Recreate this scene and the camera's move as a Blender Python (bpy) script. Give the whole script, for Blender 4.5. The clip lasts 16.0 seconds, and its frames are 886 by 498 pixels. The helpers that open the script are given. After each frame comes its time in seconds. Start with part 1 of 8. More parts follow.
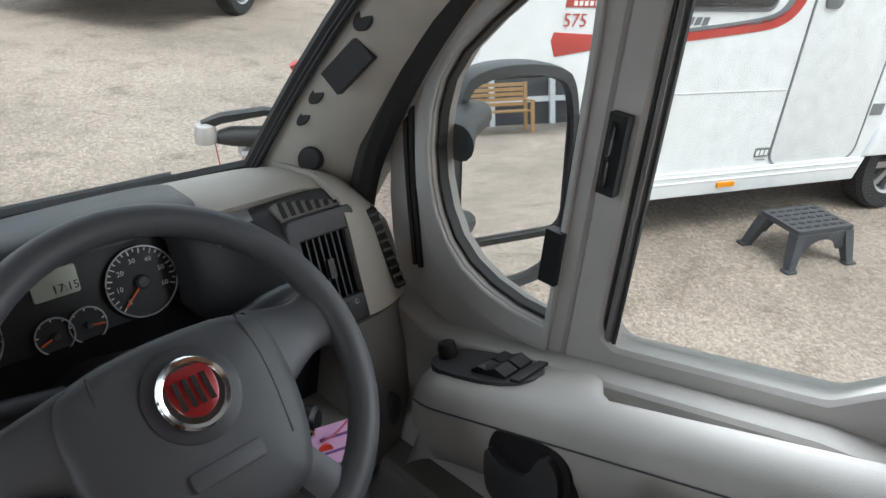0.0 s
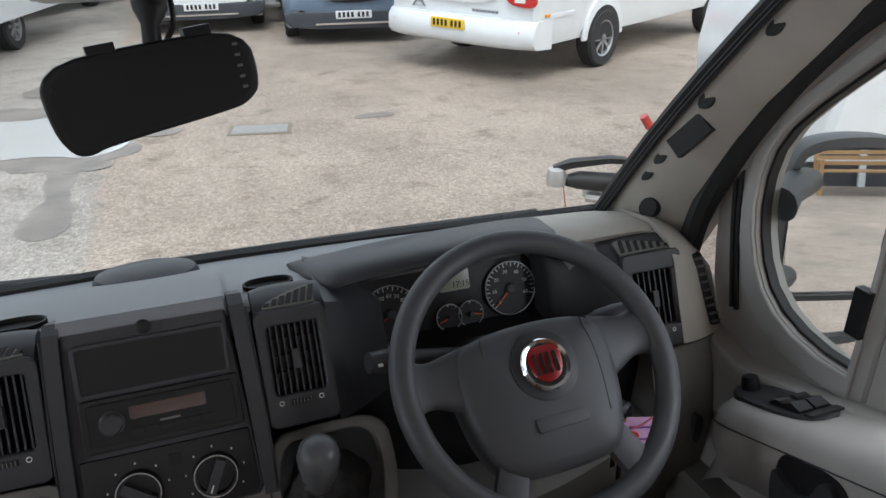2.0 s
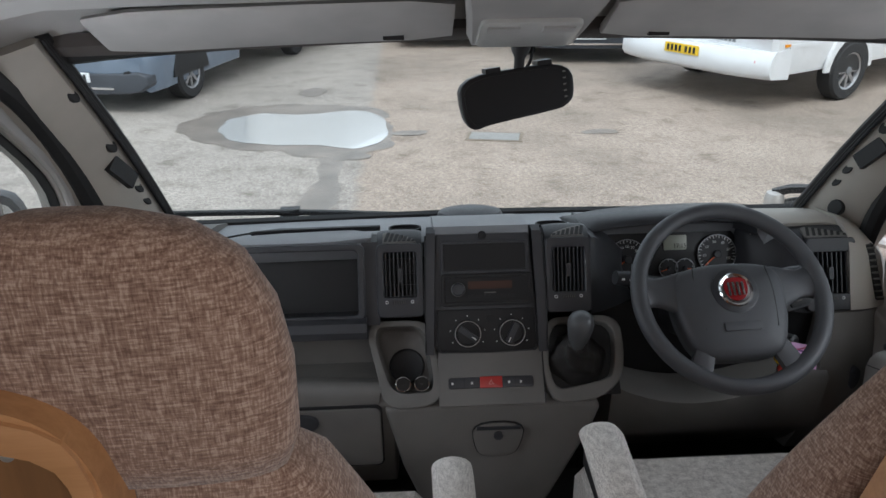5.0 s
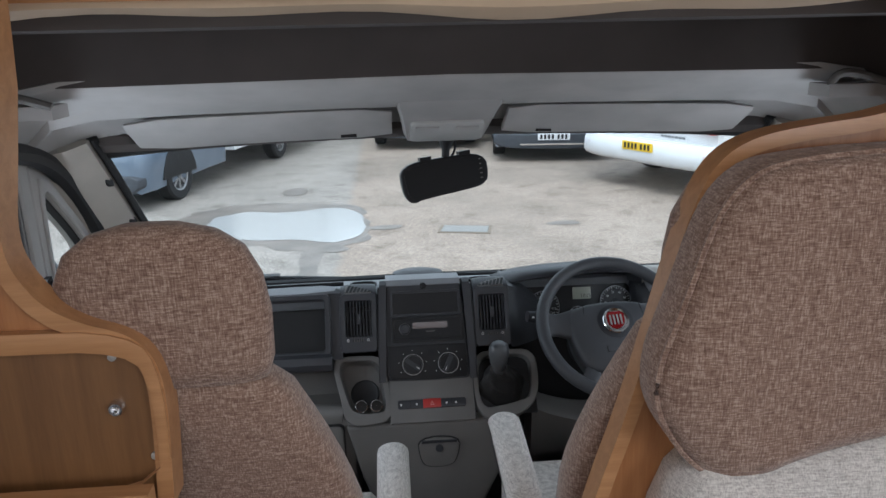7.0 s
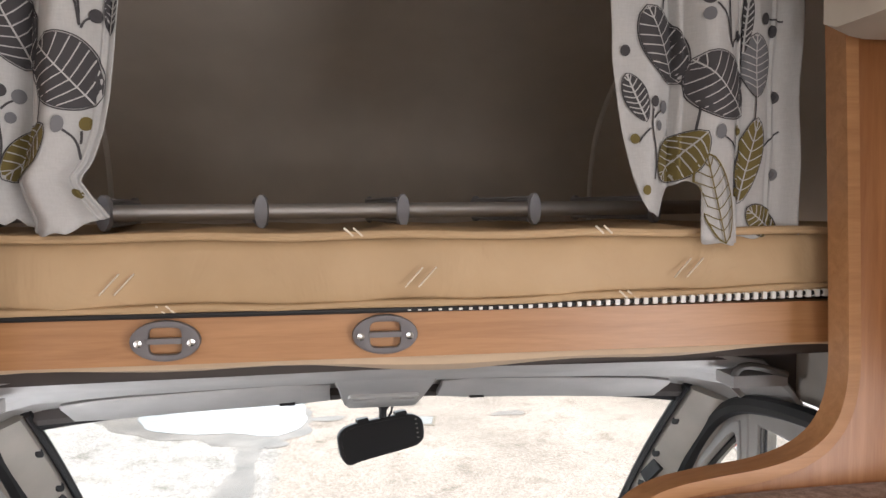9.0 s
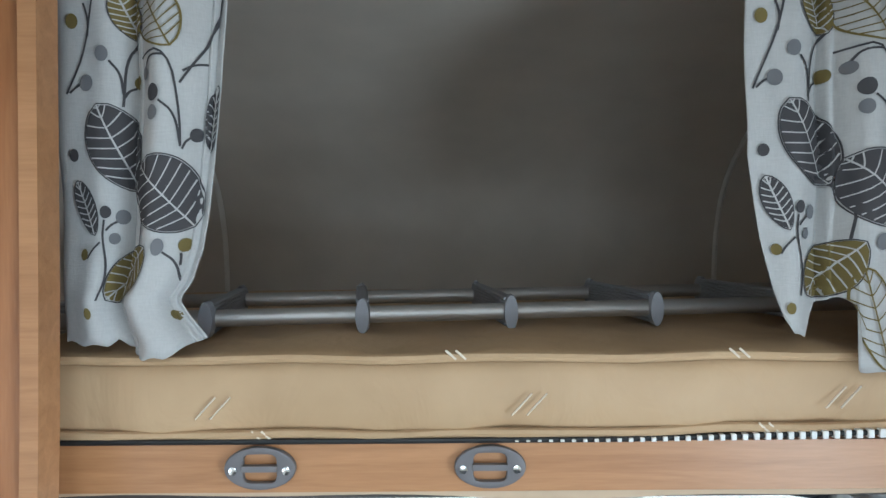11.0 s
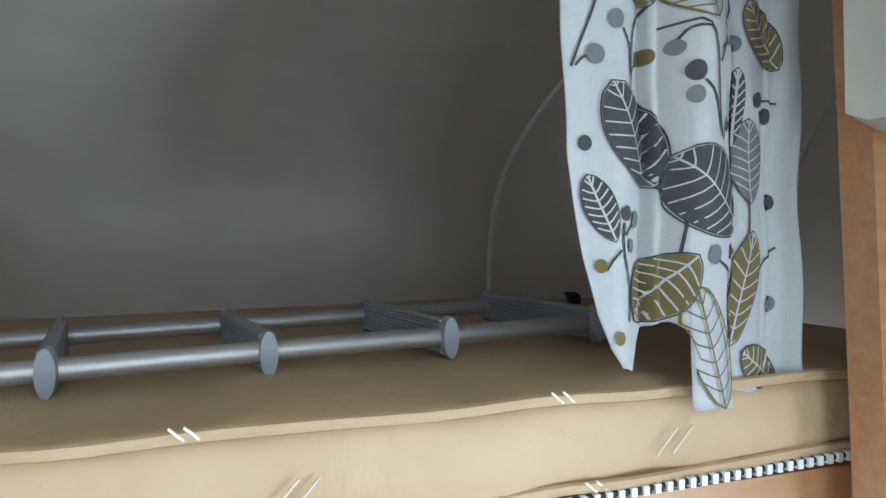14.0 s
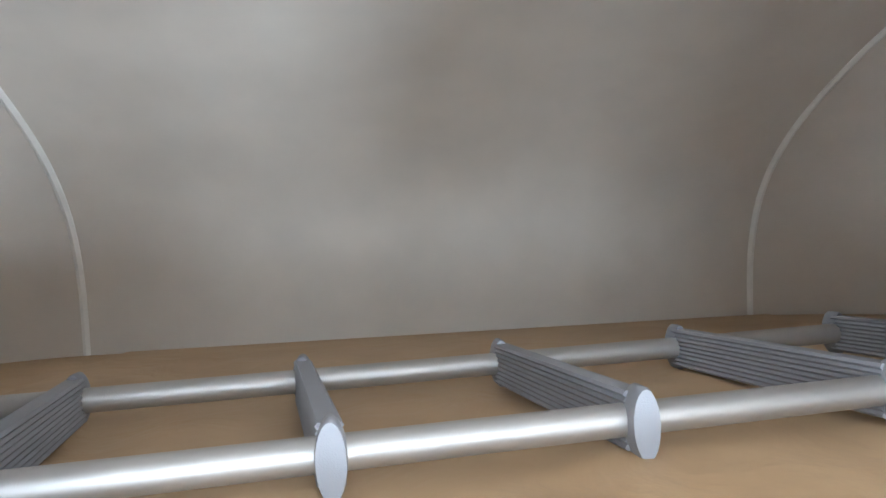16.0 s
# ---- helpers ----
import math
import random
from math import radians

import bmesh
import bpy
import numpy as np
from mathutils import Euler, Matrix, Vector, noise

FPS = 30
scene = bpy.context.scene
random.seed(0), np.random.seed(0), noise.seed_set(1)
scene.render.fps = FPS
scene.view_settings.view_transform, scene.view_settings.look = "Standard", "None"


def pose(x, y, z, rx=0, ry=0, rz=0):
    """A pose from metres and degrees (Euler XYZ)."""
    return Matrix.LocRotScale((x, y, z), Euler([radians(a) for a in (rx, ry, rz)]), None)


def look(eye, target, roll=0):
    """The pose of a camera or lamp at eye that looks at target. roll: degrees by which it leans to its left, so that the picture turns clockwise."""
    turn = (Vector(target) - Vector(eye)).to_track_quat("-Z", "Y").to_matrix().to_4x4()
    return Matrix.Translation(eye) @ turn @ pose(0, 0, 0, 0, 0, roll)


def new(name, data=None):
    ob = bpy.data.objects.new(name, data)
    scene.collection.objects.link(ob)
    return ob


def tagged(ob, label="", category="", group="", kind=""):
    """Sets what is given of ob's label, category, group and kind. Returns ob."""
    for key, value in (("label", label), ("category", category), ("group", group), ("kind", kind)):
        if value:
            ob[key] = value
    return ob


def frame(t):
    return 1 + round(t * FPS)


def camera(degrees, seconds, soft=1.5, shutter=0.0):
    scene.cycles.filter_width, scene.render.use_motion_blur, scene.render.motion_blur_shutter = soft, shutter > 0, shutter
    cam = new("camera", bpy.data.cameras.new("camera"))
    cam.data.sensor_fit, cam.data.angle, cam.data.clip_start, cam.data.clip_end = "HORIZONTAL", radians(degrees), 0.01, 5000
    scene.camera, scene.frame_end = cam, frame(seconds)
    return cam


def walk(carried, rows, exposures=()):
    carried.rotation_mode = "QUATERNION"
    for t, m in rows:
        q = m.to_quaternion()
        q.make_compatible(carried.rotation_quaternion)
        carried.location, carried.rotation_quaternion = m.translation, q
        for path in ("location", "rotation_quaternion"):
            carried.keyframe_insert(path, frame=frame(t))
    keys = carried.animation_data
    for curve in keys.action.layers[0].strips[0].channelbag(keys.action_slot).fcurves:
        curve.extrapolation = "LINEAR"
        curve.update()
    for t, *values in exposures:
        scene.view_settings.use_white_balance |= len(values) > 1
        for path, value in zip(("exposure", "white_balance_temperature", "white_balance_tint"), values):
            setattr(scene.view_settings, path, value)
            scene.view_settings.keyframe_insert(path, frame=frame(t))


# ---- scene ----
cam = camera(62.4, 16.0)
PATH = [
    (0, (0.212, -0.51, 1.809), (1.533, 0.666, 0.874), 5.3),
    (0.3, (0.215, -0.527, 1.814), (1.576, 0.634, 0.917), 4.9),
    (0.5, (0.208, -0.533, 1.821), (1.562, 0.654, 0.949), 5.6),
    (1, (0.174, -0.586, 1.853), (1.342, 0.834, 1.067), 3.9),
    (1.5, (0.141, -0.649, 1.892), (1.005, 0.965, 1.087), 0.7),
    (2, (0.073, -0.695, 1.903), (0.684, 1.004, 1.041), -0.5),
    (2.5, (-0.022, -0.758, 1.933), (0.341, 0.995, 1.042), -1.1),
    (3, (-0.101, -0.884, 1.967), (0.02, 0.891, 1.055), -2.2),
    (3.5, (-0.125, -0.994, 2.011), (-0.106, 0.792, 1.111), -2.2),
    (3.7, (-0.158, -1.018, 2.024), (-0.111, 0.765, 1.121), -1.2),
    (5.8, (-0.155, -1.368, 2.019), (-0.016, 0.485, 1.281), -0.8),
    (6, (-0.147, -1.407, 2.026), (0.029, 0.45, 1.304), -0.5),
    (6.5, (-0.106, -1.544, 2.04), (0.098, 0.331, 1.375), -0.1),
    (7, (-0.09, -1.648, 2.064), (0.049, 0.265, 1.499), -1.3),
    (7.5, (-0.08, -1.706, 2.117), (0.046, 0.256, 1.753), -1.6),
    (8, (-0.065, -1.733, 2.152), (0.114, 0.253, 1.989), -0.7),
    (8.5, (-0.058, -1.719, 2.216), (0.19, 0.265, 2.187), -0.1),
    (9, (-0.066, -1.682, 2.307), (0.231, 0.292, 2.191), -0.3),
    (9.5, (-0.074, -1.651, 2.396), (0.102, 0.326, 2.156), 0.3),
    (9.7, (-0.077, -1.636, 2.422), (-0.004, 0.351, 2.202), 0.5),
    (11.8, (-0.006, -1.599, 2.414), (-0.016, 0.401, 2.415), -0.5),
    (12, (0.009, -1.598, 2.409), (0.079, 0.401, 2.398), -0.7),
    (12.5, (0.039, -1.584, 2.394), (0.303, 0.397, 2.337), -1.2),
    (13, (0.06, -1.55, 2.391), (0.498, 0.4, 2.328), -1.4),
    (13.5, (0.031, -1.452, 2.398), (0.573, 0.472, 2.34), -1.6),
    (14, (-0.023, -1.35, 2.43), (0.604, 0.548, 2.395), -1.1),
    (14.5, (-0.009, -1.261, 2.453), (0.643, 0.63, 2.412), -0.5),
    (15, (-0.032, -1.145, 2.48), (0.455, 0.794, 2.427), 0.1),
    (15.5, (-0.094, -1.058, 2.469), (0.299, 0.903, 2.427), -0.1),
    (16, (-0.155, -1.007, 2.43), (0.094, 0.977, 2.439), -2.6),
]
walk(cam, [(t, look(eye, target, roll)) for t, eye, target, roll in PATH],
     exposures=[(0.0, 1.3, 6150, 9), (1.0, 1.05, 6150, 11), (2.0, 1.05, 6150, 12), (3.7, 1.0, 6050, 12), (6.0, 1.0, 5950, 10), (7.0, 1.15, 5700, 9), (8.0, 0.8, 5400, 5), (8.5, 1.3, 6300, 11), (9.0, 2.05, 6300, 14), (9.7, 2.0, 5950, 11), (12.0, 2.45, 4550, -9), (12.7, 2.4, 4450, -9), (14.0, 2.8, 4750, -5), (15.0, 3.6, 5000, 2), (16.0, 4.15, 5050, 2)])

# ---- world and light ----
world = bpy.data.worlds.new("sky")
scene.world = world
world.use_nodes = True
_wn = world.node_tree.nodes
_sky = _wn.new("ShaderNodeTexSky")
_sky.sky_type = "NISHITA"
_sky.sun_disc = False
_sky.sun_elevation, _sky.sun_rotation = radians(48), radians(150)
_sky.dust_density, _sky.air_density = 4.0, 1.2
_soft = _wn.new("ShaderNodeMixRGB")
_soft.inputs[0].default_value = 0.75
_soft.inputs[2].default_value = (7.5, 7.6, 7.7, 1)
world.node_tree.links.new(_sky.outputs[0], _soft.inputs[1])
world.node_tree.links.new(_soft.outputs[0], _wn["Background"].inputs[0])
_wn["Background"].inputs[1].default_value = 0.12
sun_data = bpy.data.lights.new("sun", "SUN")
sun_data.energy, sun_data.angle, sun_data.color = 1.0, radians(25), (1.0, 0.97, 0.93)
sun = new("sun", sun_data)
sun.matrix_world = look((0, 0, 30), (6, 14, 0))


# ---- helpers of this scene ----
def mat(name, build):
    m = bpy.data.materials.new(name)
    m.use_nodes = True
    nt = m.node_tree
    build(nt, nt.nodes["Principled BSDF"])
    return m


def nd(nt, kind, **kw):
    n = nt.nodes.new(kind)
    for k, v in kw.items():
        if k in n.inputs:
            n.inputs[k].default_value = v
    return n


def coords(nt, scale=(1, 1, 1)):
    tc = nt.nodes.new("ShaderNodeTexCoord")
    mp = nt.nodes.new("ShaderNodeMapping")
    mp.inputs["Scale"].default_value = scale
    nt.links.new(tc.outputs["Object"], mp.inputs["Vector"])
    return mp.outputs[0]


def ramp(nt, fac, stops):
    r = nt.nodes.new("ShaderNodeValToRGB")
    els = r.color_ramp.elements
    while len(els) < len(stops):
        els.new(0.5)
    for e, (p, c) in zip(els, stops):
        e.position, e.color = p, (*c, 1)
    nt.links.new(fac, r.inputs[0])
    return r.outputs[0]


def bump(nt, bsdf, height, strength, dist):
    b = nt.nodes.new("ShaderNodeBump")
    b.inputs["Strength"].default_value, b.inputs["Distance"].default_value = strength, dist
    nt.links.new(height, b.inputs["Height"])
    nt.links.new(b.outputs[0], bsdf.inputs["Normal"])
    return b


def plastic(name, col, rough=0.5, grain=900.0, strength=0.25, vary=0.12):
    """Moulded plastic: leather-like grain, faint smudges."""
    def build(nt, p):
        v = coords(nt)
        n1 = nd(nt, "ShaderNodeTexNoise", Scale=7.0, Detail=4.0)
        nt.links.new(v, n1.inputs["Vector"])
        c = ramp(nt, n1.outputs[0], [(0.3, [x * (1 - vary) for x in col]), (0.7, [min(1, x * (1 + vary)) for x in col])])
        nt.links.new(c, p.inputs["Base Color"])
        n2 = nd(nt, "ShaderNodeTexVoronoi", Scale=grain)
        nt.links.new(v, n2.inputs["Vector"])
        bump(nt, p, n2.outputs[0], strength, 0.0006)
        r = ramp(nt, n1.outputs[0], [(0.25, [rough - 0.06] * 3), (0.75, [rough + 0.08] * 3)])
        nt.links.new(r, p.inputs["Roughness"])
        p.inputs["Specular IOR Level"].default_value = 0.4
    return mat(name, build)


def plain(name, col, rough=0.5, metal=0.0, coat=0.0):
    def build(nt, p):
        v = coords(nt)
        n1 = nd(nt, "ShaderNodeTexNoise", Scale=12.0, Detail=3.0)
        nt.links.new(v, n1.inputs["Vector"])
        c = ramp(nt, n1.outputs[0], [(0.3, [x * 0.93 for x in col]), (0.7, [min(1, x * 1.05) for x in col])])
        nt.links.new(c, p.inputs["Base Color"])
        p.inputs["Roughness"].default_value, p.inputs["Metallic"].default_value = rough, metal
        p.inputs["Coat Weight"].default_value = coat
    return mat(name, build)


def glass_mat(name, tint=(0.93, 0.96, 0.95)):
    def build(nt, p):
        out = nt.nodes["Material Output"]
        tr = nt.nodes.new("ShaderNodeBsdfTransparent")
        tr.inputs[0].default_value = (*tint, 1)
        gl = nt.nodes.new("ShaderNodeBsdfGlossy")
        gl.inputs["Roughness"].default_value = 0.01
        mx = nt.nodes.new("ShaderNodeMixShader")
        mx.inputs[0].default_value = 0.025
        nt.links.new(tr.outputs[0], mx.inputs[1])
        nt.links.new(gl.outputs[0], mx.inputs[2])
        nt.links.new(mx.outputs[0], out.inputs[0])
        nt.nodes.remove(p)
    return mat(name, build)


def wood_mat(name, dark, light, along=(18, 18, 1.2), rough=0.38):
    def build(nt, p):
        v = coords(nt, along)
        n = nd(nt, "ShaderNodeTexNoise", Scale=3.0, Detail=8.0, Roughness=0.6, Distortion=0.7)
        nt.links.new(v, n.inputs["Vector"])
        w = nd(nt, "ShaderNodeTexNoise", Scale=22.0, Detail=3.0)
        nt.links.new(v, w.inputs["Vector"])
        mx = nd(nt, "ShaderNodeMath")
        mx.operation = "MULTIPLY_ADD"
        mx.inputs[1].default_value = 0.3
        nt.links.new(w.outputs[0], mx.inputs[0])
        nt.links.new(n.outputs[0], mx.inputs[2])
        c = ramp(nt, mx.outputs[0], [(0.4, dark), (0.85, light)])
        nt.links.new(c, p.inputs["Base Color"])
        p.inputs["Roughness"].default_value = rough
        bump(nt, p, mx.outputs[0], 0.08, 0.001)
    return mat(name, build)


def tweed_mat(name, a, b, c, relief=0.7):
    """Coarse woven cloth of mixed yarns."""
    def build(nt, p):
        outs = []
        for sc in ((75, 75, 520), (520, 520, 75)):
            v = coords(nt, sc)
            n = nd(nt, "ShaderNodeTexNoise", Scale=1.0, Detail=2.0, Roughness=0.6)
            nt.links.new(v, n.inputs["Vector"])
            outs.append(n.outputs[0])
        add = nt.nodes.new("ShaderNodeMath")
        add.operation = "ADD"
        nt.links.new(outs[0], add.inputs[0])
        nt.links.new(outs[1], add.inputs[1])
        half = nt.nodes.new("ShaderNodeMath")
        half.operation = "MULTIPLY"
        half.inputs[1].default_value = 0.5
        nt.links.new(add.outputs[0], half.inputs[0])
        col = ramp(nt, half.outputs[0], [(0.37, a), (0.5, b), (0.63, c)])
        nt.links.new(col, p.inputs["Base Color"])
        p.inputs["Roughness"].default_value = 0.95
        p.inputs["Specular IOR Level"].default_value = 0.1
        p.inputs["Sheen Weight"].default_value = 0.25
        bump(nt, p, half.outputs[0], relief, 0.002)
    return mat(name, build)


def add_bevel(bm, faces, bev, seg=2, ang=25):
    if bev <= 0:
        return
    es = set()
    for f in faces:
        for e in f.edges:
            if len(e.link_faces) == 2 and e.calc_face_angle(0) > radians(ang):
                es.add(e)
    if es:
        bmesh.ops.bevel(bm, geom=list(es), offset=bev, segments=seg, affect="EDGES", profile=0.6, clamp_overlap=True)


def box(bm, x0, x1, y0, y1, z0, z1, bev=0.004, seg=2):
    v = [bm.verts.new(c) for c in ((x0, y0, z0), (x1, y0, z0), (x1, y1, z0), (x0, y1, z0), (x0, y0, z1), (x1, y0, z1), (x1, y1, z1), (x0, y1, z1))]
    fs = [bm.faces.new([v[i] for i in q]) for q in ((0, 3, 2, 1), (4, 5, 6, 7), (0, 1, 5, 4), (1, 2, 6, 5), (2, 3, 7, 6), (3, 0, 4, 7))]
    add_bevel(bm, fs, bev, seg)
    return bm


def at_plane(plane, p, d):
    """2D point and depth to 3D: 'x' -> (y, z), 'y' -> (x, z), 'z' -> (x, y)."""
    return {"x": (d, p[0], p[1]), "y": (p[0], d, p[1]), "z": (p[0], p[1], d)}[plane]


def prism(bm, pts, plane, a, b, bev=0.003, seg=2):
    n = len(pts)
    va = [bm.verts.new(at_plane(plane, p, a)) for p in pts]
    vb = [bm.verts.new(at_plane(plane, p, b)) for p in pts]
    fs = [bm.faces.new(va), bm.faces.new(vb[::-1])]
    fs += [bm.faces.new((va[i], vb[i], vb[(i + 1) % n], va[(i + 1) % n])) for i in range(n)]
    bmesh.ops.recalc_face_normals(bm, faces=fs)
    add_bevel(bm, fs, bev, seg)
    return bm


def ring(bm, outer, inner, plane, a, b, bev=0.002, seg=1):
    """A frame between two outlines of the same number of points."""
    n = len(outer)
    oa, ob_, ia, ib = ([bm.verts.new(at_plane(plane, p, d)) for p in pts] for pts, d in ((outer, a), (outer, b), (inner, a), (inner, b)))
    fs = []
    for i in range(n):
        j = (i + 1) % n
        fs += [bm.faces.new((oa[i], oa[j], ia[j], ia[i])), bm.faces.new((ob_[j], ob_[i], ib[i], ib[j])),
               bm.faces.new((oa[j], oa[i], ob_[i], ob_[j])), bm.faces.new((ia[i], ia[j], ib[j], ib[i]))]
    bmesh.ops.recalc_face_normals(bm, faces=fs)
    add_bevel(bm, fs, bev, seg)
    return bm


def round_rect(x0, x1, z0, z1, r, n=4):
    pts = []
    for cx, cz, a0 in ((x1 - r, z1 - r, 0), (x0 + r, z1 - r, 90), (x0 + r, z0 + r, 180), (x1 - r, z0 + r, 270)):
        for k in range(n + 1):
            a = radians(a0 + 90 * k / n)
            pts.append((cx + r * math.cos(a), cz + r * math.sin(a)))
    return pts


def smooth_poly(pts, cuts=3):
    """A closed outline with its corners rounded off (Chaikin)."""
    for _ in range(cuts):
        out = []
        for i, p in enumerate(pts):
            q = pts[(i + 1) % len(pts)]
            out += [(p[0] * .75 + q[0] * .25, p[1] * .75 + q[1] * .25), (p[0] * .25 + q[0] * .75, p[1] * .25 + q[1] * .75)]
        pts = out
    return pts


def smooth_line(pts, cuts=3):
    """An open line of 3D points, rounded, ends kept."""
    pts = [Vector(p) for p in pts]
    for _ in range(cuts):
        out = [pts[0]]
        for p, q in zip(pts, pts[1:]):
            out += [p.lerp(q, .25), p.lerp(q, .75)]
        pts = out + [pts[-1]]
    return pts


def grid(bm, rows, close=False):
    """Skins rows of points."""
    vs = [[bm.verts.new(p) for p in r] for r in rows]
    n = len(rows[0])
    for a, b in zip(vs, vs[1:]):
        for i in range(n if close else n - 1):
            j = (i + 1) % n
            bm.faces.new((a[i], a[j], b[j], b[i]))
    return vs


def loft(bm, rows):
    """Closed rings skinned and capped."""
    vs = grid(bm, rows, True)
    bm.faces.new(vs[0][::-1])
    bm.faces.new(vs[-1])
    bmesh.ops.recalc_face_normals(bm, faces=bm.faces[:])
    return bm


def thick(bm, t):
    """Gives an open skin a thickness."""
    bmesh.ops.recalc_face_normals(bm, faces=bm.faces[:])
    bmesh.ops.solidify(bm, geom=bm.faces[:], thickness=t)
    return bm


def tube(bm, pts, r, n=10, closed=False, flat=1.0):
    pts = [Vector(p) for p in pts]
    rows, m = [], len(pts)
    up = Vector((0, 0, 1))
    for i, p in enumerate(pts):
        a = pts[(i - 1) % m] if closed or i else p
        b = pts[(i + 1) % m] if closed or i < m - 1 else p
        d = (b - a).normalized()
        s = d.cross(up)
        if s.length < 1e-3:
            s = d.cross(Vector((1, 0, 0)))
        s.normalize()
        u = s.cross(d).normalized()
        rr = r[i] if isinstance(r, (list, tuple)) else r
        rows.append([p + s * rr * math.cos(2 * math.pi * k / n) + u * rr * flat * math.sin(2 * math.pi * k / n) for k in range(n)])
    if closed:
        grid(bm, rows + rows[:1], True)
        bmesh.ops.remove_doubles(bm, verts=bm.verts[:], dist=1e-6)
        bmesh.ops.recalc_face_normals(bm, faces=bm.faces[:])
    else:
        loft(bm, rows)
    return bm


def lathe(bm, prof, m=None, n=24):
    """prof: (radius, height) round z, then moved by m."""
    m = m or Matrix()
    loft(bm, [[m @ Vector((max(r, 1e-4) * math.cos(2 * math.pi * k / n), max(r, 1e-4) * math.sin(2 * math.pi * k / n), h)) for k in range(n)] for r, h in prof])
    return bm


def mesh(bm, name, material, sharp=35, uv=None):
    me = bpy.data.meshes.new(name)
    bm.to_mesh(me)
    bm.free()
    me.shade_smooth()
    me.set_sharp_from_angle(angle=radians(sharp))
    me.materials.append(material)
    return me


def part(name, bm, material, parent=None, label="", m=None, sharp=35):
    ob = new(name, mesh(bm, name, material, sharp))
    if parent:
        ob.parent = parent
    if m is not None:
        ob.matrix_basis = m
    if label:
        tagged(ob, label)
    return ob


def thing(name, label, category, group="", m=None):
    ob = new(name)
    ob.empty_display_size = 0.05
    tagged(ob, label, category, group)
    if m is not None:
        ob.matrix_basis = m
    return ob


def setting(name, bm, material, label, category):
    return tagged(new(name, mesh(bm, name, material)), label, category, kind="structure")


def B():
    return bmesh.new()


def lerp(a, b, t):
    return a + (b - a) * t


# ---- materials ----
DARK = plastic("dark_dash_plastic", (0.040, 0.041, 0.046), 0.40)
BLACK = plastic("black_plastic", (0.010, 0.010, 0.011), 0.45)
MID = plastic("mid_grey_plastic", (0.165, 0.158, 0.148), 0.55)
# dash top paled against the dark faces, standing in for windscreen light
TOPLIT = plastic("dash_top_paled", (0.25, 0.255, 0.268), 0.46)
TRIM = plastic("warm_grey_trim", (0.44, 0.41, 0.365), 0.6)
DOORGREY = plastic("door_card_grey", (0.40, 0.385, 0.365), 0.55)
LINER = plastic("headliner_grey", (0.44, 0.432, 0.42), 0.85, 1600)
FELT = plastic("dark_felt", (0.085, 0.075, 0.071), 0.95, 1500)
RUBBER = plain("black_rubber", (0.012, 0.012, 0.013), 0.6)
CHROME = plain("chrome", (0.75, 0.75, 0.76), 0.12, 1.0)
ALU = plain("brushed_aluminium", (0.50, 0.485, 0.47), 0.52, 0.85)
ALUGREY = plastic("grey_rung_plastic", (0.29, 0.295, 0.325), 0.5)
WHITE = plain("white_vehicle_paint", (0.70, 0.715, 0.73), 0.22, 0.0, 0.4)
BLUEGREY = plain("blue_grey_paint", (0.15, 0.19, 0.25), 0.25, 0.3, 0.6)
REDLAMP = plain("red_lamp", (0.55, 0.02, 0.02), 0.15, 0.0, 0.5)
REDPAINT = plain("red_graphic", (0.42, 0.05, 0.04), 0.3)
GREYPAINT = plain("grey_graphic", (0.16, 0.17, 0.18), 0.3)
AMBER = plain("amber_lamp", (0.75, 0.28, 0.01), 0.2)
YELLOW = plain("yellow_plate", (0.75, 0.50, 0.02), 0.4)
PALE = plain("pale_print", (0.75, 0.75, 0.73), 0.6)
GLASS = glass_mat("clear_glass")
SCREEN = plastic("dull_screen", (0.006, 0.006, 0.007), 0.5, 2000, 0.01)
DARKGLASS = plain("dark_glass", (0.02, 0.022, 0.025), 0.06, 0.0, 0.3)
WOOD = wood_mat("golden_beech_veneer", (0.27, 0.105, 0.034), (0.40, 0.18, 0.068))
WOODX = wood_mat("golden_beech_edging", (0.33, 0.155, 0.062), (0.46, 0.24, 0.108), (1.2, 18, 18))
TWEED = tweed_mat("brown_tweed", (0.15, 0.088, 0.062), (0.25, 0.16, 0.12), (0.42, 0.305, 0.24))
TWEEDPALE = tweed_mat("pale_tweed", (0.38, 0.35, 0.32), (0.56, 0.52, 0.48), (0.72, 0.68, 0.63))
LUTON = plastic("luton_lining", (0.62, 0.57, 0.508), 0.92, 1300, 0.1, 0.05)


def _mattress(nt, p):
    v = coords(nt)
    n = nd(nt, "ShaderNodeTexNoise", Scale=5.0, Detail=5.0)
    nt.links.new(v, n.inputs["Vector"])
    c = ramp(nt, n.outputs[0], [(0.3, (0.42, 0.285, 0.155)), (0.7, (0.52, 0.365, 0.21))])
    nt.links.new(c, p.inputs["Base Color"])
    p.inputs["Roughness"].default_value = 0.6
    w = nd(nt, "ShaderNodeTexNoise", Scale=7.0, Detail=4.0, Distortion=0.8)
    nt.links.new(coords(nt, (1.3, 1.0, 1.0)), w.inputs["Vector"])
    bump(nt, p, w.outputs[0], 0.5, 0.016)


MATTRESS = mat("beige_mattress_cloth", _mattress)


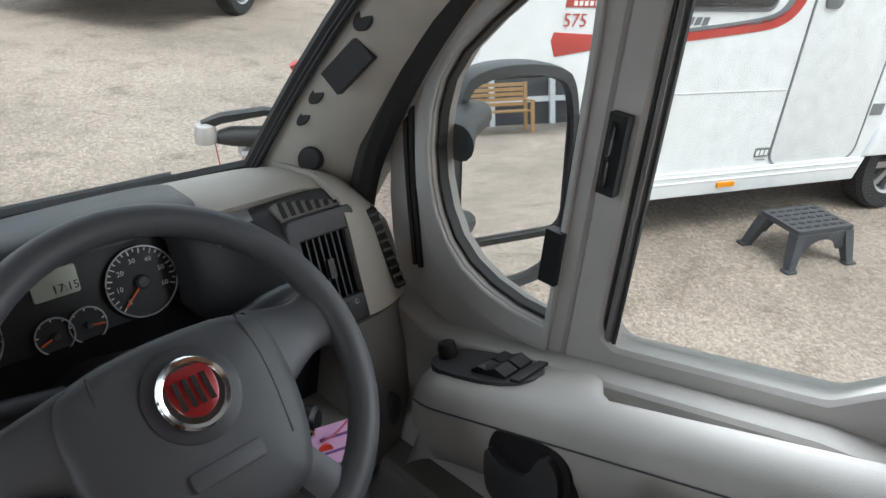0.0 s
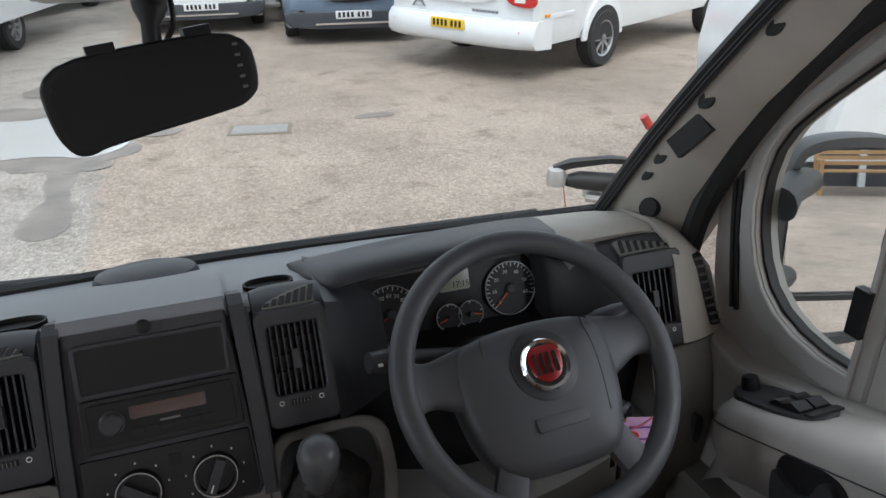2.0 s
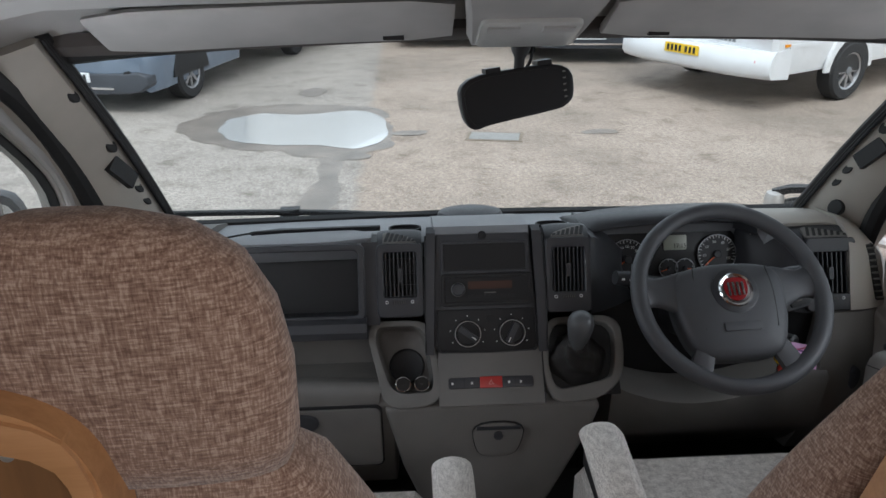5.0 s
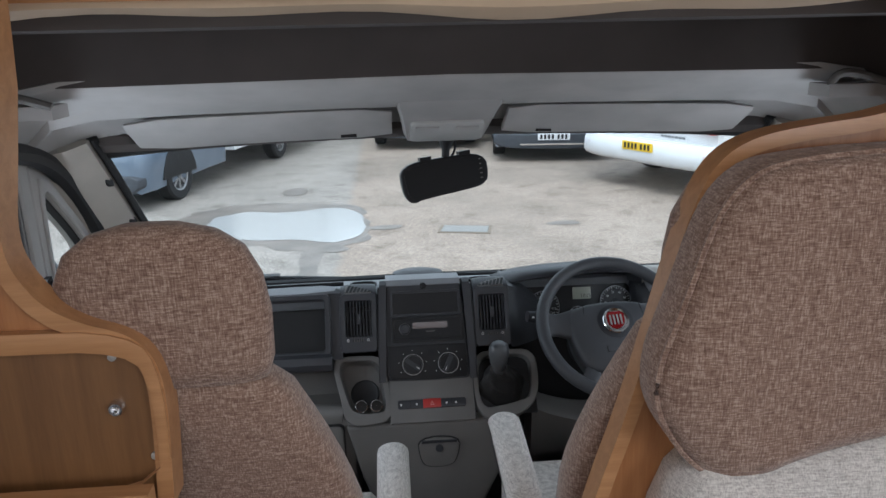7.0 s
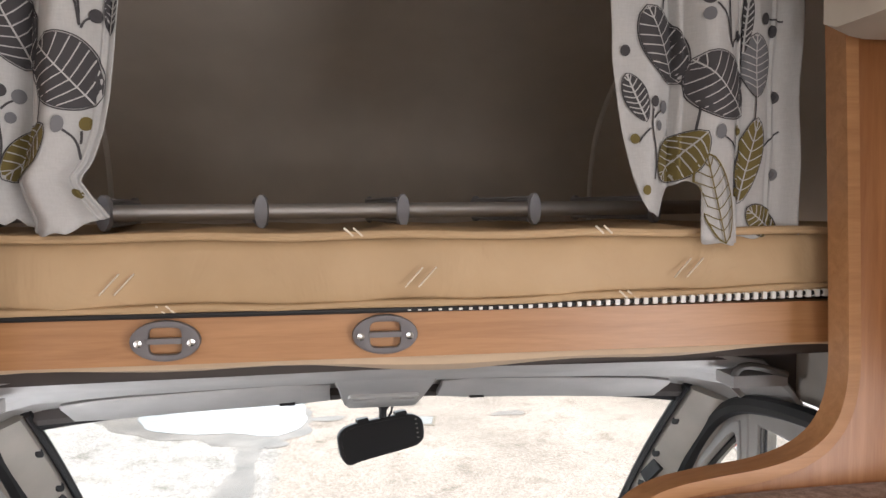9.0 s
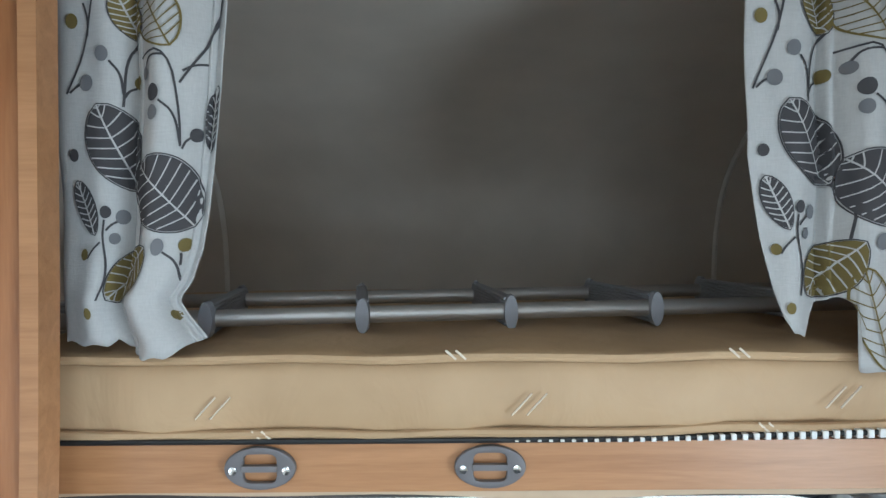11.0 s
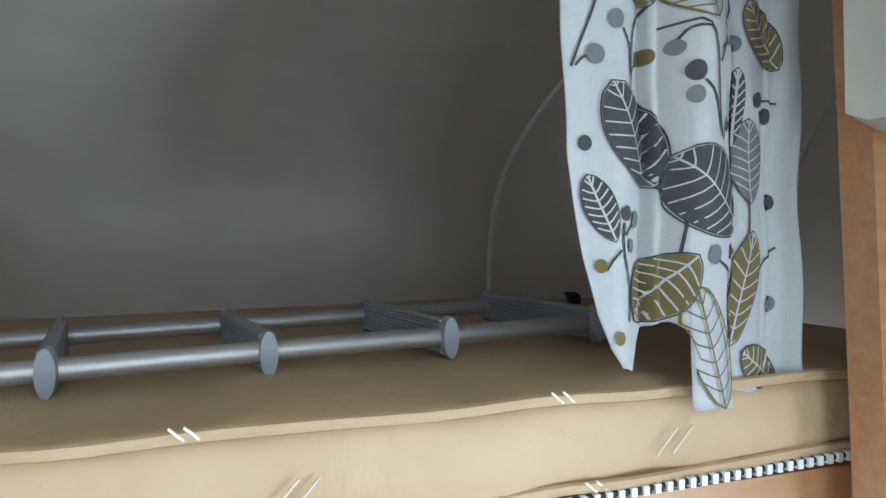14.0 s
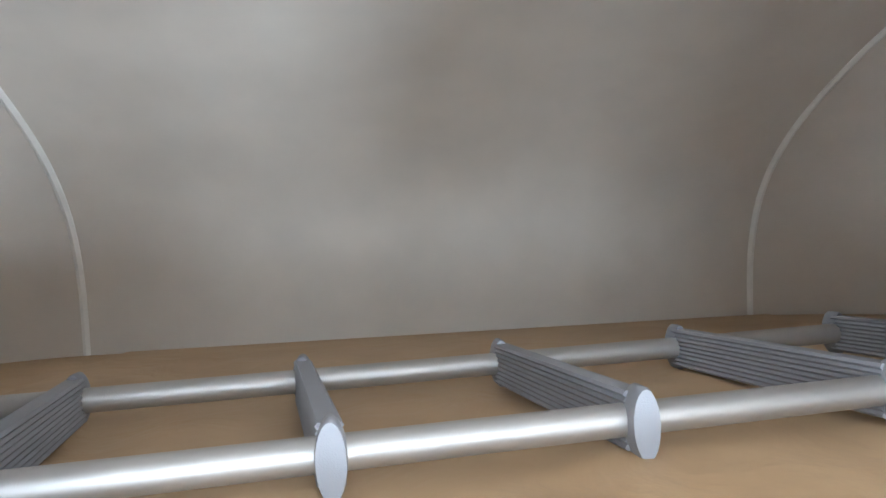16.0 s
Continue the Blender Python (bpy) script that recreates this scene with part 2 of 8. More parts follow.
def _ground(nt, p):
    v = coords(nt)
    big = nd(nt, "ShaderNodeTexNoise", Scale=0.55, Detail=6.0, Roughness=0.6, Distortion=0.4)
    mid = nd(nt, "ShaderNodeTexNoise", Scale=3.2, Detail=6.0, Roughness=0.65)
    grit = nd(nt, "ShaderNodeTexVoronoi", Scale=90.0)
    fine = nd(nt, "ShaderNodeTexNoise", Scale=28.0, Detail=5.0, Roughness=0.7)
    for n in (big, mid, grit, fine):
        nt.links.new(v, n.inputs["Vector"])
    coarse = ramp(nt, big.outputs[0], [(0.28, (0.235, 0.198, 0.165)), (0.5, (0.315, 0.262, 0.22)), (0.72, (0.385, 0.325, 0.275))])
    slab = ramp(nt, big.outputs[0], [(0.28, (0.235, 0.215, 0.195)), (0.5, (0.305, 0.28, 0.255)), (0.72, (0.36, 0.33, 0.30))])
    sep = nt.nodes.new("ShaderNodeSeparateXYZ")
    nt.links.new(v, sep.inputs[0])
    wob = nt.nodes.new("ShaderNodeMath")
    wob.operation = "MULTIPLY_ADD"
    wob.inputs[1].default_value = 0.25
    nt.links.new(mid.outputs[0], wob.inputs[0])
    nt.links.new(sep.outputs[0], wob.inputs[2])
    side = nt.nodes.new("ShaderNodeMapRange")
    side.inputs["From Min"].default_value, side.inputs["From Max"].default_value = -0.52, -0.42
    nt.links.new(wob.outputs[0], side.inputs["Value"])
    pick = nt.nodes.new("ShaderNodeMixRGB")
    nt.links.new(side.outputs[0], pick.inputs[0])
    nt.links.new(slab, pick.inputs[1])
    nt.links.new(coarse, pick.inputs[2])
    c1 = pick.outputs[0]
    c2 = ramp(nt, mid.outputs[0], [(0.28, (0.55, 0.53, 0.5)), (0.45, (0.95, 0.95, 0.95)), (0.8, (1.08, 1.08, 1.08))])
    c3 = ramp(nt, grit.outputs["Color"], [(0.0, (0.60, 0.57, 0.55)), (0.6, (1.0, 1.0, 1.0)), (1.0, (1.42, 1.38, 1.34))])
    c4 = ramp(nt, fine.outputs[0], [(0.3, (0.70, 0.68, 0.66)), (0.5, (1.0, 1.0, 1.0)), (0.7, (1.25, 1.24, 1.22))])
    col = c1
    for other in (c2, c3, c4):
        m = nt.nodes.new("ShaderNodeMixRGB")
        m.blend_type = "MULTIPLY"
        m.inputs[0].default_value = 1.0
        nt.links.new(col, m.inputs[1])
        nt.links.new(other, m.inputs[2])
        col = m.outputs[0]
    nt.links.new(col, p.inputs["Base Color"])
    p.inputs["Roughness"].default_value = 0.85
    bump(nt, p, grit.outputs[0], 0.35, 0.01)


GROUND = mat("worn_yard_concrete", _ground)

# ---- ground outside ----
XC = 0.035  # the cab's middle
b = B()
N = 60
span = [-400 + 800 * i / N for i in range(N + 1)]
grid(b, [[(x, y, 0.0) for x in span] for y in span])
bmesh.ops.recalc_face_normals(b, faces=b.faces[:])
setting("ground", b, GROUND, "worn pale concrete yard with stains and grit", "ground")

# ---- windscreen ----
WS_B = [(XC + s * 0.785, y, z) for s, y, z in ((-1, 0.40, 1.375), (-0.8, 0.46, 1.352), (-0.4, 0.52, 1.335), (0, 0.545, 1.33), (0.4, 0.52, 1.335), (0.8, 0.46, 1.352), (1, 0.40, 1.375))]
WS_T = [(XC + s * 0.80, y, z) for s, y, z in ((-1, 0.03, 1.812), (-0.8, 0.085, 1.82), (-0.4, 0.14, 1.828), (0, 0.16, 1.832), (0.4, 0.14, 1.828), (0.8, 0.085, 1.82), (1, 0.03, 1.812))]
b = B()
low = [Vector(p) for p in WS_B]
top = [Vector(p) for p in WS_T]
grid(b, [[a.lerp(c, k / 6) + Vector((0, 0.03 * math.sin(math.pi * k / 6), 0)) for a, c in zip(low, top)] for k in range(7)])
thick(b, 0.005)
windscreen = setting("window_1", b, GLASS, "wide curved clear windscreen above the dashboard", "window")
windscreen.visible_shadow = False
b = B()
tube(b, smooth_line([p + Vector((0, 0.0, -0.004)) for p in low], 2), 0.017, 8)
part("windscreen_seal", b, RUBBER, windscreen, "black rubber seal")
b = B()
tube(b, smooth_line([p + Vector((0, 0.01, 0.006)) for p in top], 2), 0.012, 8)
part("windscreen_seal", b, RUBBER, windscreen, "black rubber seal")

# wiper on the passenger side, parked on the glass base
wiper = thing("windscreen_wiper", "black wiper arm and blade parked at the base of the windscreen", "wiper")
b = B()
tube(b, smooth_line([(-0.80, 0.50, 1.368), (-0.45, 0.56, 1.342), (-0.12, 0.60, 1.305)], 2), 0.011, 8, flat=0.7)
part("blade", b, RUBBER, wiper)
b = B()
box(b, -0.495, -0.445, 0.552, 0.578, 1.330, 1.350, 0.005)
part("arm_joint", b, BLACK, wiper)
wiper2 = thing("windscreen_wiper", "black wiper arm and blade parked at the base of the windscreen", "wiper")
b = B()
tube(b, smooth_line([(0.0, 0.585, 1.318), (0.35, 0.57, 1.322), (0.70, 0.50, 1.345)], 2), 0.009, 8, flat=0.7)
part("blade", b, RUBBER, wiper2)


# ---- cab sides: pillars, doors ----
def cab_side(s):
    """s = +1: driver's side, -1: passenger's side."""
    def P(x, y, z):
        return (XC + s * (x - XC), y, z)

    side = "1" if s > 0 else "2"
    # A-pillar trim: a swept band from the dash end to the header
    b = B()
    ends = []
    for t in [i / 10 for i in range(11)]:
        y, z = lerp(0.405, 0.0, t), lerp(1.365, 1.86, t)
        bow = 0.02 * math.sin(math.pi * t)
        w = lerp(0.15, 0.095, min(1, t * 1.6))
        inner = Vector(P(0.795 + 0.02 * t, y + bow, z))
        # across the pillar: from the glass edge towards the door
        rowp = []
        for k, (da, dx) in enumerate(((0.0, 0.0), (0.04, -0.012), (0.25, -0.02), (0.7, -0.005), (1.0, 0.03), (1.0, 0.075), (0.0, 0.075))):
            rowp.append((inner.x + s * (dx + 0.035 * da), inner.y - w * da * 0.94, inner.z - 0.25 * w * da))
        ends.append(rowp)
    loft(b, ends)
    pillar = setting("trim_" + side, b, TRIM, "warm grey moulded windscreen pillar trim with clip holes", "pillar")
    # rubber beading along the glass
    b = B()
    line = [P(0.782 + 0.02 * t, lerp(0.405, 0.0, t) + 0.02 * math.sin(math.pi * t) + 0.004, lerp(1.365, 1.86, t) + 0.004) for t in [i / 8 for i in range(9)]]
    tube(b, line, 0.012, 8)
    part("beading", b, RUBBER, pillar, "ribbed black rubber beading")
    for off in (0.010, 0.019):
        b = B()
        tube(b, [(p[0] - s * 0.008, p[1] - off, p[2] - 0.004) for p in line], 0.0035, 6)
        part("beading_rib", b, RUBBER, pillar)
    # clip holes, round plug, and dark cover
    n0 = Vector((-s * 0.9, -0.35, 0.15)).normalized()
    run = Vector((s * 0.02, -0.405, 0.495))
    run = (run - n0 * run.dot(n0)).normalized()
    across = run.cross(n0)
    lay = Matrix((across, run, n0)).transposed().to_4x4()

    def plug(t, along, rx, rz, name, material, deep=0.006):
        y, z = lerp(0.405, 0.0, t) + 0.02 * math.sin(math.pi * t), lerp(1.365, 1.86, t)
        w = lerp(0.15, 0.095, min(1, t * 1.6))
        c = Vector(P(0.795 + 0.02 * t - 0.018 + 0.035 * along, y - w * along * 0.94, z - 0.25 * w * along))
        b = B()
        m = Matrix.Translation(c) @ lay
        ringp = [[m @ Vector((rx * f * math.cos(a), rz * f * math.sin(a), h)) for a in [2 * math.pi * i / 20 for i in range(20)]] for f, h in ((1, -0.012), (1, deep * 0.3), (0.9, deep * 0.6), (0.3, deep * 0.65))]
        loft(b, ringp)
        part(name, b, material, pillar)
    plug(0.155, 0.56, 0.017, 0.020, "plug", BLACK)
    for t, rx in ((0.26, 0.007), (0.335, 0.008), (0.56, 0.011), (0.80, 0.009)):
        plug(t, 0.28, rx, 0.016, "clip_hole", RUBBER, 0.004)
    b = B()
    t0 = Vector(P(0.797, 0.215, 1.585))
    box(b, -0.017, 0.017, -0.034, 0.034, -0.008, 0.006, 0.005)
    part("dark_cover", b, BLACK, pillar, "", Matrix.Translation(t0 + Vector((-s * 0.001, -0.020, -0.010))) @ lay)
    # door seal: black band behind the pillar
    b = B()
    tube(b, smooth_line([P(0.845, 0.225, 1.05), P(0.85, 0.235, 1.35), P(0.862, 0.205, 1.48), P(0.868, 0.09, 1.68), P(0.868, -0.06, 1.83), P(0.86, -0.30, 1.885), P(0.86, -0.62, 1.89)], 3), 0.021, 8)
    part("door_seal", b, RUBBER, pillar, "thick black rubber door seal")

    # the door: frame round quarter light and main window
    door = tagged(new("door_" + side), "grey closed cab door with quarter light, sliding window and armrest", "door", kind="structure")
    xo = (XC + s * (0.885 - XC), XC + s * (0.935 - XC))
    q_in = [(-0.094, 1.762), (-0.082, 1.764), (-0.06, 1.748), (-0.01, 1.702), (0.045, 1.65), (0.085, 1.606), (0.108, 1.565), (0.117, 1.52), (0.117, 1.47), (0.108, 1.425), (0.092, 1.385), (0.068, 1.35), (0.035, 1.325), (-0.005, 1.310), (-0.055, 1.302), (-0.108, 1.303), (-0.109, 1.42), (-0.108, 1.55), (-0.106, 1.66), (-0.102, 1.74)]
    q_in = [(y, z + 0.02) for y, z in q_in]
    q_out = [(-0.14, 1.90), (-0.07, 1.86), (-0.02, 1.82), (0.05, 1.755), (0.105, 1.70), (0.15, 1.65), (0.178, 1.60), (0.192, 1.545), (0.196, 1.47), (0.192, 1.40), (0.182, 1.34), (0.165, 1.28), (0.12, 1.23), (0.05, 1.205), (-0.03, 1.20), (-0.14, 1.20), (-0.14, 1.42), (-0.14, 1.55), (-0.14, 1.66), (-0.14, 1.78)]
    b = B()
    ring(b, q_out, q_in, "x", *xo, bev=0.004)
    part("quarter_frame", b, DOORGREY, door)
    b = B()
    q_mid = [(lerp(a[0], c[0], 0.3), lerp(a[1], c[1], 0.3)) for a, c in zip(q_in, q_out)]
    ring(b, q_mid, q_in, "x", xo[0] - s * 0.006, xo[0] + s * 0.002, bev=0.002)
    part("inner_frame", b, LINER, door, "pale grey inner window surround")
    b = B()
    q_s = [(p[0] * 0.965 + 0.035 * -0.01, (p[1] - 1.5) * 0.97 + 1.5) for p in q_in]
    ring(b, q_in, q_s, "x", xo[0] + s * 0.012, xo[0] + s * 0.03, bev=0.001)
    part("gasket", b, RUBBER, door, "black rubber gasket")
    b = B()
    prism(b, q_in, "x", xo[0] + s * 0.022, xo[0] + s * 0.026, 0)
    pane = part("pane", b, GLASS, door, "clear fixed quarter glass")
    pane.visible_shadow = False
    # two dark guide strips between seal and quarter light
    for dy in (0.0, 0.011):
        b = B()
        tube(b, smooth_line([(xo[0] - s * 0.002, 0.168 - dy, 1.575), (xo[0] - s * 0.002, 0.158 - dy, 1.46), (xo[0] - s * 0.002, 0.125 - dy, 1.31)], 2), 0.0045, 6)
        part("guide_strip", b, RUBBER, door)
    # main window opening
    m_in = [(-0.182, 1.825), (-0.182, 1.365), (-0.190, 1.348), (-0.206, 1.342), (-0.43, 1.405), (-0.50, 1.47), (-0.50, 1.79), (-0.45, 1.825)]
    m_out = [(-0.14, 1.90), (-0.14, 1.30), (-0.14, 1.25), (-0.18, 1.20), (-0.50, 1.20), (-0.68, 1.40), (-0.68, 1.84), (-0.62, 1.90)]
    b = B()
    ring(b, m_out, m_in, "x", *xo, bev=0.005)
    part("window_frame", b, DOORGREY, door)
    b = B()
    prism(b, m_in, "x", xo[0] + s * 0.028, xo[0] + s * 0.032, 0)
    pane = part("pane", b, GLASS, door, "clear side window glass")
    pane.visible_shadow = False
    for yy, mt, rr in ((-0.185, RUBBER, 0.003), (-0.192, MID, 0.0055), (-0.200, RUBBER, 0.003)):
        b = B()
        tube(b, [(xo[0] + s * 0.008, yy, 1.335), (xo[0] + s * 0.008, yy, 1.825)], rr, 6)
        part("channel_strip", b, mt, door)
    # window catches on the post
    b = B()
    box(b, -0.006, 0.006, -0.011, 0.011, -0.045, 0.045, 0.003)
    catch = part("catch", b, BLACK, door, "black plastic window catch", Matrix.Translation((xo[0] - s * 0.008, -0.160, 1.572)))
    b = B()
    tube(b, smooth_line([(-s * 0.006, 0.004, -0.036), (-s * 0.016, 0.0, -0.016), (-s * 0.016, 0.0, 0.016), (-s * 0.006, 0.004, 0.036)], 2), 0.0035, 6)
    part("catch_lever", b, BLACK, catch)
    b = B()
    box(b, -0.007, 0.007, -0.012, 0.012, -0.035, 0.035, 0.003)
    part("catch", b, BLACK, door, "black plastic window catch", Matrix.Translation((xo[0] - s * 0.006, -0.106, 1.425)))
    b = B()
    tube(b, [(xo[0] + s * 0.004, -0.108, 1.52), (xo[0] + s * 0.004, -0.108, 1.70)], 0.006, 6)
    part("catch_rail", b, RUBBER, door)

    # door card
    b = B()
    card = [(0.16, 1.27), (0.19, 0.75), (-0.66, 0.75), (-0.66, 1.42), (-0.44, 1.385), (-0.18, 1.31), (0.05, 1.245)]
    prism(b, card, "x", XC + s * (0.845 - XC), XC + s * (0.93 - XC), 0.012, 3)
    part("door_card", b, DOORGREY, door)
    # armrest: a lofted bar that climbs to the rear
    b = B()
    rows = []
    edge = []
    for t in [i / 40 for i in range(41)]:
        y = lerp(0.035, -0.64, t)
        q = max(0, 1 - t / 0.14)
        z = 1.237 - 0.37 * (y - 0.02) - 0.035 * q ** 2.5
        xin = 0.745 + 0.060 * q ** 2
        k = min(1, max(0, (-0.205 - y) / 0.045))
        xo_ = 0.862 - 0.050 * k * k * (3 - 2 * k)
        drop = 0.11
        ringv = [(xo_, z - 0.05), (xo_, z - 0.008), (xo_ - 0.006, z - 0.001), (lerp(xin, xo_, 0.6), z + 0.003), (xin + 0.030, z + 0.0), (xin + 0.014, z - 0.006), (xin + 0.004, z - 0.018), (xin, z - 0.036), (xin + 0.004, z - 0.08), (xin + 0.02, z - drop), (0.80, z - drop - 0.05), (xo_, z - drop - 0.05)]
        rows.append([P(x, y, zz) for x, zz in ringv])
        edge.append(P(xin - 0.0004, y, z - 0.034))
    loft(b, rows)
    arm = part("armrest", b, DOORGREY, door, "pale grey padded armrest top", sharp=60)
    b = B()
    tube(b, edge[2:-1], 0.0012, 5)
    part("seam", b, DARK, arm)
    # dark hand pocket with a pull cup
    b = B()
    prism(b, smooth_poly([(-0.148, 1.262), (-0.170, 1.274), (-0.235, 1.295), (-0.262, 1.272), (-0.262, 1.21), (-0.24, 1.17), (-0.16, 1.17), (-0.148, 1.21)], 3), "x", P(0.743, 0, 0)[0], P(0.80, 0, 0)[0], 0.002)
    part("hand_pocket", b, BLACK, door, "dark recessed hand pocket")
    b = B()
    prism(b, smooth_poly([(-0.150, 1.248), (-0.170, 1.234), (-0.200, 1.232), (-0.214, 1.248), (-0.221, 1.278), (-0.235, 1.284), (-0.254, 1.262), (-0.254, 1.20), (-0.235, 1.175), (-0.165, 1.175), (-0.152, 1.21)], 3), "x", P(0.733, 0, 0)[0], P(0.748, 0, 0)[0], 0.005, 3)
    part("pull_handle", b, DARK, door, "dark grey door pull")
    # lower pocket
    b = B()
    prism(b, [(0.12, 1.02), (-0.6, 1.06), (-0.6, 0.80), (0.10, 0.80)], "x", P(0.79, 0, 0)[0], P(0.86, 0, 0)[0], 0.02, 3)
    part("door_pocket", b, MID, door)
    # switch panel
    tilt = Matrix.Translation(P(0.816, -0.076, 1.2735)) @ Matrix.Rotation(radians(-20.3), 4, "X")
    b = B()
    prism(b, smooth_poly([(-0.04, 0.085), (0.035, 0.085), (0.04, -0.085), (-0.04, -0.085)], 2), "z", -0.008, 0.0045, 0.002)
    panel = part("switch_panel", b, DARK, door, "dark window switch panel", tilt)
    for dx in (-0.014, 0.014):
        b = B()
        rows = [[(dx + w, yy, h) for w, h in ((-0.012, 0.002), (0.012, 0.002), (0.012, hh), (-0.012, hh))] for yy, hh in ((-0.055, 0.008), (-0.04, 0.016), (-0.025, 0.011), (-0.012, 0.014), (0.0, 0.008))]
        loft(b, rows)
        part("window_switch", b, BLACK, panel)
    b = B()
    lathe(b, [(0.013, 0.0), (0.013, 0.012), (0.011, 0.02), (0.004, 0.023)], Matrix.Translation((0.0, 0.066, 0.004)))
    part("mirror_knob", b, BLACK, panel, "round black mirror knob")
    b = B()
    box(b, -0.028, 0.028, -0.078, -0.064, 0.005, 0.0085, 0.001)
    part("blank", b, BLACK, panel)
    door.matrix_basis = Matrix.Translation((0, 0.013, -0.022))
    return door


cab_side(1)
cab_side(-1)

# cab side walls below and behind the doors, closing the cab
for s, n in ((1, "wall_cab_1"), (-1, "wall_cab_2")):
    b = B()
    prism(b, [(0.7, 0.60), (0.7, 0.95), (0.50, 1.22), (0.40, 1.30), (0.22, 1.20), (0.17, 0.78), (-0.67, 0.78), (-0.67, 1.40), (-0.665, 1.90), (-0.9, 1.95), (-0.9, 0.60)], "x", XC + s * 0.875, XC + s * 0.95, 0)
    setting(n, b, TRIM, "grey cab side below the window", "wall")

# upper cab corners behind the doors, up to the bunk
for s, n in ((1, "wall_corner_1"), (-1, "wall_corner_2")):
    b = B()
    box(b, min(XC + s * 0.868, XC + s * 1.06), max(XC + s * 0.868, XC + s * 1.06), -0.86, -0.235, 1.895, 2.143, 0)
    setting(n, b, TRIM, "grey upper cab corner under the bunk", "wall")

# ---- headliner, header rail, visors ----
b = B()
rows = []
prof = [(0.125, 1.872, 0.0), (0.06, 1.915, 0), (-0.020, 1.958, 0), (-0.030, 1.950, 0), (-0.042, 1.938, 0), (-0.060, 1.938, 0), (-0.12, 1.958, 0), (-0.20, 1.983, 0), (-0.245, 1.999, 0), (-0.258, 2.009, 0), (-0.262, 2.022, 0)]
xs = [-1, -0.97, -0.9, -0.8, -0.6, -0.3, 0, 0.3, 0.6, 0.8, 0.9, 0.97, 1]
for y, z, _ in prof:
    row = []
    for f in xs:
        e = abs(f)
        bowy = -0.11 * e ** 3 if y > -0.1 else -0.03 * e ** 3
        dz = -0.006 * e ** 2 - (0.11 * max(0, (e - 0.86) / 0.14) ** 1.6)
        row.append((XC + f * 0.875, y + bowy, z + dz - 0.022))
    rows.append(row)
grid(b, rows)
thick(b, -0.012)
setting("ceiling", b, LINER, "pale grey moulded cab headliner", "ceiling")
b = B()
low_edge = [(-1.0, 1.872), (-0.965, 1.915), (-0.93, 1.948), (-0.86, 1.984), (0.0, 1.992), (0.86, 1.984), (0.93, 1.948), (0.965, 1.915), (1.0, 1.872)]
prism(b, [(XC + 0.872 * e, z) for e, z in low_edge] + [(XC + 0.872, 2.144), (XC - 0.872, 2.144)], "y", -0.275, -0.252, 0)
setting("wall_bulkhead", b, FELT, "dark felt panel between headliner and bunk", "wall")
# dark strip between the header and the glass
b = B()
rows = []
for f in xs:
    e = abs(f)
    c = Vector((XC + f * 0.86, 0.135 - 0.11 * e ** 2, 1.833 - 0.012 * e))
    rows.append([c + Vector(o) for o in ((0, 0.03, 0.03), (0, 0.02, -0.008), (0, -0.02, 0.004), (0, -0.04, 0.02), (0, -0.03, 0.04))])
loft(b, rows)
setting("trim_header", b, FELT, "dark windscreen header strip", "trim")


def sun_visor(x0, x1):
    v = thing("sun_visor", "grey padded sun visor folded up against the headliner", "visor", "sun visors")
    b = B()
    rows = []
    for t in [i / 8 for i in range(9)]:
        x = lerp(x0, x1, t)
        e = abs((x - XC) / 0.86)
        y0 = 0.100 - 0.10 * e ** 2
        drop = -0.012 * e ** 2
        pinch = 1.0 if 0 < t < 1 else 0.8
        c = [(y0 + 0.012, 1.842), (y0, 1.833), (y0 - 0.02, 1.838), (y0 - 0.125, 1.900), (y0 - 0.130, 1.910), (y0 - 0.118, 1.914), (y0 + 0.006, 1.850)]
        cy = sum(q[0] for q in c) / 7
        cz = sum(q[1] for q in c) / 7
        rows.append([(x, cy + (yy - cy) * pinch, cz + (zz - cz) * pinch + drop) for yy, zz in c])
    loft(b, rows)
    part("pad", b, LINER, v)
    b = B()
    xm = lerp(x0, x1, 0.18 if x0 > 0 else 0.82)
    box(b, xm - 0.018, xm + 0.018, 0.060, 0.085, 1.838, 1.848, 0.003)
    part("clip", b, BLACK, v, "small dark visor clip")


sun_visor(-0.635, -0.078)
sun_visor(0.182, 0.715)
# dome light console
dome = thing("dome_light", "grey overhead lamp console with clear ribbed lens", "lamp")
b = B()
rows = []
for y, z, w, h in ((0.108, 1.828, 0.085, 0.03), (0.092, 1.822, 0.098, 0.05), (0.02, 1.856, 0.104, 0.06), (-0.055, 1.896, 0.112, 0.045), (-0.085, 1.918, 0.118, 0.03), (-0.12, 1.942, 0.118, 0.02)):
    rows.append([(0.046 + sx * w * f, y, z + hh * h) for sx, f, hh in ((-1, 0.9, 0), (1, 0.9, 0), (1, 1, 0.4), (1, 1, 1), (-1, 1, 1), (-1, 1, 0.4))])
loft(b, rows)
part("housing", b, LINER, dome)
b = B()
prism(b, round_rect(-0.083, 0.083, -0.060, 0.056, 0.015), "z", -0.006, 0.006, 0.003)
lens = part("lens", b, plastic("lamp_lens", (0.55, 0.55, 0.53), 0.2, 300, 0.5), dome, "clear ribbed lens", Matrix.Translation((0.045, 0.028, 1.851)) @ Matrix.Rotation(radians(-27), 4, "X"))
for dx in (-0.045, 0.045):
    b = B()
    box(b, dx - 0.026, dx + 0.026, -0.046, -0.026, -0.010, -0.004, 0.003)
    part("switch", b, LINER, lens)


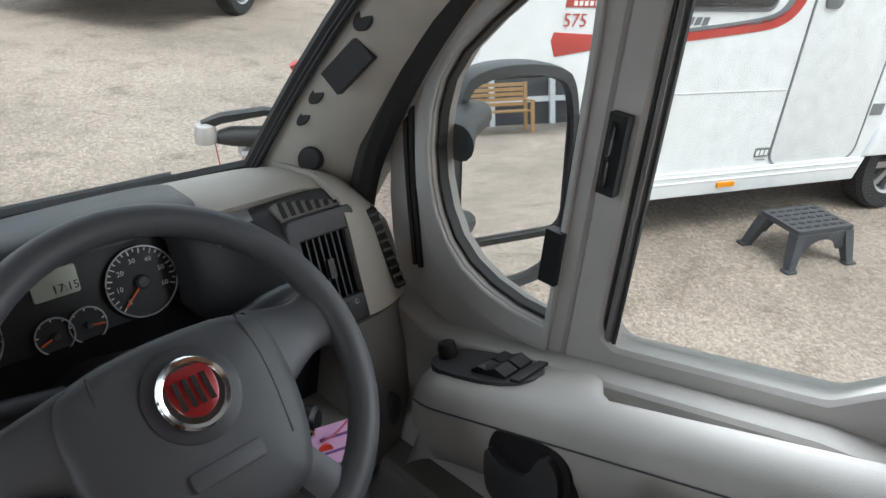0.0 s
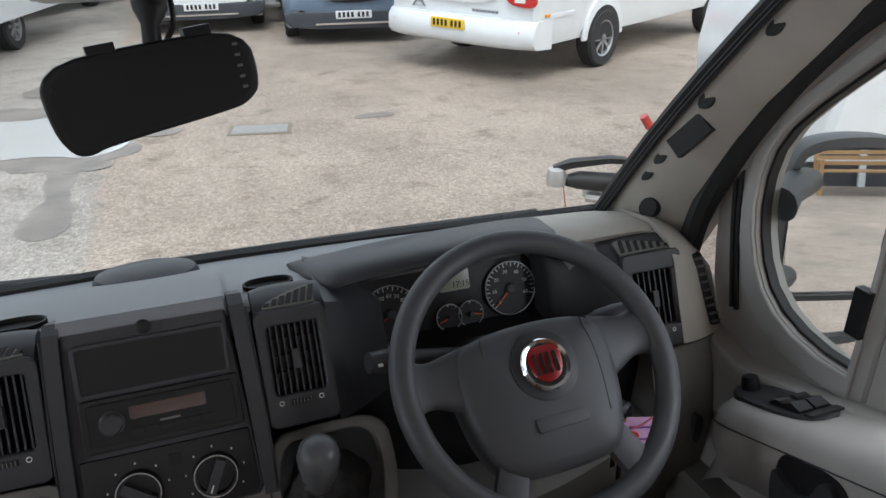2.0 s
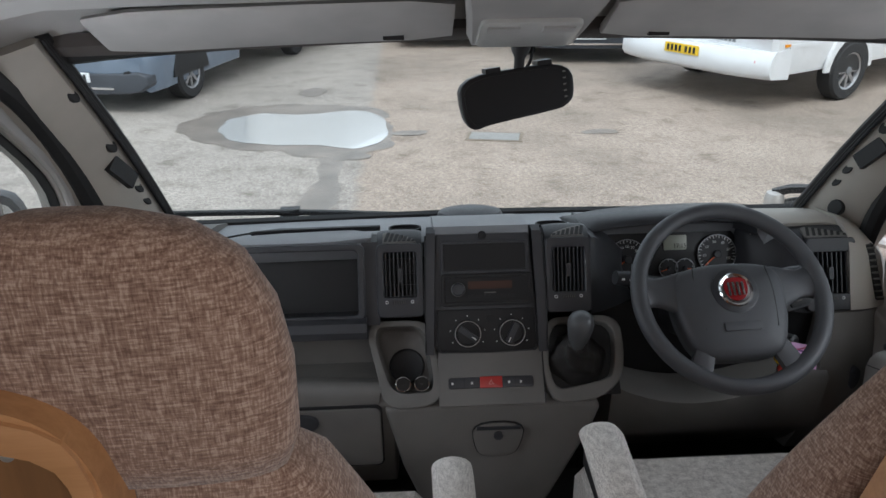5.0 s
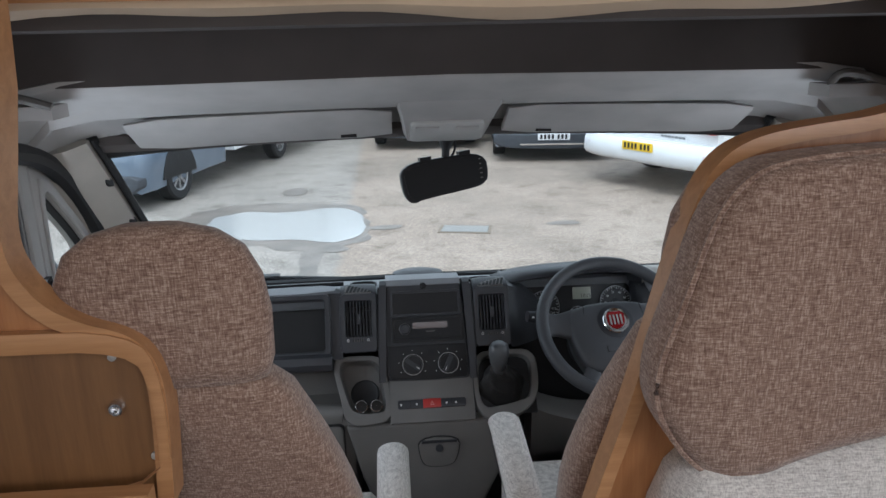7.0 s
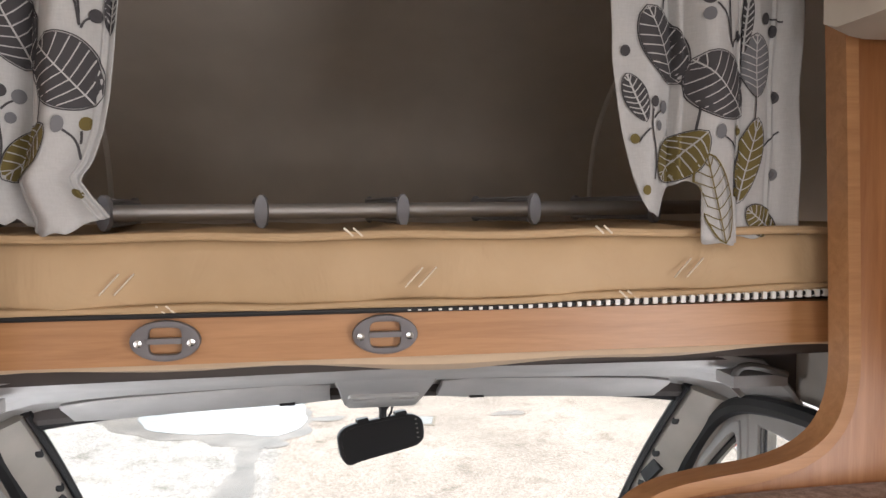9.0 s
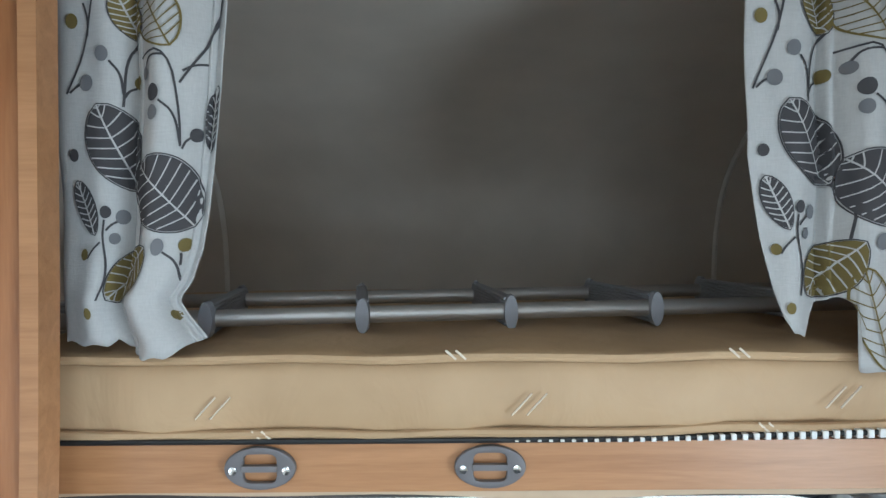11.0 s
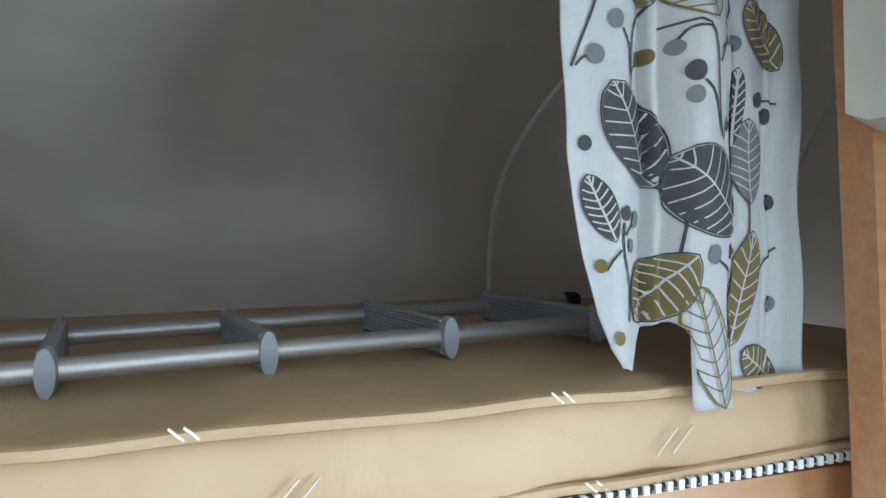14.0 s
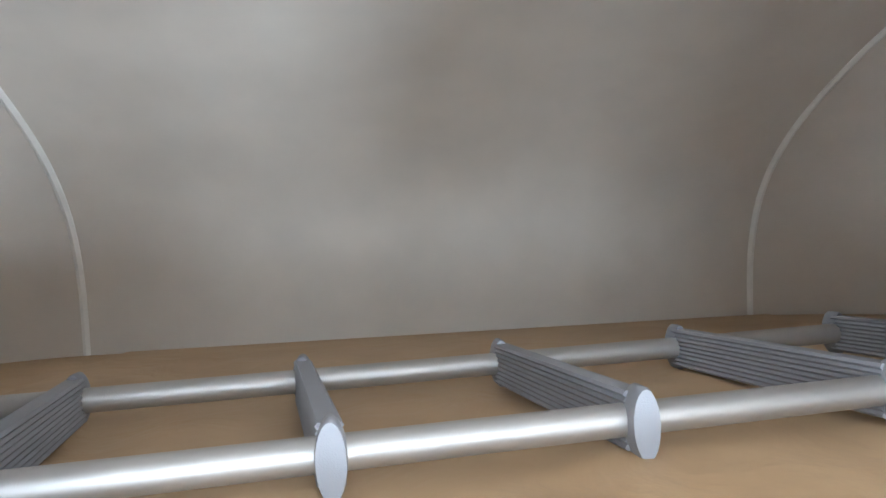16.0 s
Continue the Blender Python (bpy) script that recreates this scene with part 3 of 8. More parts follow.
# grab handles at the roof corners
def grab(s):
    g = thing("grab_handle", "grey moulded grab handle in the roof corner", "handle", "grab handles")
    c = Vector((XC + s * 0.765, -0.29, 1.945))
    b = B()
    box(b, c.x - 0.06, c.x + 0.06, c.y - 0.02, c.y + 0.05, c.z - 0.012, c.z + 0.012, 0.01, 3)
    part("ledge", b, LINER, g)
    b = B()
    tube(b, smooth_line([c + Vector((-0.055, -0.01, 0.01)), c + Vector((-0.045, -0.02, 0.035)), c + Vector((0.0, -0.02, 0.03)), c + Vector((0.06, -0.015, 0.01))], 2), 0.008, 8)
    part("grip", b, MID, g)
    b = B()
    lathe(b, [(0.012, -0.01), (0.012, 0.006), (0.008, 0.01)], Matrix.Translation((XC + s * 0.79, 0.01, 1.812)) @ Matrix.Rotation(radians(100), 4, "X"))
    part("bolt", b, CHROME, g)


grab(1)
grab(-1)

# ---- interior mirror ----
mirror = thing("rear_view_mirror", "black clip-on rear view mirror monitor on a windscreen stalk", "mirror")
MM = Matrix.Translation((0.051, 0.150, 1.722)) @ Matrix.Rotation(radians(9), 4, "Z") @ Matrix.Rotation(radians(-6), 4, "Y") @ Matrix.Rotation(radians(-8), 4, "X") @ Matrix.Diagonal((0.955, 1, 0.98, 1))
b = B()
out = smooth_poly([(-0.116, 0.045), (0.0, 0.05), (0.116, 0.045), (0.118, -0.02), (0.10, -0.036), (0.08, -0.042), (-0.07, -0.05), (-0.085, -0.056), (-0.105, -0.052), (-0.118, -0.02)], 2)
prism(b, out, "y", 0.0, 0.028, 0.006, 3)
body = part("body", b, BLACK, mirror, "", MM)
b = B()
prism(b, [(x * 0.92, z * 0.84) for x, z in out], "y", -0.0015, 0.002, 0)
part("screen", b, SCREEN, body, "dark glossy monitor screen")
b = B()
box(b, -0.06, -0.03, 0.0, 0.03, 0.046, 0.056, 0.003)
part("clamp", b, BLACK, body)
b = B()
box(b, 0.045, 0.075, 0.0, 0.03, 0.046, 0.056, 0.003)
part("clamp", b, BLACK, body)
for i in range(5):
    b = B()
    box(b, 0.094, 0.10, -0.0025, 0.001, -0.02 + i * 0.012, -0.017 + i * 0.012, 0)
    part("button", b, MID, body)
b = B()
tube(b, [(0.053, 0.168, 1.762), (0.055, 0.172, 1.785), (0.057, 0.175, 1.80), (0.058, 0.19, 1.825)], [0.010, 0.010, 0.018, 0.021], 12)
part("stalk", b, BLACK, mirror)
b = B()
tube(b, smooth_line([(0.066, 0.168, 1.765), (0.080, 0.175, 1.785), (0.078, 0.19, 1.82)], 2), 0.003, 6)
part("cable", b, RUBBER, mirror)

# ---- dashboard ----
dash = thing("dashboard", "dark grey moulded van dashboard with pale lower section", "dashboard")
UP = math.atan(0.45)
FA = Matrix.Translation((0, 0.08, 1.25)) @ Matrix.Rotation(-UP, 4, "X")            # leaning face: local x, z along it, -y outwards
FL = Matrix.Translation((0, 0.11, 1.25)) @ Matrix.Rotation(-UP, 4, "X")            # passenger's end
FR = Matrix.Translation((0, 0.13, 1.25)) @ Matrix.Rotation(-UP, 4, "X")            # driver's end
FB = Matrix.Translation((0, 0.03, 1.157)) @ Matrix.Rotation(-math.atan(0.8), 4, "X")  # console slope


def face(name, bm, material, m=FA, parent=None, label="", sharp=35):
    bmesh.ops.transform(bm, matrix=m, verts=bm.verts[:])
    return part(name, bm, material, parent or dash, label, None, sharp)


def dash_piece(name, x0, x1, prof, material, label="", bev=0.006):
    """A solid with the side profile prof (y, z), running across the cab."""
    b = B()
    prism(b, prof, "x", x0, x1, bev, 3)
    return part(name, b, material, dash, label)


# top skin from the face edge to the glass
b = B()
rows = []
for f in [-1 + i / 40 for i in range(81)]:
    x = XC + f * 0.835
    e = abs(f)
    yb = lerp(0.55, 0.42, e ** 2)
    zb = lerp(1.325, 1.365, e ** 2)
    end = max(0, (e - 0.85) / 0.15)
    zt = 1.412 - 0.03 * end ** 1.5 - 0.018 * e ** 2
    yf = 0.205 + 0.03 * e ** 3
    if 0.24 < x < 0.60:  # left open for the instruments
        yf, zt = 0.30, 1.396
    rows.append([(x, yb, zb), (x, lerp(yb, yf, 0.35), lerp(zb, zt, 0.40)), (x, lerp(yb, yf, 0.7), lerp(zb, zt, 0.80)), (x, yf + 0.03, zt - 0.003), (x, yf, zt - 0.012), (x, yf + 0.01, zt - 0.05), (x, yb, zb - 0.09)])
loft(b, rows)
part("top_pad", b, TOPLIT, dash, "grained dash top, paled to carry windscreen light", sharp=60)
b = B()
box(b, -0.83, 0.90, 0.335, 0.37, 0.62, 1.33, 0.0)
part("bulkhead", b, BLACK, dash)


def vent_pod(x0, x1, v0, v1, o0, o1, m, tip=1, wide=0.0):
    """Dark pod: defroster grille on the brow, upright slatted outlet, thumb wheel. v0..v1 outlet, o0..o1 pod along the face."""
    xm = (x0 + x1) / 2
    ox0, ox1 = x0 + 0.015, x1 - 0.015
    b = B()
    ring(b, round_rect(x0, x1, o0, o1, 0.012), round_rect(ox0, ox1, v0, v1, 0.005), "y", -0.004, 0.05, 0.005, 3)
    pod = face("vent_pod", b, DARK, m, None, "dark air vent pod")
    # brow that rolls back over the outlet
    b = B()
    rows = []
    for t in [i / 8 for i in range(9)]:
        x = lerp(x0 + 0.002, x1 - 0.002, t)
        k = math.sin(math.pi * min(1, max(0, t if tip > 0 else 1 - t) * 1.0)) ** 0.5
        rows.append([(x, -0.002, o1 - 0.012), (x, 0.001, o1 - 0.003), (x, 0.030, o1 + 0.022 + 0.004 * k), (x, 0.045, o1 + 0.026 + 0.004 * k), (x, 0.075, o1 + 0.016), (x, 0.12, o1 - 0.03), (x, 0.12, o1 - 0.05), (x, 0.04, o1 - 0.03)])
    loft(b, rows)
    face("brow", b, DARK, m, pod)
    b = B()
    box(b, ox0 - 0.002, ox1 + 0.002, 0.046, 0.054, v0 - 0.004, v1 + 0.004, 0)
    face("duct", b, RUBBER, m, pod)
    n = 8
    for i in range(n):
        x = lerp(ox0, ox1, (i + 0.5) / n)
        b = B()
        box(b, x - 0.0012, x + 0.0012, 0.003, 0.030, v0, v1, 0)
        face("slat", b, DARK, m, pod)
    for k in range(3):
        zz = lerp(v0, v1, (k + 1) / 4)
        b = B()
        box(b, ox0, ox1, 0.030, 0.044, zz - 0.001, zz + 0.001, 0)
        face("cross_slat", b, BLACK, m, pod)
    b = B()
    vm = (v0 + v1) / 2
    box(b, xm - 0.005, xm + 0.005, -0.003, 0.012, vm - 0.014, vm + 0.012, 0.002)
    face("tab", b, DARK, m, pod)
    b = B()
    box(b, xm - 0.016, xm + 0.012, -0.007, 0.0, v0 - 0.014, v0 - 0.007, 0.002)
    tw = face("thumb_wheel", b, BLACK, m, pod)
    for i in range(6):
        b = B()
        x = xm - 0.013 + 0.0045 * i
        box(b, x, x + 0.001, -0.0078, -0.006, v0 - 0.0135, v0 - 0.0075, 0)
        face("wheel_rib", b, MID, m, tw)
    for dx in (-0.028, 0.024):
        b = B()
        tube(b, [(xm + dx + 0.0028 * math.cos(a), -0.0045, v0 - 0.010 + 0.0028 * math.sin(a)) for a in [2 * math.pi * i / 14 for i in range(14)]], 0.0008, 5, True)
        face("mark", b, PALE, m, pod)
    # defroster grille: a pale-edged lens with slanted dark slots
    b = B()
    g0, g1 = x0 + 0.014 - wide, x1 - 0.014
    gm = m @ Matrix.Translation((0, 0.003, o1 + 0.000)) @ Matrix.Rotation(radians(-46), 4, "X")
    arc = [(lerp(g0, g1, t), 0.004 + 0.030 * (t ** 0.6 if tip > 0 else (1 - t) ** 0.6) * (1 if 0 < t < 1 else 0.8)) for t in [i / 10 for i in range(11)]]
    prism(b, [(g0, 0.0), (g1, 0.0)] + arc[::-1], "y", -0.003, 0.012, 0.001)
    gr = face("defroster_grille", b, MID, gm, pod, "curved defroster grille")
    for i in range(7):
        t = (i + 0.6) / 7.2
        x = lerp(g0, g1, t)
        h = 0.004 + 0.030 * (t ** 0.6 if tip > 0 else (1 - t) ** 0.6)
        b = B()
        prism(b, [(x - 0.0036, 0.003), (x + 0.0030, 0.003), (x + 0.0030 + h * 0.22, h - 0.003), (x - 0.0036 + h * 0.22, h - 0.003)], "y", -0.0042, 0.002, 0)
        face("defroster_slot", b, RUBBER, gm, gr)
    return pod


vent_pod(-0.232, -0.136, 0.076, 0.167, 0.034, 0.186, FA, -1)
vent_pod(0.116, 0.212, 0.077, 0.168, 0.034, 0.190, FA, 1)
vent_pod(-0.716, -0.616, 0.035, 0.127, 0.0, 0.160, FL, 1)
vent_pod(0.690, 0.802, 0.030, 0.120, -0.008, 0.152, FR, -1, 0.012)

# upper open shelf in front of the passenger
SX0, SX1, SV0, SV1 = -0.592, -0.270, 0.042, 0.174
b = B()
ring(b, round_rect(SX0 - 0.020, SX1 + 0.014, SV0 - 0.012, SV1 + 0.014, 0.014), round_rect(SX0, SX1, SV0, SV1, 0.010), "y", -0.010, 0.03, 0.005, 3)
shelf = face("shelf_frame", b, DARK, FA, None, "dark open shelf surround")
for nm, q in (("shelf_floor", (SX0 - 0.004, SX1 + 0.004, 0.0, 0.15, SV0 - 0.008, SV0 - 0.001)), ("shelf_back", (SX0 - 0.008, SX1 + 0.008, 0.115, 0.125, SV0 - 0.008, SV1 + 0.004)),
              ("shelf_roof", (SX0 - 0.004, SX1 + 0.004, 0.0, 0.12, SV1 + 0.001, SV1 + 0.006)), ("shelf_side", (SX0 - 0.006, SX0 - 0.001, 0.0, 0.12, SV0, SV1)), ("shelf_side", (SX1 + 0.001, SX1 + 0.006, 0.0, 0.12, SV0, SV1))):
    b = B()
    box(b, *q, 0)
    # back and roof in black, putting the shelf's inner shade into colour
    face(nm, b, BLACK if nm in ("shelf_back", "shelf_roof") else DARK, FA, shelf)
b = B()
loft(b, [[(x, y, z) for y, z in ((0.03, 0.040), (-0.010, 0.036), (-0.022, 0.026), (-0.024, 0.008), (-0.014, -0.006), (0.03, -0.010))] for x in (SX0 - 0.024, SX0, SX1, SX1 + 0.016)])
face("shelf_nose", b, DARK, FA, shelf, "rounded dark shelf nose")
# sloping lid panels above the shelf
b = B()
prism(b, smooth_poly([(-0.585, 0.163), (-0.52, 0.212), (-0.40, 0.226), (-0.243, 0.231), (-0.243, 0.168)], 1), "z", 1.4125, 1.4225, 0.002)
part("shelf_lid", b, TOPLIT, dash, "flush lid on the dash top")
b = B()
prism(b, [(-0.50, 0.232), (-0.44, 0.248), (-0.225, 0.252), (-0.225, 0.244), (-0.44, 0.238)], "z", 1.4125, 1.4240, 0.001)
part("lid_step", b, DARK, dash)
b = B()
tube(b, smooth_line([(-0.600, 0.155, 1.4195), (-0.535, 0.222, 1.423), (-0.40, 0.236, 1.4235), (-0.240, 0.240, 1.4235)], 2), 0.0022, 5)
part("lid_gap", b, RUBBER, dash)
# face filler between the shelf and the pods
for x0, x1, v0, v1, mt in ((-0.262, -0.228, 0.02, 0.19, DARK), (-0.640, -0.606, 0.0, 0.165, DARK)):
    b = B()
    box(b, x0, x1, 0.004, 0.05, v0, v1, 0.004)
    face("face_filler", b, mt)

# pale dash ends: rounded passenger's end and driver's end with a side demister
b = B()
rows = []
for t in [i / 10 for i in range(11)]:
    x = lerp(-0.705, -0.835, t)
    k = t ** 2
    rows.append([(x, 0.40, 1.375 - 0.02 * k), (x, 0.25 + 0.03 * k, 1.412 - 0.03 * k), (x, 0.20 + 0.05 * k, 1.405 - 0.04 * k), (x, 0.165 + 0.07 * k, 1.365 - 0.03 * k), (x, 0.112 + 0.09 * k, 1.252), (x, 0.36, 1.25)])
loft(b, rows)
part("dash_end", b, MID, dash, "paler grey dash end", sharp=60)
b = B()
rows = []
for t in [i / 16 for i in range(17)]:
    x = lerp(0.785, 0.870, t)
    k = t ** 2.4
    top = 1.412 - 0.042 * t ** 1.6 - 0.012 * k
    pf = lambda z: 0.125 + 0.45 * (z - 1.25) + 0.02 * k
    rows.append([(x, 0.40, top - 0.02), (x, pf(top) + 0.06, top + 0.002), (x, pf(top) + 0.025, top - 0.004), (x, pf(top - 0.02) + 0.006, top - 0.016), (x, pf(top - 0.05), top - 0.045), (x, pf(1.30), 1.30), (x, pf(1.245), 1.246), (x, 0.36, 1.246)])
loft(b, rows)
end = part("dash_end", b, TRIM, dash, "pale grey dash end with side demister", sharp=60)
b = B()
rows = []
for t in [i / 8 for i in range(9)]:
    z = lerp(1.262, 1.372, t)
    y = 0.131 + 0.45 * (z - 1.25)
    xo_ = lerp(0.858, 0.838, t)
    rows.append([(xo_ - 0.013, y - 0.004, z), (xo_ + 0.004, y - 0.002, z), (xo_ + 0.004, y + 0.04, z), (xo_ - 0.013, y + 0.04, z)])
loft(b, rows)
dm_ = part("demister", b, RUBBER, end, "dark side demister outlet")
for i in range(9):
    t = (i + 0.5) / 9
    z = lerp(1.262, 1.372, t)
    y = 0.131 + 0.45 * (z - 1.25)
    xo_ = lerp(0.858, 0.838, t)
    b = B()
    box(b, xo_ - 0.013, xo_ + 0.004, y - 0.006, y + 0.012, z - 0.0016, z + 0.0016, 0)
    part("demister_bar", b, MID, dm_)
# lower end panels
b = B()
rows = []
for t in [i / 8 for i in range(9)]:
    x = lerp(0.720, 0.866, t)
    k = t ** 3
    rows.append([(x, 0.36, 1.240), (x, 0.121 + 0.02 * k, 1.240), (x, 0.098 + 0.02 * k, 1.18), (x, 0.075 + 0.03 * k, 1.10), (x, 0.088 + 0.03 * k, 1.0), (x, 0.15, 0.86), (x, 0.36, 0.80)])
loft(b, rows)
low_end = part("end_panel", b, MID, dash, "pale grey lower end panel", sharp=60)
b = B()
prism(b, smooth_poly([(0.786, 1.128), (0.808, 1.128), (0.808, 1.082), (0.790, 1.070)], 2), "y", 0.073, 0.09, 0.003)
part("fuse_latch", b, DARK, low_end, "small dark latch")
b = B()
rows = []
for t in [i / 8 for i in range(9)]:
    x = lerp(-0.60, -0.835, t)
    k = t ** 3
    rows.append([(x, 0.36, 1.249), (x, 0.112 + 0.07 * k, 1.249), (x, 0.09 + 0.08 * k, 1.20), (x, 0.052 + 0.09 * k, 1.12), (x, 0.06 + 0.09 * k, 1.0), (x, 0.16 + 0.04 * k, 0.80), (x, 0.36, 0.80)])
loft(b, rows[3:])
part("end_panel", b, MID, dash, sharp=60)

# lower tray in the pale section: back, floor, divider, lip
b = B()
box(b, -0.74, -0.235, 0.150, 0.160, 1.13, 1.252, 0)
part("tray_back", b, MID, dash)
b = B()
prism(b, [(0.045, 1.150), (0.21, 1.136), (0.21, 1.120), (0.045, 1.135)], "x", -0.74, -0.235, 0.002)
part("tray_floor", b, MID, dash)
dash_piece("tray_divider", -0.492, -0.478, [(0.055, 1.15), (0.082, 1.20), (0.095, 1.246), (0.152, 1.246), (0.152, 1.14)], MID, "", 0.004)
b = B()
lip_in = [Vector((x, y, z)) for x, y, z in ((-0.722, 0.100, 1.250), (-0.708, 0.088, 1.215), (-0.682, 0.072, 1.192), (-0.640, 0.058, 1.178), (-0.58, 0.050, 1.171), (-0.40, 0.040, 1.164), (-0.225, 0.034, 1.160))]
lip_in = smooth_line(lip_in, 2)
rows = []
for p in lip_in:
    rows.append([p + Vector((0, 0.05, -0.016)), p + Vector((0, 0.012, -0.001)), p + Vector((0, 0.0, 0.0)), p + Vector((-0.004, -0.010, -0.006)), p + Vector((-0.008, -0.015, -0.020)), Vector((p.x - 0.01, 0.02, 1.12)), Vector((p.x - 0.01, 0.08, 1.10))])
loft(b, rows)
part("tray_lip", b, MID, dash, "swept pale grey tray lip", sharp=60)
dash_piece("lower_panel", -0.735, -0.205, [(0.026, 1.135), (0.018, 1.12), (0.030, 1.0), (0.07, 0.88), (0.20, 0.80), (0.30, 0.80), (0.30, 1.135)], MID, "pale grey lower dash")
glove = part("glovebox_door", prism(B(), round_rect(-0.60, -0.232, 0.975, 1.118, 0.014), "y", 0.010, 0.05, 0.004), MID, dash, "closed glovebox flap")
b = B()
ring(b, round_rect(-0.6035, -0.2285, 0.9715, 1.1225, 0.014), round_rect(-0.600, -0.232, 0.975, 1.118, 0.014), "y", 0.014, 0.05, 0)
part("gap", b, RUBBER, glove)
b = B()
prism(b, smooth_poly([(-0.46, 1.112), (-0.355, 1.112), (-0.362, 1.066), (-0.452, 1.066)], 2), "y", 0.002, 0.014, 0.004, 3)
part("pull", b, DARK, glove, "dark grey flap pull")

# centre stack
b = B()
ST = [(-0.110, 0.206), (0.084, 0.206), (0.092, 0.10), (0.100, -0.03), (0.094, -0.046), (0.0, -0.052), (-0.108, -0.046), (-0.120, -0.028), (-0.116, 0.10)]
prism(b, ST, "y", 0.004, 0.05, 0.006, 3)
stack = face("stack_body", b, DARK, FA, None, "dark leaning centre stack")
for x0, x1, sx in ((-0.134, -0.116, -1), (0.095, 0.114, 1)):
    b = B()
    loft(b, [[(x0 + dx, y, v), (x1 + dx, y, v), (x1 + dx, y + 0.08, v), (x0 + dx, y + 0.08, v)] for v, y, dx in ((-0.045, -0.002, 0.003 * sx), (0.05, -0.006, 0.0), (0.15, -0.004, -0.004 * sx), (0.205, 0.0, -0.006 * sx), (0.218, 0.015, -0.007 * sx))])
    face("stack_rail", b, DARK, FA, stack, "raised stack side rail")
    b = B()
    tube(b, [(x0 - 0.001 if sx < 0 else x1 + 0.001, -0.003, -0.04), (x0 - 0.001 if sx < 0 else x1 + 0.001, -0.006, 0.05), (x0 + 0.004 if sx < 0 else x1 - 0.004, 0.0, 0.20)], 0.0022, 5)
    face("gap", b, RUBBER, FA, stack)
# lid running back to the glass
b = B()
loft(b, [[(x, y, z) for y, z in ((0.166, 1.434), (0.180, 1.444), (0.26, 1.432), (0.38, 1.390), (0.38, 1.37), (0.20, 1.41), (0.170, 1.42))] for x in (-0.112, -0.104, 0.076, 0.084)])
lid = part("stack_lid", b, TOPLIT, stack, "lidded stack top in the paled dash grey")
b = B()
lathe(b, [(0.009, 0), (0.009, 0.005), (0.005, 0.007)], FA @ Matrix.Translation((-0.014, -0.002, 0.198)) @ Matrix.Rotation(radians(90), 4, "X"), 14)
part("lock", b, BLACK, lid)
b = B()
ring(b, round_rect(-0.101, 0.081, 0.121, 0.187, 0.006), round_rect(-0.095, 0.075, 0.127, 0.181, 0.003), "y", -0.003, 0.03, 0.002, 2)
face("slot_frame", b, DARK, FA, stack)
# flat dark panel paints the shade inside the open slot
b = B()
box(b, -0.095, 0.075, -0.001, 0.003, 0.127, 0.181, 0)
face("slot_shade", b, SCREEN, FA, stack, "dark panel standing in for the shaded storage slot")
# car radio
radio = thing("car_radio", "black single-slot car radio with round knob in the dash", "radio")
b = B()
ring(b, round_rect(-0.101, 0.087, 0.053, 0.119, 0.005), round_rect(-0.092, 0.078, 0.062, 0.112, 0.003), "y", -0.003, 0.03, 0.002, 2)
face("surround", b, BLACK, FA, radio)
b = B()
box(b, -0.092, 0.078, -0.004, 0.03, 0.062, 0.112, 0.002)
fc = face("face", b, SCREEN, FA, radio, "glossy black radio face")
b = B()
lathe(b, [(0.014, 0), (0.0135, 0.012), (0.011, 0.014), (0.006, 0.013)], FA @ Matrix.Translation((-0.066, -0.004, 0.088)) @ Matrix.Rotation(radians(90), 4, "X"))
part("volume_knob", b, DARK, fc, "round volume knob")
b = B()
tube(b, [FA @ Vector((-0.066 + 0.0142 * math.cos(a), -0.006, 0.088 + 0.0142 * math.sin(a))) for a in [2 * math.pi * i / 24 for i in range(24)]], 0.0007, 5, True)
part("knob_rim", b, MID, fc)
b = B()
box(b, -0.045, 0.045, -0.0055, -0.003, 0.088, 0.104, 0)
face("display", b, plain("radio_display", (0.06, 0.025, 0.018), 0.12), FA, fc)
for i in range(6):
    b = B()
    box(b, -0.045 + i * 0.0165, -0.032 + i * 0.0165, -0.0058, -0.003, 0.069, 0.076, 0.0005)
    face("button", b, BLACK, FA, fc)
b = B()
box(b, -0.012, 0.012, -0.0062, -0.004, 0.079, 0.0815, 0)
face("brand_bar", b, MID, FA, fc)
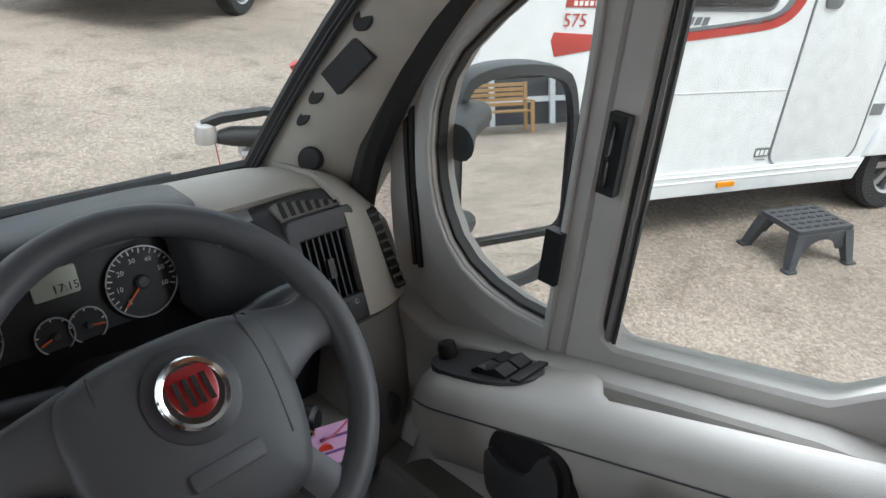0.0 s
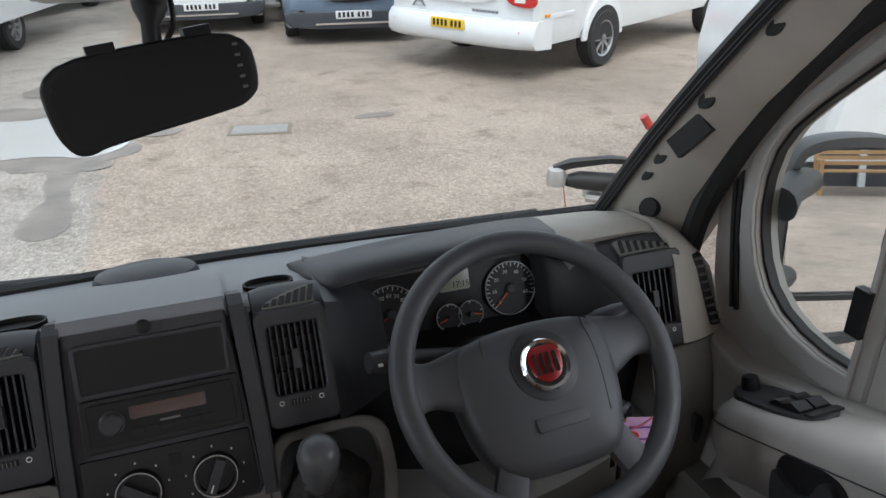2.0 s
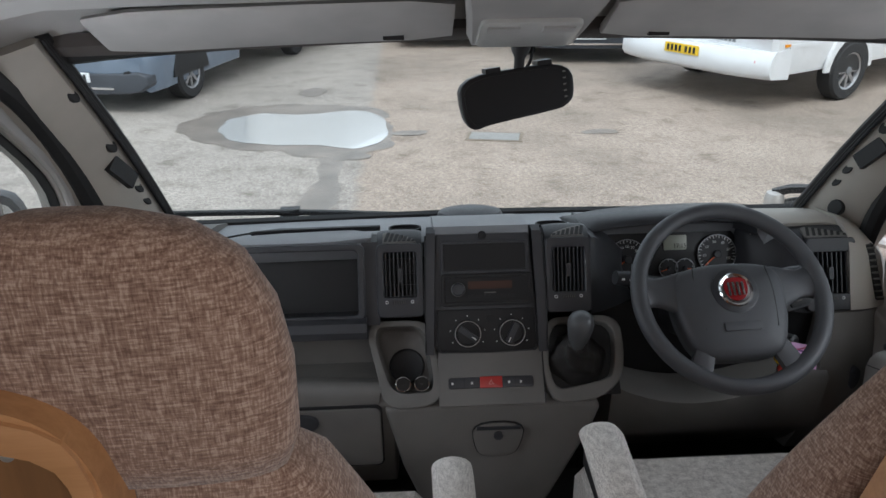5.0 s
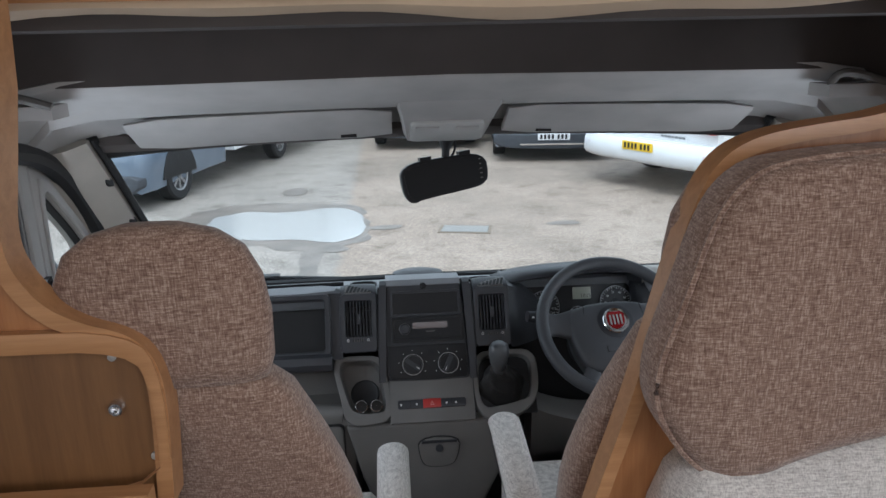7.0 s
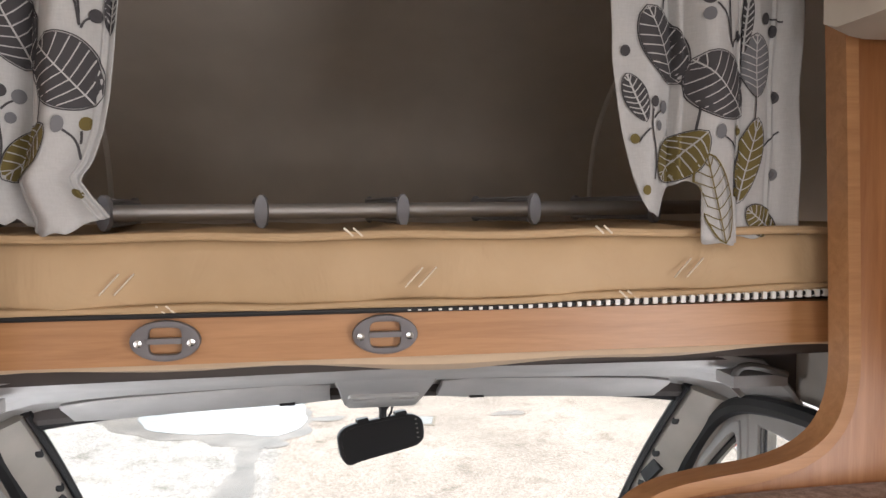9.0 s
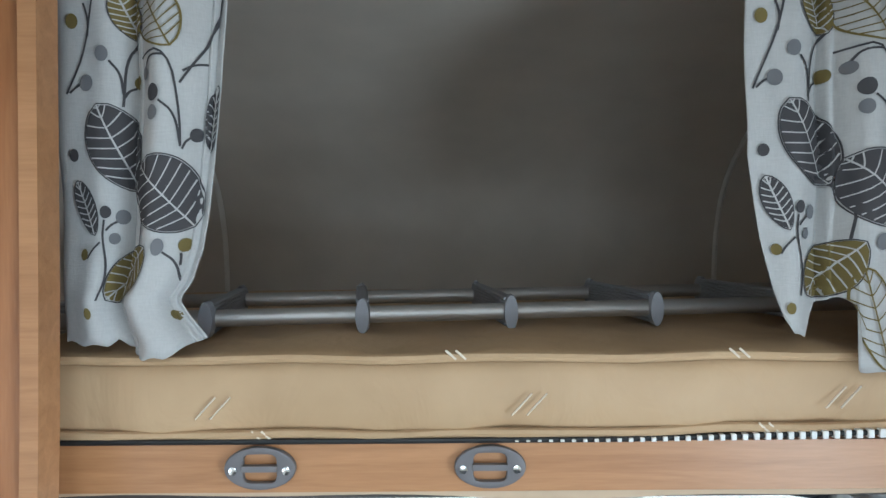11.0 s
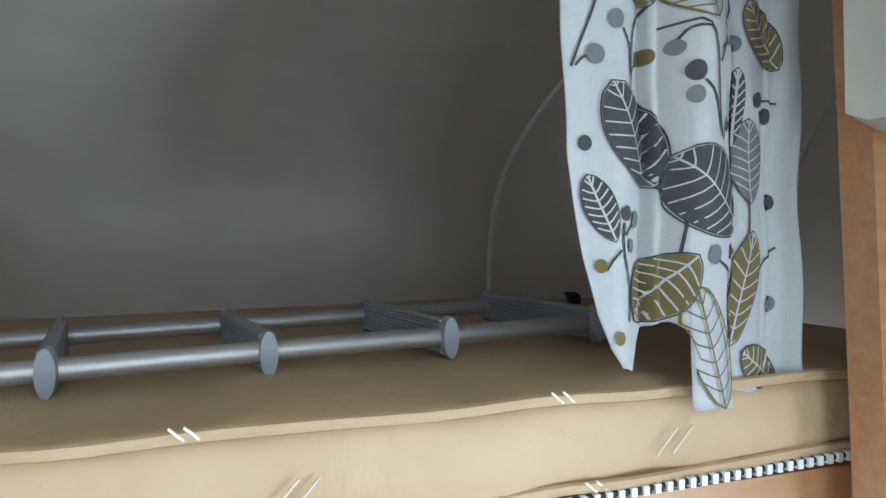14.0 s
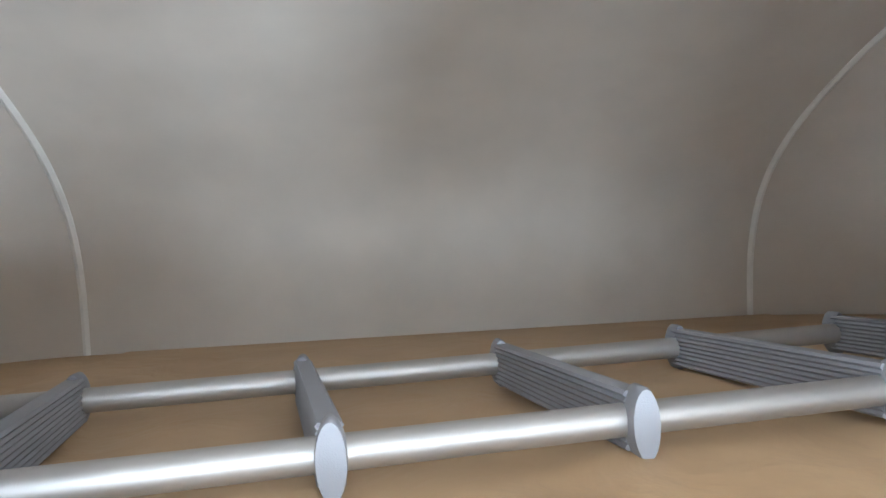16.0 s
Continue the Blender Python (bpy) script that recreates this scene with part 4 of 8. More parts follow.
# heater panel
b = B()
prism(b, [(-0.110, 0.046), (0.090, 0.046), (0.094, -0.028), (0.088, -0.040), (0.0, -0.044), (-0.104, -0.040), (-0.112, -0.028)], "y", -0.001, 0.02, 0.003)
heat = face("heater_panel", b, BLACK, FA, stack, "dark heater control panel")
b = B()
box(b, -0.010, 0.006, -0.003, 0.0, 0.020, 0.034, 0.001)
face("blank_switch", b, SCREEN, FA, heat)
for x in (-0.049, 0.042):
    m = FA @ Matrix.Translation((x, -0.001, -0.003)) @ Matrix.Rotation(radians(90), 4, "X")
    b = B()
    lathe(b, [(0.0285, 0), (0.028, 0.008), (0.025, 0.013), (0.0225, 0.013), (0.0215, 0.005), (0.004, 0.005)], m, 32)
    k = part("heater_knob", b, BLACK, heat, "round heater knob with chrome rim")
    b = B()
    tube(b, [m @ Vector((0.0260 * math.cos(a), 0.0260 * math.sin(a), 0.0122)) for a in [2 * math.pi * i / 32 for i in range(32)]], 0.0009, 6, True)
    part("rim", b, ALU, k)
    b = B()
    mm = m @ Matrix.Rotation(0.95 if x < 0 else -0.45, 4, "Z")
    box(b, -0.006, 0.006, -0.0215, 0.0215, 0.004, 0.018, 0.003)
    bmesh.ops.transform(b, matrix=mm, verts=b.verts[:])
    part("grip", b, DARK, k)
    b = B()
    box(b, -0.001, 0.001, -0.020, -0.010, 0.0175, 0.0186, 0)
    bmesh.ops.transform(b, matrix=mm, verts=b.verts[:])
    part("pointer", b, PALE, k)
    for i in range(7):
        a = radians(-120 + 40 * i) + math.pi / 2
        b = B()
        c = m @ Vector((0.036 * math.cos(a), 0.036 * math.sin(a), 0.001))
        box(b, c.x - 0.001, c.x + 0.001, c.y - 0.001, c.y + 0.001, c.z - 0.001, c.z + 0.001, 0)
        part("mark", b, PALE, k)

# pale centre console on the lower slope: cup recess, sockets, switch strip, gear well
CUP_O = [(-0.262, 0.132), (-0.196, 0.136), (-0.124, 0.132), (-0.112, 0.05), (-0.104, -0.03), (-0.150, -0.045), (-0.222, -0.045), (-0.236, 0.02)]
CUP_I = [(-0.246, 0.120), (-0.196, 0.123), (-0.138, 0.120), (-0.128, 0.05), (-0.120, -0.010), (-0.150, -0.016), (-0.204, -0.014), (-0.222, 0.03)]
b = B()
ring(b, smooth_poly(CUP_O, 2), smooth_poly(CUP_I, 2), "y", -0.004, 0.05, 0.005, 3)
con = face("centre_console", b, MID, FB, None, "pale grey console with cup recess")
b = B()
prism(b, [(-0.112, 0.078), (0.104, 0.078), (0.104, -0.040), (0.104, -0.045), (-0.112, -0.045)], "y", -0.004, 0.06, 0.003)
face("console_front", b, MID, FB, con)
b = B()
inn = smooth_poly(CUP_I, 2)
ic = (sum(p[0] for p in inn) / len(inn), sum(p[1] for p in inn) / len(inn))
grid(b, [[(ic[0] + (x - ic[0]) * f, y, ic[1] + (z - ic[1]) * f + s) for x, z in inn] for f, y, s in ((1.0, 0.0, 0), (0.97, 0.02, 0.002), (0.93, 0.042, 0.005), (0.86, 0.050, 0.006), (0.4, 0.052, 0.004), (0.05, 0.052, 0.004))], True)
bmesh.ops.recalc_face_normals(b, faces=b.faces[:])
bmesh.ops.reverse_faces(b, faces=b.faces[:])
cup = face("cup_recess", b, MID, FB, con, "hollow cup recess", 60)
wellm = FB @ Matrix.Translation((-0.176, 0.044, 0.046)) @ Matrix.Rotation(radians(79), 4, "X")
b = B()
lathe(b, [(0.001, -0.002), (0.030, -0.002), (0.0335, 0.0), (0.035, 0.002), (0.037, 0.001), (0.038, -0.006)], wellm, 30)
part("cup_well", b, RUBBER, cup, "dark round cup well")
for x in (-0.184, -0.146):
    m = FB @ Matrix.Translation((x, -0.001, 0.0035)) @ Matrix.Rotation(radians(90), 4, "X")
    b = B()
    lathe(b, [(0.0165, -0.02), (0.0165, 0.001), (0.0155, 0.003), (0.0140, 0.0035), (0.0128, 0.001)], m, 24)
    sk = part("power_socket", b, CHROME, con, "chrome-rimmed power socket")
    b = B()
    lathe(b, [(0.0130, -0.01), (0.0130, 0.0012), (0.001, 0.001)], m, 18)
    part("socket_core", b, plain("socket_dark", (0.008, 0.005, 0.004), 0.7), sk)
b = B()
prism(b, round_rect(-0.092, 0.082, -0.010, 0.0125, 0.005), "y", -0.008, 0.002, 0.002)
strip = face("switch_strip", b, DARK, FB, con, "dark switch strip")
b = B()
prism(b, round_rect(-0.028, 0.018, -0.0105, 0.013, 0.002), "y", -0.0105, -0.004, 0.0015)
hz = face("hazard_switch", b, plain("hazard_red", (0.42, 0.03, 0.025), 0.35), FB, strip, "red hazard switch")
b = B()
tri = [(-0.005 + 0.007 * math.cos(a), 0.0 + 0.007 * math.sin(a)) for a in (radians(90), radians(210), radians(330))]
tri2 = [(-0.005 + 0.0045 * math.cos(a), 0.0 + 0.0045 * math.sin(a)) for a in (radians(90), radians(210), radians(330))]
ring(b, tri, tri2, "y", -0.0112, -0.010, 0)
face("triangle_mark", b, plain("dull_red_mark", (0.6, 0.25, 0.22), 0.5), FB, hz)
for x in (-0.084, -0.044, 0.032, 0.056):
    b = B()
    box(b, x - 0.0022, x + 0.0022, -0.0086, -0.007, -0.002, 0.003, 0)
    face("mark", b, PALE, FB, strip)
for x in (-0.060, 0.045):
    b = B()
    box(b, x - 0.0005, x + 0.0005, -0.0084, -0.007, -0.009, 0.0115, 0)
    face("gap", b, RUBBER, FB, strip)
# gear lever well
b = B()
G_O = [(0.104, 0.128), (0.18, 0.134), (0.272, 0.132), (0.278, 0.06), (0.268, 0.0), (0.232, -0.032), (0.19, -0.045), (0.104, -0.045)]
G_I = [(0.120, 0.116), (0.18, 0.119), (0.256, 0.118), (0.258, 0.06), (0.250, 0.012), (0.236, 0.0), (0.18, -0.012), (0.117, -0.020)]
ring(b, smooth_poly(G_O, 2), smooth_poly(G_I, 2), "y", -0.004, 0.06, 0.005, 3)
gp = face("gear_surround", b, MID, FB, con, "pale grey gear lever surround")
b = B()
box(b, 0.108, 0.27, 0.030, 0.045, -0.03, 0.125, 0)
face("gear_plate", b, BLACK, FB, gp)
b = B()
tube(b, [(0.1045, -0.0045, 0.075), (0.1045, -0.0045, -0.044)], 0.0009, 5)
face("seam", b, RUBBER, FB, con)
gear = thing("gear_lever", "dark grey gear knob on a wrinkled leather gaiter", "gear lever")
b = B()
rows = []
g0, g1 = FB @ Vector((0.183, 0.032, 0.045)), Vector((0.160, -0.004, 1.268))
for t in [i / 14 for i in range(15)]:
    c = g0.lerp(g1, t)
    r = lerp(0.062, 0.019, t ** 0.75)
    rows.append([c + FB.to_3x3() @ Vector((r * (1 + 0.10 * math.sin(a * 4 + t * 6) + 0.04 * math.sin(a * 9 - t * 11)) * math.cos(a), 0.10 * r * math.sin(a * 3 + t * 8), r * (1 + 0.12 * math.sin(a * 3 + t * 12)) * math.sin(a) * 0.9)) for a in [2 * math.pi * k / 36 for k in range(36)]])
loft(b, rows)
part("gaiter", b, plastic("black_leather", (0.045, 0.043, 0.042), 0.42, 260, 0.5), gear, "wrinkled black leather gaiter", sharp=70)
b = B()
gk = [(0.012, -0.01), (0.016, 0.004), (0.021, 0.02), (0.0245, 0.042), (0.0255, 0.055), (0.023, 0.067), (0.015, 0.075), (0.004, 0.077)]
lathe(b, gk, Matrix.Translation((0.160, -0.004, 1.265)) @ Matrix.Rotation(radians(14), 4, "X"), 24)
part("knob", b, plastic("gear_knob_grey", (0.085, 0.088, 0.092), 0.35, 2000, 0.1), gear, "smooth grey gear knob")
# lower centre box
b = B()
CB = [(-0.224, 1.118), (0.0, 1.124), (0.200, 1.118), (0.222, 1.108), (0.205, 1.05), (0.170, 0.972), (0.12, 0.86), (-0.15, 0.86), (-0.190, 0.97)]
prism(b, CB, "y", 0.006, 0.25, 0.012, 4)
lowbox = part("centre_box", b, MID, dash, "pale grey lower centre box")
b = B()
prism(b, smooth_poly([(-0.046, 1.078), (0.064, 1.078), (0.056, 1.02), (0.038, 0.994), (-0.026, 0.994), (-0.040, 1.02)], 2), "y", -0.002, 0.012, 0.004)
fl = part("flap_handle", b, MID, lowbox, "recessed flap with a finger pull")
b = B()
ring(b, [(x * 1.04, 1.036 + (z - 1.036) * 1.05) for x, z in smooth_poly([(-0.046, 1.078), (0.064, 1.078), (0.056, 1.02), (0.038, 0.994), (-0.026, 0.994), (-0.040, 1.02)], 2)], smooth_poly([(-0.046, 1.078), (0.064, 1.078), (0.056, 1.02), (0.038, 0.994), (-0.026, 0.994), (-0.040, 1.02)], 2), "y", 0.002, 0.012, 0)
part("gap", b, RUBBER, fl)
b = B()
box(b, -0.036, 0.054, -0.006, 0.0, 1.066, 1.072, 0.002)
part("finger_lip", b, DARK, fl)
b = B()
lathe(b, [(0.010, 0), (0.010, 0.004), (0.007, 0.005)], Matrix.Translation((0.009, -0.002, 1.05)) @ Matrix.Rotation(radians(90), 4, "X"), 18)
part("latch", b, DARK, fl)

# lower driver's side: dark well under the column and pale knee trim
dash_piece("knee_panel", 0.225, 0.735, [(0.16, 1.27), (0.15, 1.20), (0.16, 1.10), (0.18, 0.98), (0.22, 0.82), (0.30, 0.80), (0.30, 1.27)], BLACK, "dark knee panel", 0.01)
b = B()
rows = []
for t in [i / 12 for i in range(13)]:
    x = lerp(0.262, 0.735, t)
    top = 1.125 - 0.055 * math.sin(math.pi * min(1, t * 1.25)) ** 0.8
    rows.append([(x, 0.19, top), (x, 0.085, top), (x, 0.068, top - 0.012), (x, 0.080, 0.98), (x, 0.16, 0.88), (x, 0.22, 0.88)])
loft(b, rows)
part("knee_trim", b, MID, dash, "pale knee trim", sharp=60)
# left cheek sweeping from the stack vent into the cluster well
b = B()
rows = []
for t in [i / 10 for i in range(11)]:
    x = lerp(0.210, 0.318, t)
    k = t ** 1.3
    rows.append([(x, lerp(0.150, 0.275, k), lerp(1.425, 1.335, k)), (x, lerp(0.142, 0.262, k), lerp(1.395, 1.30, k)), (x, lerp(0.112, 0.215, k), lerp(1.325, 1.275, k)), (x, lerp(0.094, 0.16, k), 1.275), (x, 0.33, 1.25), (x, 0.33, lerp(1.41, 1.335, k))])
loft(b, rows)
part("binnacle_cheek", b, DARK, dash, "", sharp=60)
# right cheek: a rounded bulge between the dials and the outer vent
b = B()
rows = []
for t in [i / 14 for i in range(15)]:
    x = lerp(0.588, 0.705, t)
    k = math.sin(t * math.pi / 2) ** 0.8
    yt = lerp(0.275, 0.185, k)
    rows.append([(x, 0.34, 1.395), (x, yt + 0.045, lerp(1.390, 1.396, k)), (x, yt + 0.014, lerp(1.384, 1.388, k)), (x, yt - 0.006, lerp(1.364, 1.366, k)), (x, yt - 0.022, 1.335), (x, yt - 0.038, 1.285), (x, yt - 0.05, 1.235), (x, 0.34, 1.235)])
loft(b, rows)
part("binnacle_cheek", b, DARK, dash, "rounded dark binnacle side", sharp=70)
dash_piece("binnacle_sill", 0.30, 0.60, [(0.27, 1.268), (0.21, 1.255), (0.18, 1.235), (0.18, 1.20), (0.32, 1.20), (0.32, 1.268)], DARK, "", 0.01)
# low oval cap and two coin trays on the dash top
b = B()
rows = [[(-0.018 + 0.078 * f * math.cos(a), 0.40 + 0.045 * f * math.sin(a), 1.378 + h) for a in [2 * math.pi * i / 32 for i in range(32)]] for f, h in ((1.0, -0.03), (1.0, 0.006), (0.93, 0.015), (0.6, 0.021), (0.1, 0.022))]
loft(b, rows)
part("top_dome", b, DARK, dash, "low oval cap on the dash top")
for x, y in ((-0.172, 0.262), (0.150, 0.262)):
    b = B()
    rows = [[(x + 0.036 * f * math.copysign(abs(math.cos(a)) ** 0.7, math.cos(a)), y + 0.016 * f * math.sin(a), 1.408 + h) for a in [2 * math.pi * i / 24 for i in range(24)]] for f, h in ((1.0, -0.02), (1.0, 0.004), (0.92, 0.004), (0.85, -0.002), (0.1, -0.004))]
    loft(b, rows)
    part("coin_tray", b, BLACK, dash)
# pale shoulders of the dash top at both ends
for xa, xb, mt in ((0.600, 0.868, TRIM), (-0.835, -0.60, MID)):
    b = B()
    rows = []
    for t in [i / 12 for i in range(13)]:
        x = lerp(xa, xb, t)
        e = min(1, abs((x - XC) / 0.835))
        k = max(0, (e - 0.85) / 0.15)
        yb, zb = lerp(0.55, 0.42, e ** 2) - 0.012, lerp(1.325, 1.365, e ** 2) + 0.006
        yf = 0.235 if xa > 0 else 0.225
        zf = (1.412 if xa > 0 else 1.410) - 0.045 * k ** 1.6
        rows.append([(x, yb, zb), (x, lerp(yb, yf, 0.5), lerp(zb, zf, 0.62) + 0.008), (x, yf + 0.02, zf + 0.003), (x, yf, zf - 0.006), (x, yf + 0.02, zf - 0.04), (x, yb, zb - 0.05)])
    loft(b, rows)
    part("dash_shoulder", b, mt, dash, "pale grey dash shoulder", sharp=60)

# ---- instrument binnacle ----
BX = 0.405
hood = thing("instrument_binnacle", "dark hooded instrument binnacle with round white-lettered dials", "instruments")
b = B()
rows = []
for t in [i / 24 for i in range(25)]:
    a = math.pi * (1 - t)
    ca, sa = math.cos(a), max(0.0, math.sin(a))
    x = BX + 0.186 * math.copysign(abs(ca) ** 0.85, ca)
    z = 1.392 + 0.052 * sa ** 0.55 + 0.006 * ca
    y = 0.200 - 0.02 * sa + 0.012 * abs(ca) ** 3
    rows.append([(x, y + 0.006, z - 0.011), (x, y - 0.003, z - 0.004), (x, y + 0.002, z + 0.004), (x + 0.010 * ca, y + 0.03, z + 0.008), (x + 0.022 * ca, y + 0.10, z + 0.002 * sa - 0.004), (x + 0.030 * ca, 0.36, 1.385 + 0.012 * sa), (x - 0.006 * ca, 0.36, 1.350 + 0.03 * sa), (x - 0.012 * ca, y + 0.06, z - 0.018)])
loft(b, rows)
part("hood", b, DARK, hood, "", sharp=50)
b = B()
box(b, BX - 0.20, BX + 0.225, 0.318, 0.330, 1.22, 1.40, 0)
part("backing", b, BLACK, hood)
CL = Matrix.Translation((BX, 0.290, 1.316)) @ Matrix.Rotation(-math.atan(0.35), 4, "X")
b = B()
prism(b, smooth_poly([(-0.150, -0.06), (-0.145, 0.04), (-0.08, 0.085), (0.1, 0.09), (0.18, 0.06), (0.21, -0.055), (0.1, -0.07), (-0.08, -0.07)], 2), "y", 0.0, 0.012, 0.002)
plate = part("dial_plate", b, BLACK, hood, "", CL)
NEEDLE = plain("orange_needle", (0.75, 0.13, 0.03), 0.4)
RIM = plain("dial_rim", (0.45, 0.46, 0.48), 0.35, 0.4)


def dial(x, z, r, marks, angle, texts=(), a0=225, a1=-45):
    m = Matrix.Translation((x, -0.004, z)) @ Matrix.Rotation(radians(90), 4, "X")
    b = B()
    lathe(b, [(r, 0.0), (r, 0.003), (r * 0.96, 0.003), (r * 0.95, 0.001), (0.001, 0.001)], m, 36)
    d = part("dial", b, plain("dial_black", (0.014, 0.014, 0.016), 0.5), plate)
    b = B()
    tube(b, [m @ Vector((r * 0.985 * math.cos(a), r * 0.985 * math.sin(a), 0.003)) for a in [2 * math.pi * i / 40 for i in range(40)]], 0.0012, 5, True)
    part("dial_rim", b, RIM, d)
    b = B()
    for i in range(marks):
        a = radians(lerp(a0, a1, i / (marks - 1)))
        big = i % 2 == 0
        q = B()
        box(q, r * (0.80 if big else 0.86), r * 0.94, -0.0007, 0.0007, 0.001, 0.0022, 0)
        bmesh.ops.transform(q, matrix=m @ Matrix.Rotation(a, 4, "Z"), verts=q.verts[:])
        me = bpy.data.meshes.new("tmp")
        q.to_mesh(me)
        q.free()
        b.from_mesh(me)
        bpy.data.meshes.remove(me)
    part("scale", b, PALE, d)
    b = B()
    lathe(b, [(r * 0.2, 0.001), (r * 0.2, 0.007), (r * 0.15, 0.009), (0.001, 0.009)], m, 18)
    part("boss", b, DARK, d)
    b = B()
    box(b, 0, r * 0.84, -0.0011, 0.0011, 0.005, 0.0065, 0)
    bmesh.ops.transform(b, matrix=m @ Matrix.Rotation(radians(angle), 4, "Z"), verts=b.verts[:])
    part("needle", b, NEEDLE, d)
    for i, s in enumerate(texts):
        if not s:
            continue
        a = radians(lerp(a0, a1, i / (len(texts) - 1)))
        part_text(s, r * 0.20, m @ Matrix.Translation((r * 0.64 * math.cos(a), r * 0.64 * math.sin(a) - r * 0.07, 0.0018)), d, PALE)
    return d


def part_text(s, size, m, parent, material, name="lettering", thin=0.0003):
    cu = bpy.data.curves.new("text", "FONT")
    cu.body, cu.size, cu.extrude, cu.align_x, cu.resolution_u = s, size, thin, "CENTER", 2
    tmp = bpy.data.objects.new("tmp_text", cu)
    scene.collection.objects.link(tmp)
    bpy.context.view_layer.update()
    me = bpy.data.meshes.new_from_object(tmp.evaluated_get(bpy.context.evaluated_depsgraph_get()))
    bpy.data.objects.remove(tmp)
    me.materials.clear()
    me.materials.append(material)
    ob = new(name, me)
    ob.parent = parent
    ob.matrix_basis = m
    return ob


dial(0.139, -0.004, 0.0455, 25, 222, ("0", "10", "20", "30", "40", "50", "60"), 225, -20)
dial(-0.070, -0.010, 0.046, 23, 215, ("10", "20", "30", "40", "50", "60", "70", "80", "", "110", "120"), 215, -35)
for x in (0.026, 0.064):
    dial(x, -0.034, 0.022, 5, 200 if x < 0.04 else -10, (), 170, 10)
b = B()
prism(b, round_rect(0.016, 0.069, 0.008, 0.042, 0.003), "y", -0.004, 0.0, 0.001)
lcd = part("clock_display", b, plain("lcd_grey", (0.42, 0.44, 0.36), 0.3), plate, "grey-green clock display")
part_text("17:15", 0.014, Matrix.Translation((0.053, -0.0045, 0.013)) @ Matrix.Rotation(radians(90), 4, "X"), lcd, RUBBER)

# ---- steering wheel ----
WC = Vector((0.444, -0.018, 1.369))
WM = Matrix.Translation(WC) @ Matrix.Rotation(radians(43.3), 4, "X") @ Matrix.Rotation(radians(2), 4, "Z")
wheel = thing("steering_wheel", "dark grey plastic four-spoke steering wheel with badge on the boss", "steering wheel", "", WM)
R = 0.176
b = B()
tube(b, [(R * math.cos(a), R * math.sin(a), 0) for a in [2 * math.pi * i / 64 for i in range(64)]], 0.016, 14, True)
GREYWHEEL = plastic("wheel_grey", (0.066, 0.068, 0.074), 0.46, 1100, 0.2)
part("rim", b, GREYWHEEL, wheel)
b = B()
bx = smooth_poly([(-0.114, 0.058), (-0.07, 0.076), (0.0, 0.081), (0.07, 0.076), (0.106, 0.058), (0.102, -0.03), (0.082, -0.09), (0.06, -0.108), (-0.06, -0.108), (-0.090, -0.09), (-0.112, -0.03)], 3)
loft(b, [[(x * f, z * f - 0.016, h - 0.008) for x, z in bx] for f, h in ((0.8, -0.06), (0.98, -0.035), (1.0, -0.01), (0.995, 0.003), (0.975, 0.011), (0.94, 0.017), (0.85, 0.0215), (0.6, 0.026), (0.3, 0.0277), (0.02, 0.028))])
boss = part("boss", b, GREYWHEEL, wheel, "smooth grey boss pad", sharp=80)
for s in (-1, 1):
    b = B()
    rows = []
    for t in [i / 14 for i in range(15)]:
        x = lerp(0.085, 0.178, t)
        y = lerp(0.008, 0.022, t)
        w = lerp(0.046, 0.029, min(1, t * 1.8)) + 0.026 * max(0, (t - 0.62) / 0.38) ** 2.2
        h = -0.010 * math.sin(math.pi * t) * (0.6 + 0.4 * t)
        rows.append([(s * x, y + w * math.cos(a), h - 0.002 + 0.0135 * math.copysign(abs(math.sin(a)) ** 0.7, math.sin(a))) for a in [2 * math.pi * k / 20 for k in range(20)]])
    loft(b, rows)
    part("spoke", b, GREYWHEEL, wheel, sharp=80)
    b = B()
    rows = []
    for t in [i / 6 for i in range(7)]:
        c = Vector((s * 0.062, -0.085, -0.004)).lerp(Vector((s * 0.094, -0.152, -0.002)), t)
        w = lerp(0.016, 0.020, t)
        rows.append([c + Vector((-w, s * -w * 0.35, -0.01)), c + Vector((-w, s * -w * 0.35, 0.004)), c + Vector((0, 0, 0.009)), c + Vector((w, s * w * 0.35, 0.004)), c + Vector((w, s * w * 0.35, -0.01))])
    loft(b, rows)
    part("spoke", b, GREYWHEEL, wheel)
    # seam lines on the pad
    b = B()
    tube(b, smooth_line([(s * 0.070, 0.052, 0.0142), (s * 0.076, 0.0, 0.0157), (s * 0.068, -0.07, 0.0150)], 2), 0.0011, 5)
    part("seam", b, RUBBER, boss)
b = B()
lathe(b, [(0.044, 0.016), (0.044, 0.0285), (0.040, 0.030), (0.001, 0.029)], Matrix.Translation((0, 0.002, -0.008)), 32)
part("badge_recess", b, DARK, boss)
b = B()
lathe(b, [(0.033, 0.026), (0.033, 0.033), (0.031, 0.0355), (0.0275, 0.0345), (0.0270, 0.032), (0.001, 0.032)], Matrix.Translation((0, 0.022, 0)), 36)
badge = part("badge", b, CHROME, boss, m=Matrix.Translation((0, -0.02, -0.008)), label="round chrome badge with a red shield")
b = B()
prism(b, smooth_poly([(-0.023, 0.043), (0.0, 0.047), (0.023, 0.043), (0.021, 0.01), (0.0, -0.003), (-0.021, 0.01)], 2), "z", 0.031, 0.0345, 0.001)
shield = part("shield", b, plain("badge_red", (0.28, 0.012, 0.015), 0.25, 0.2, 0.5), badge, "deep red shield")
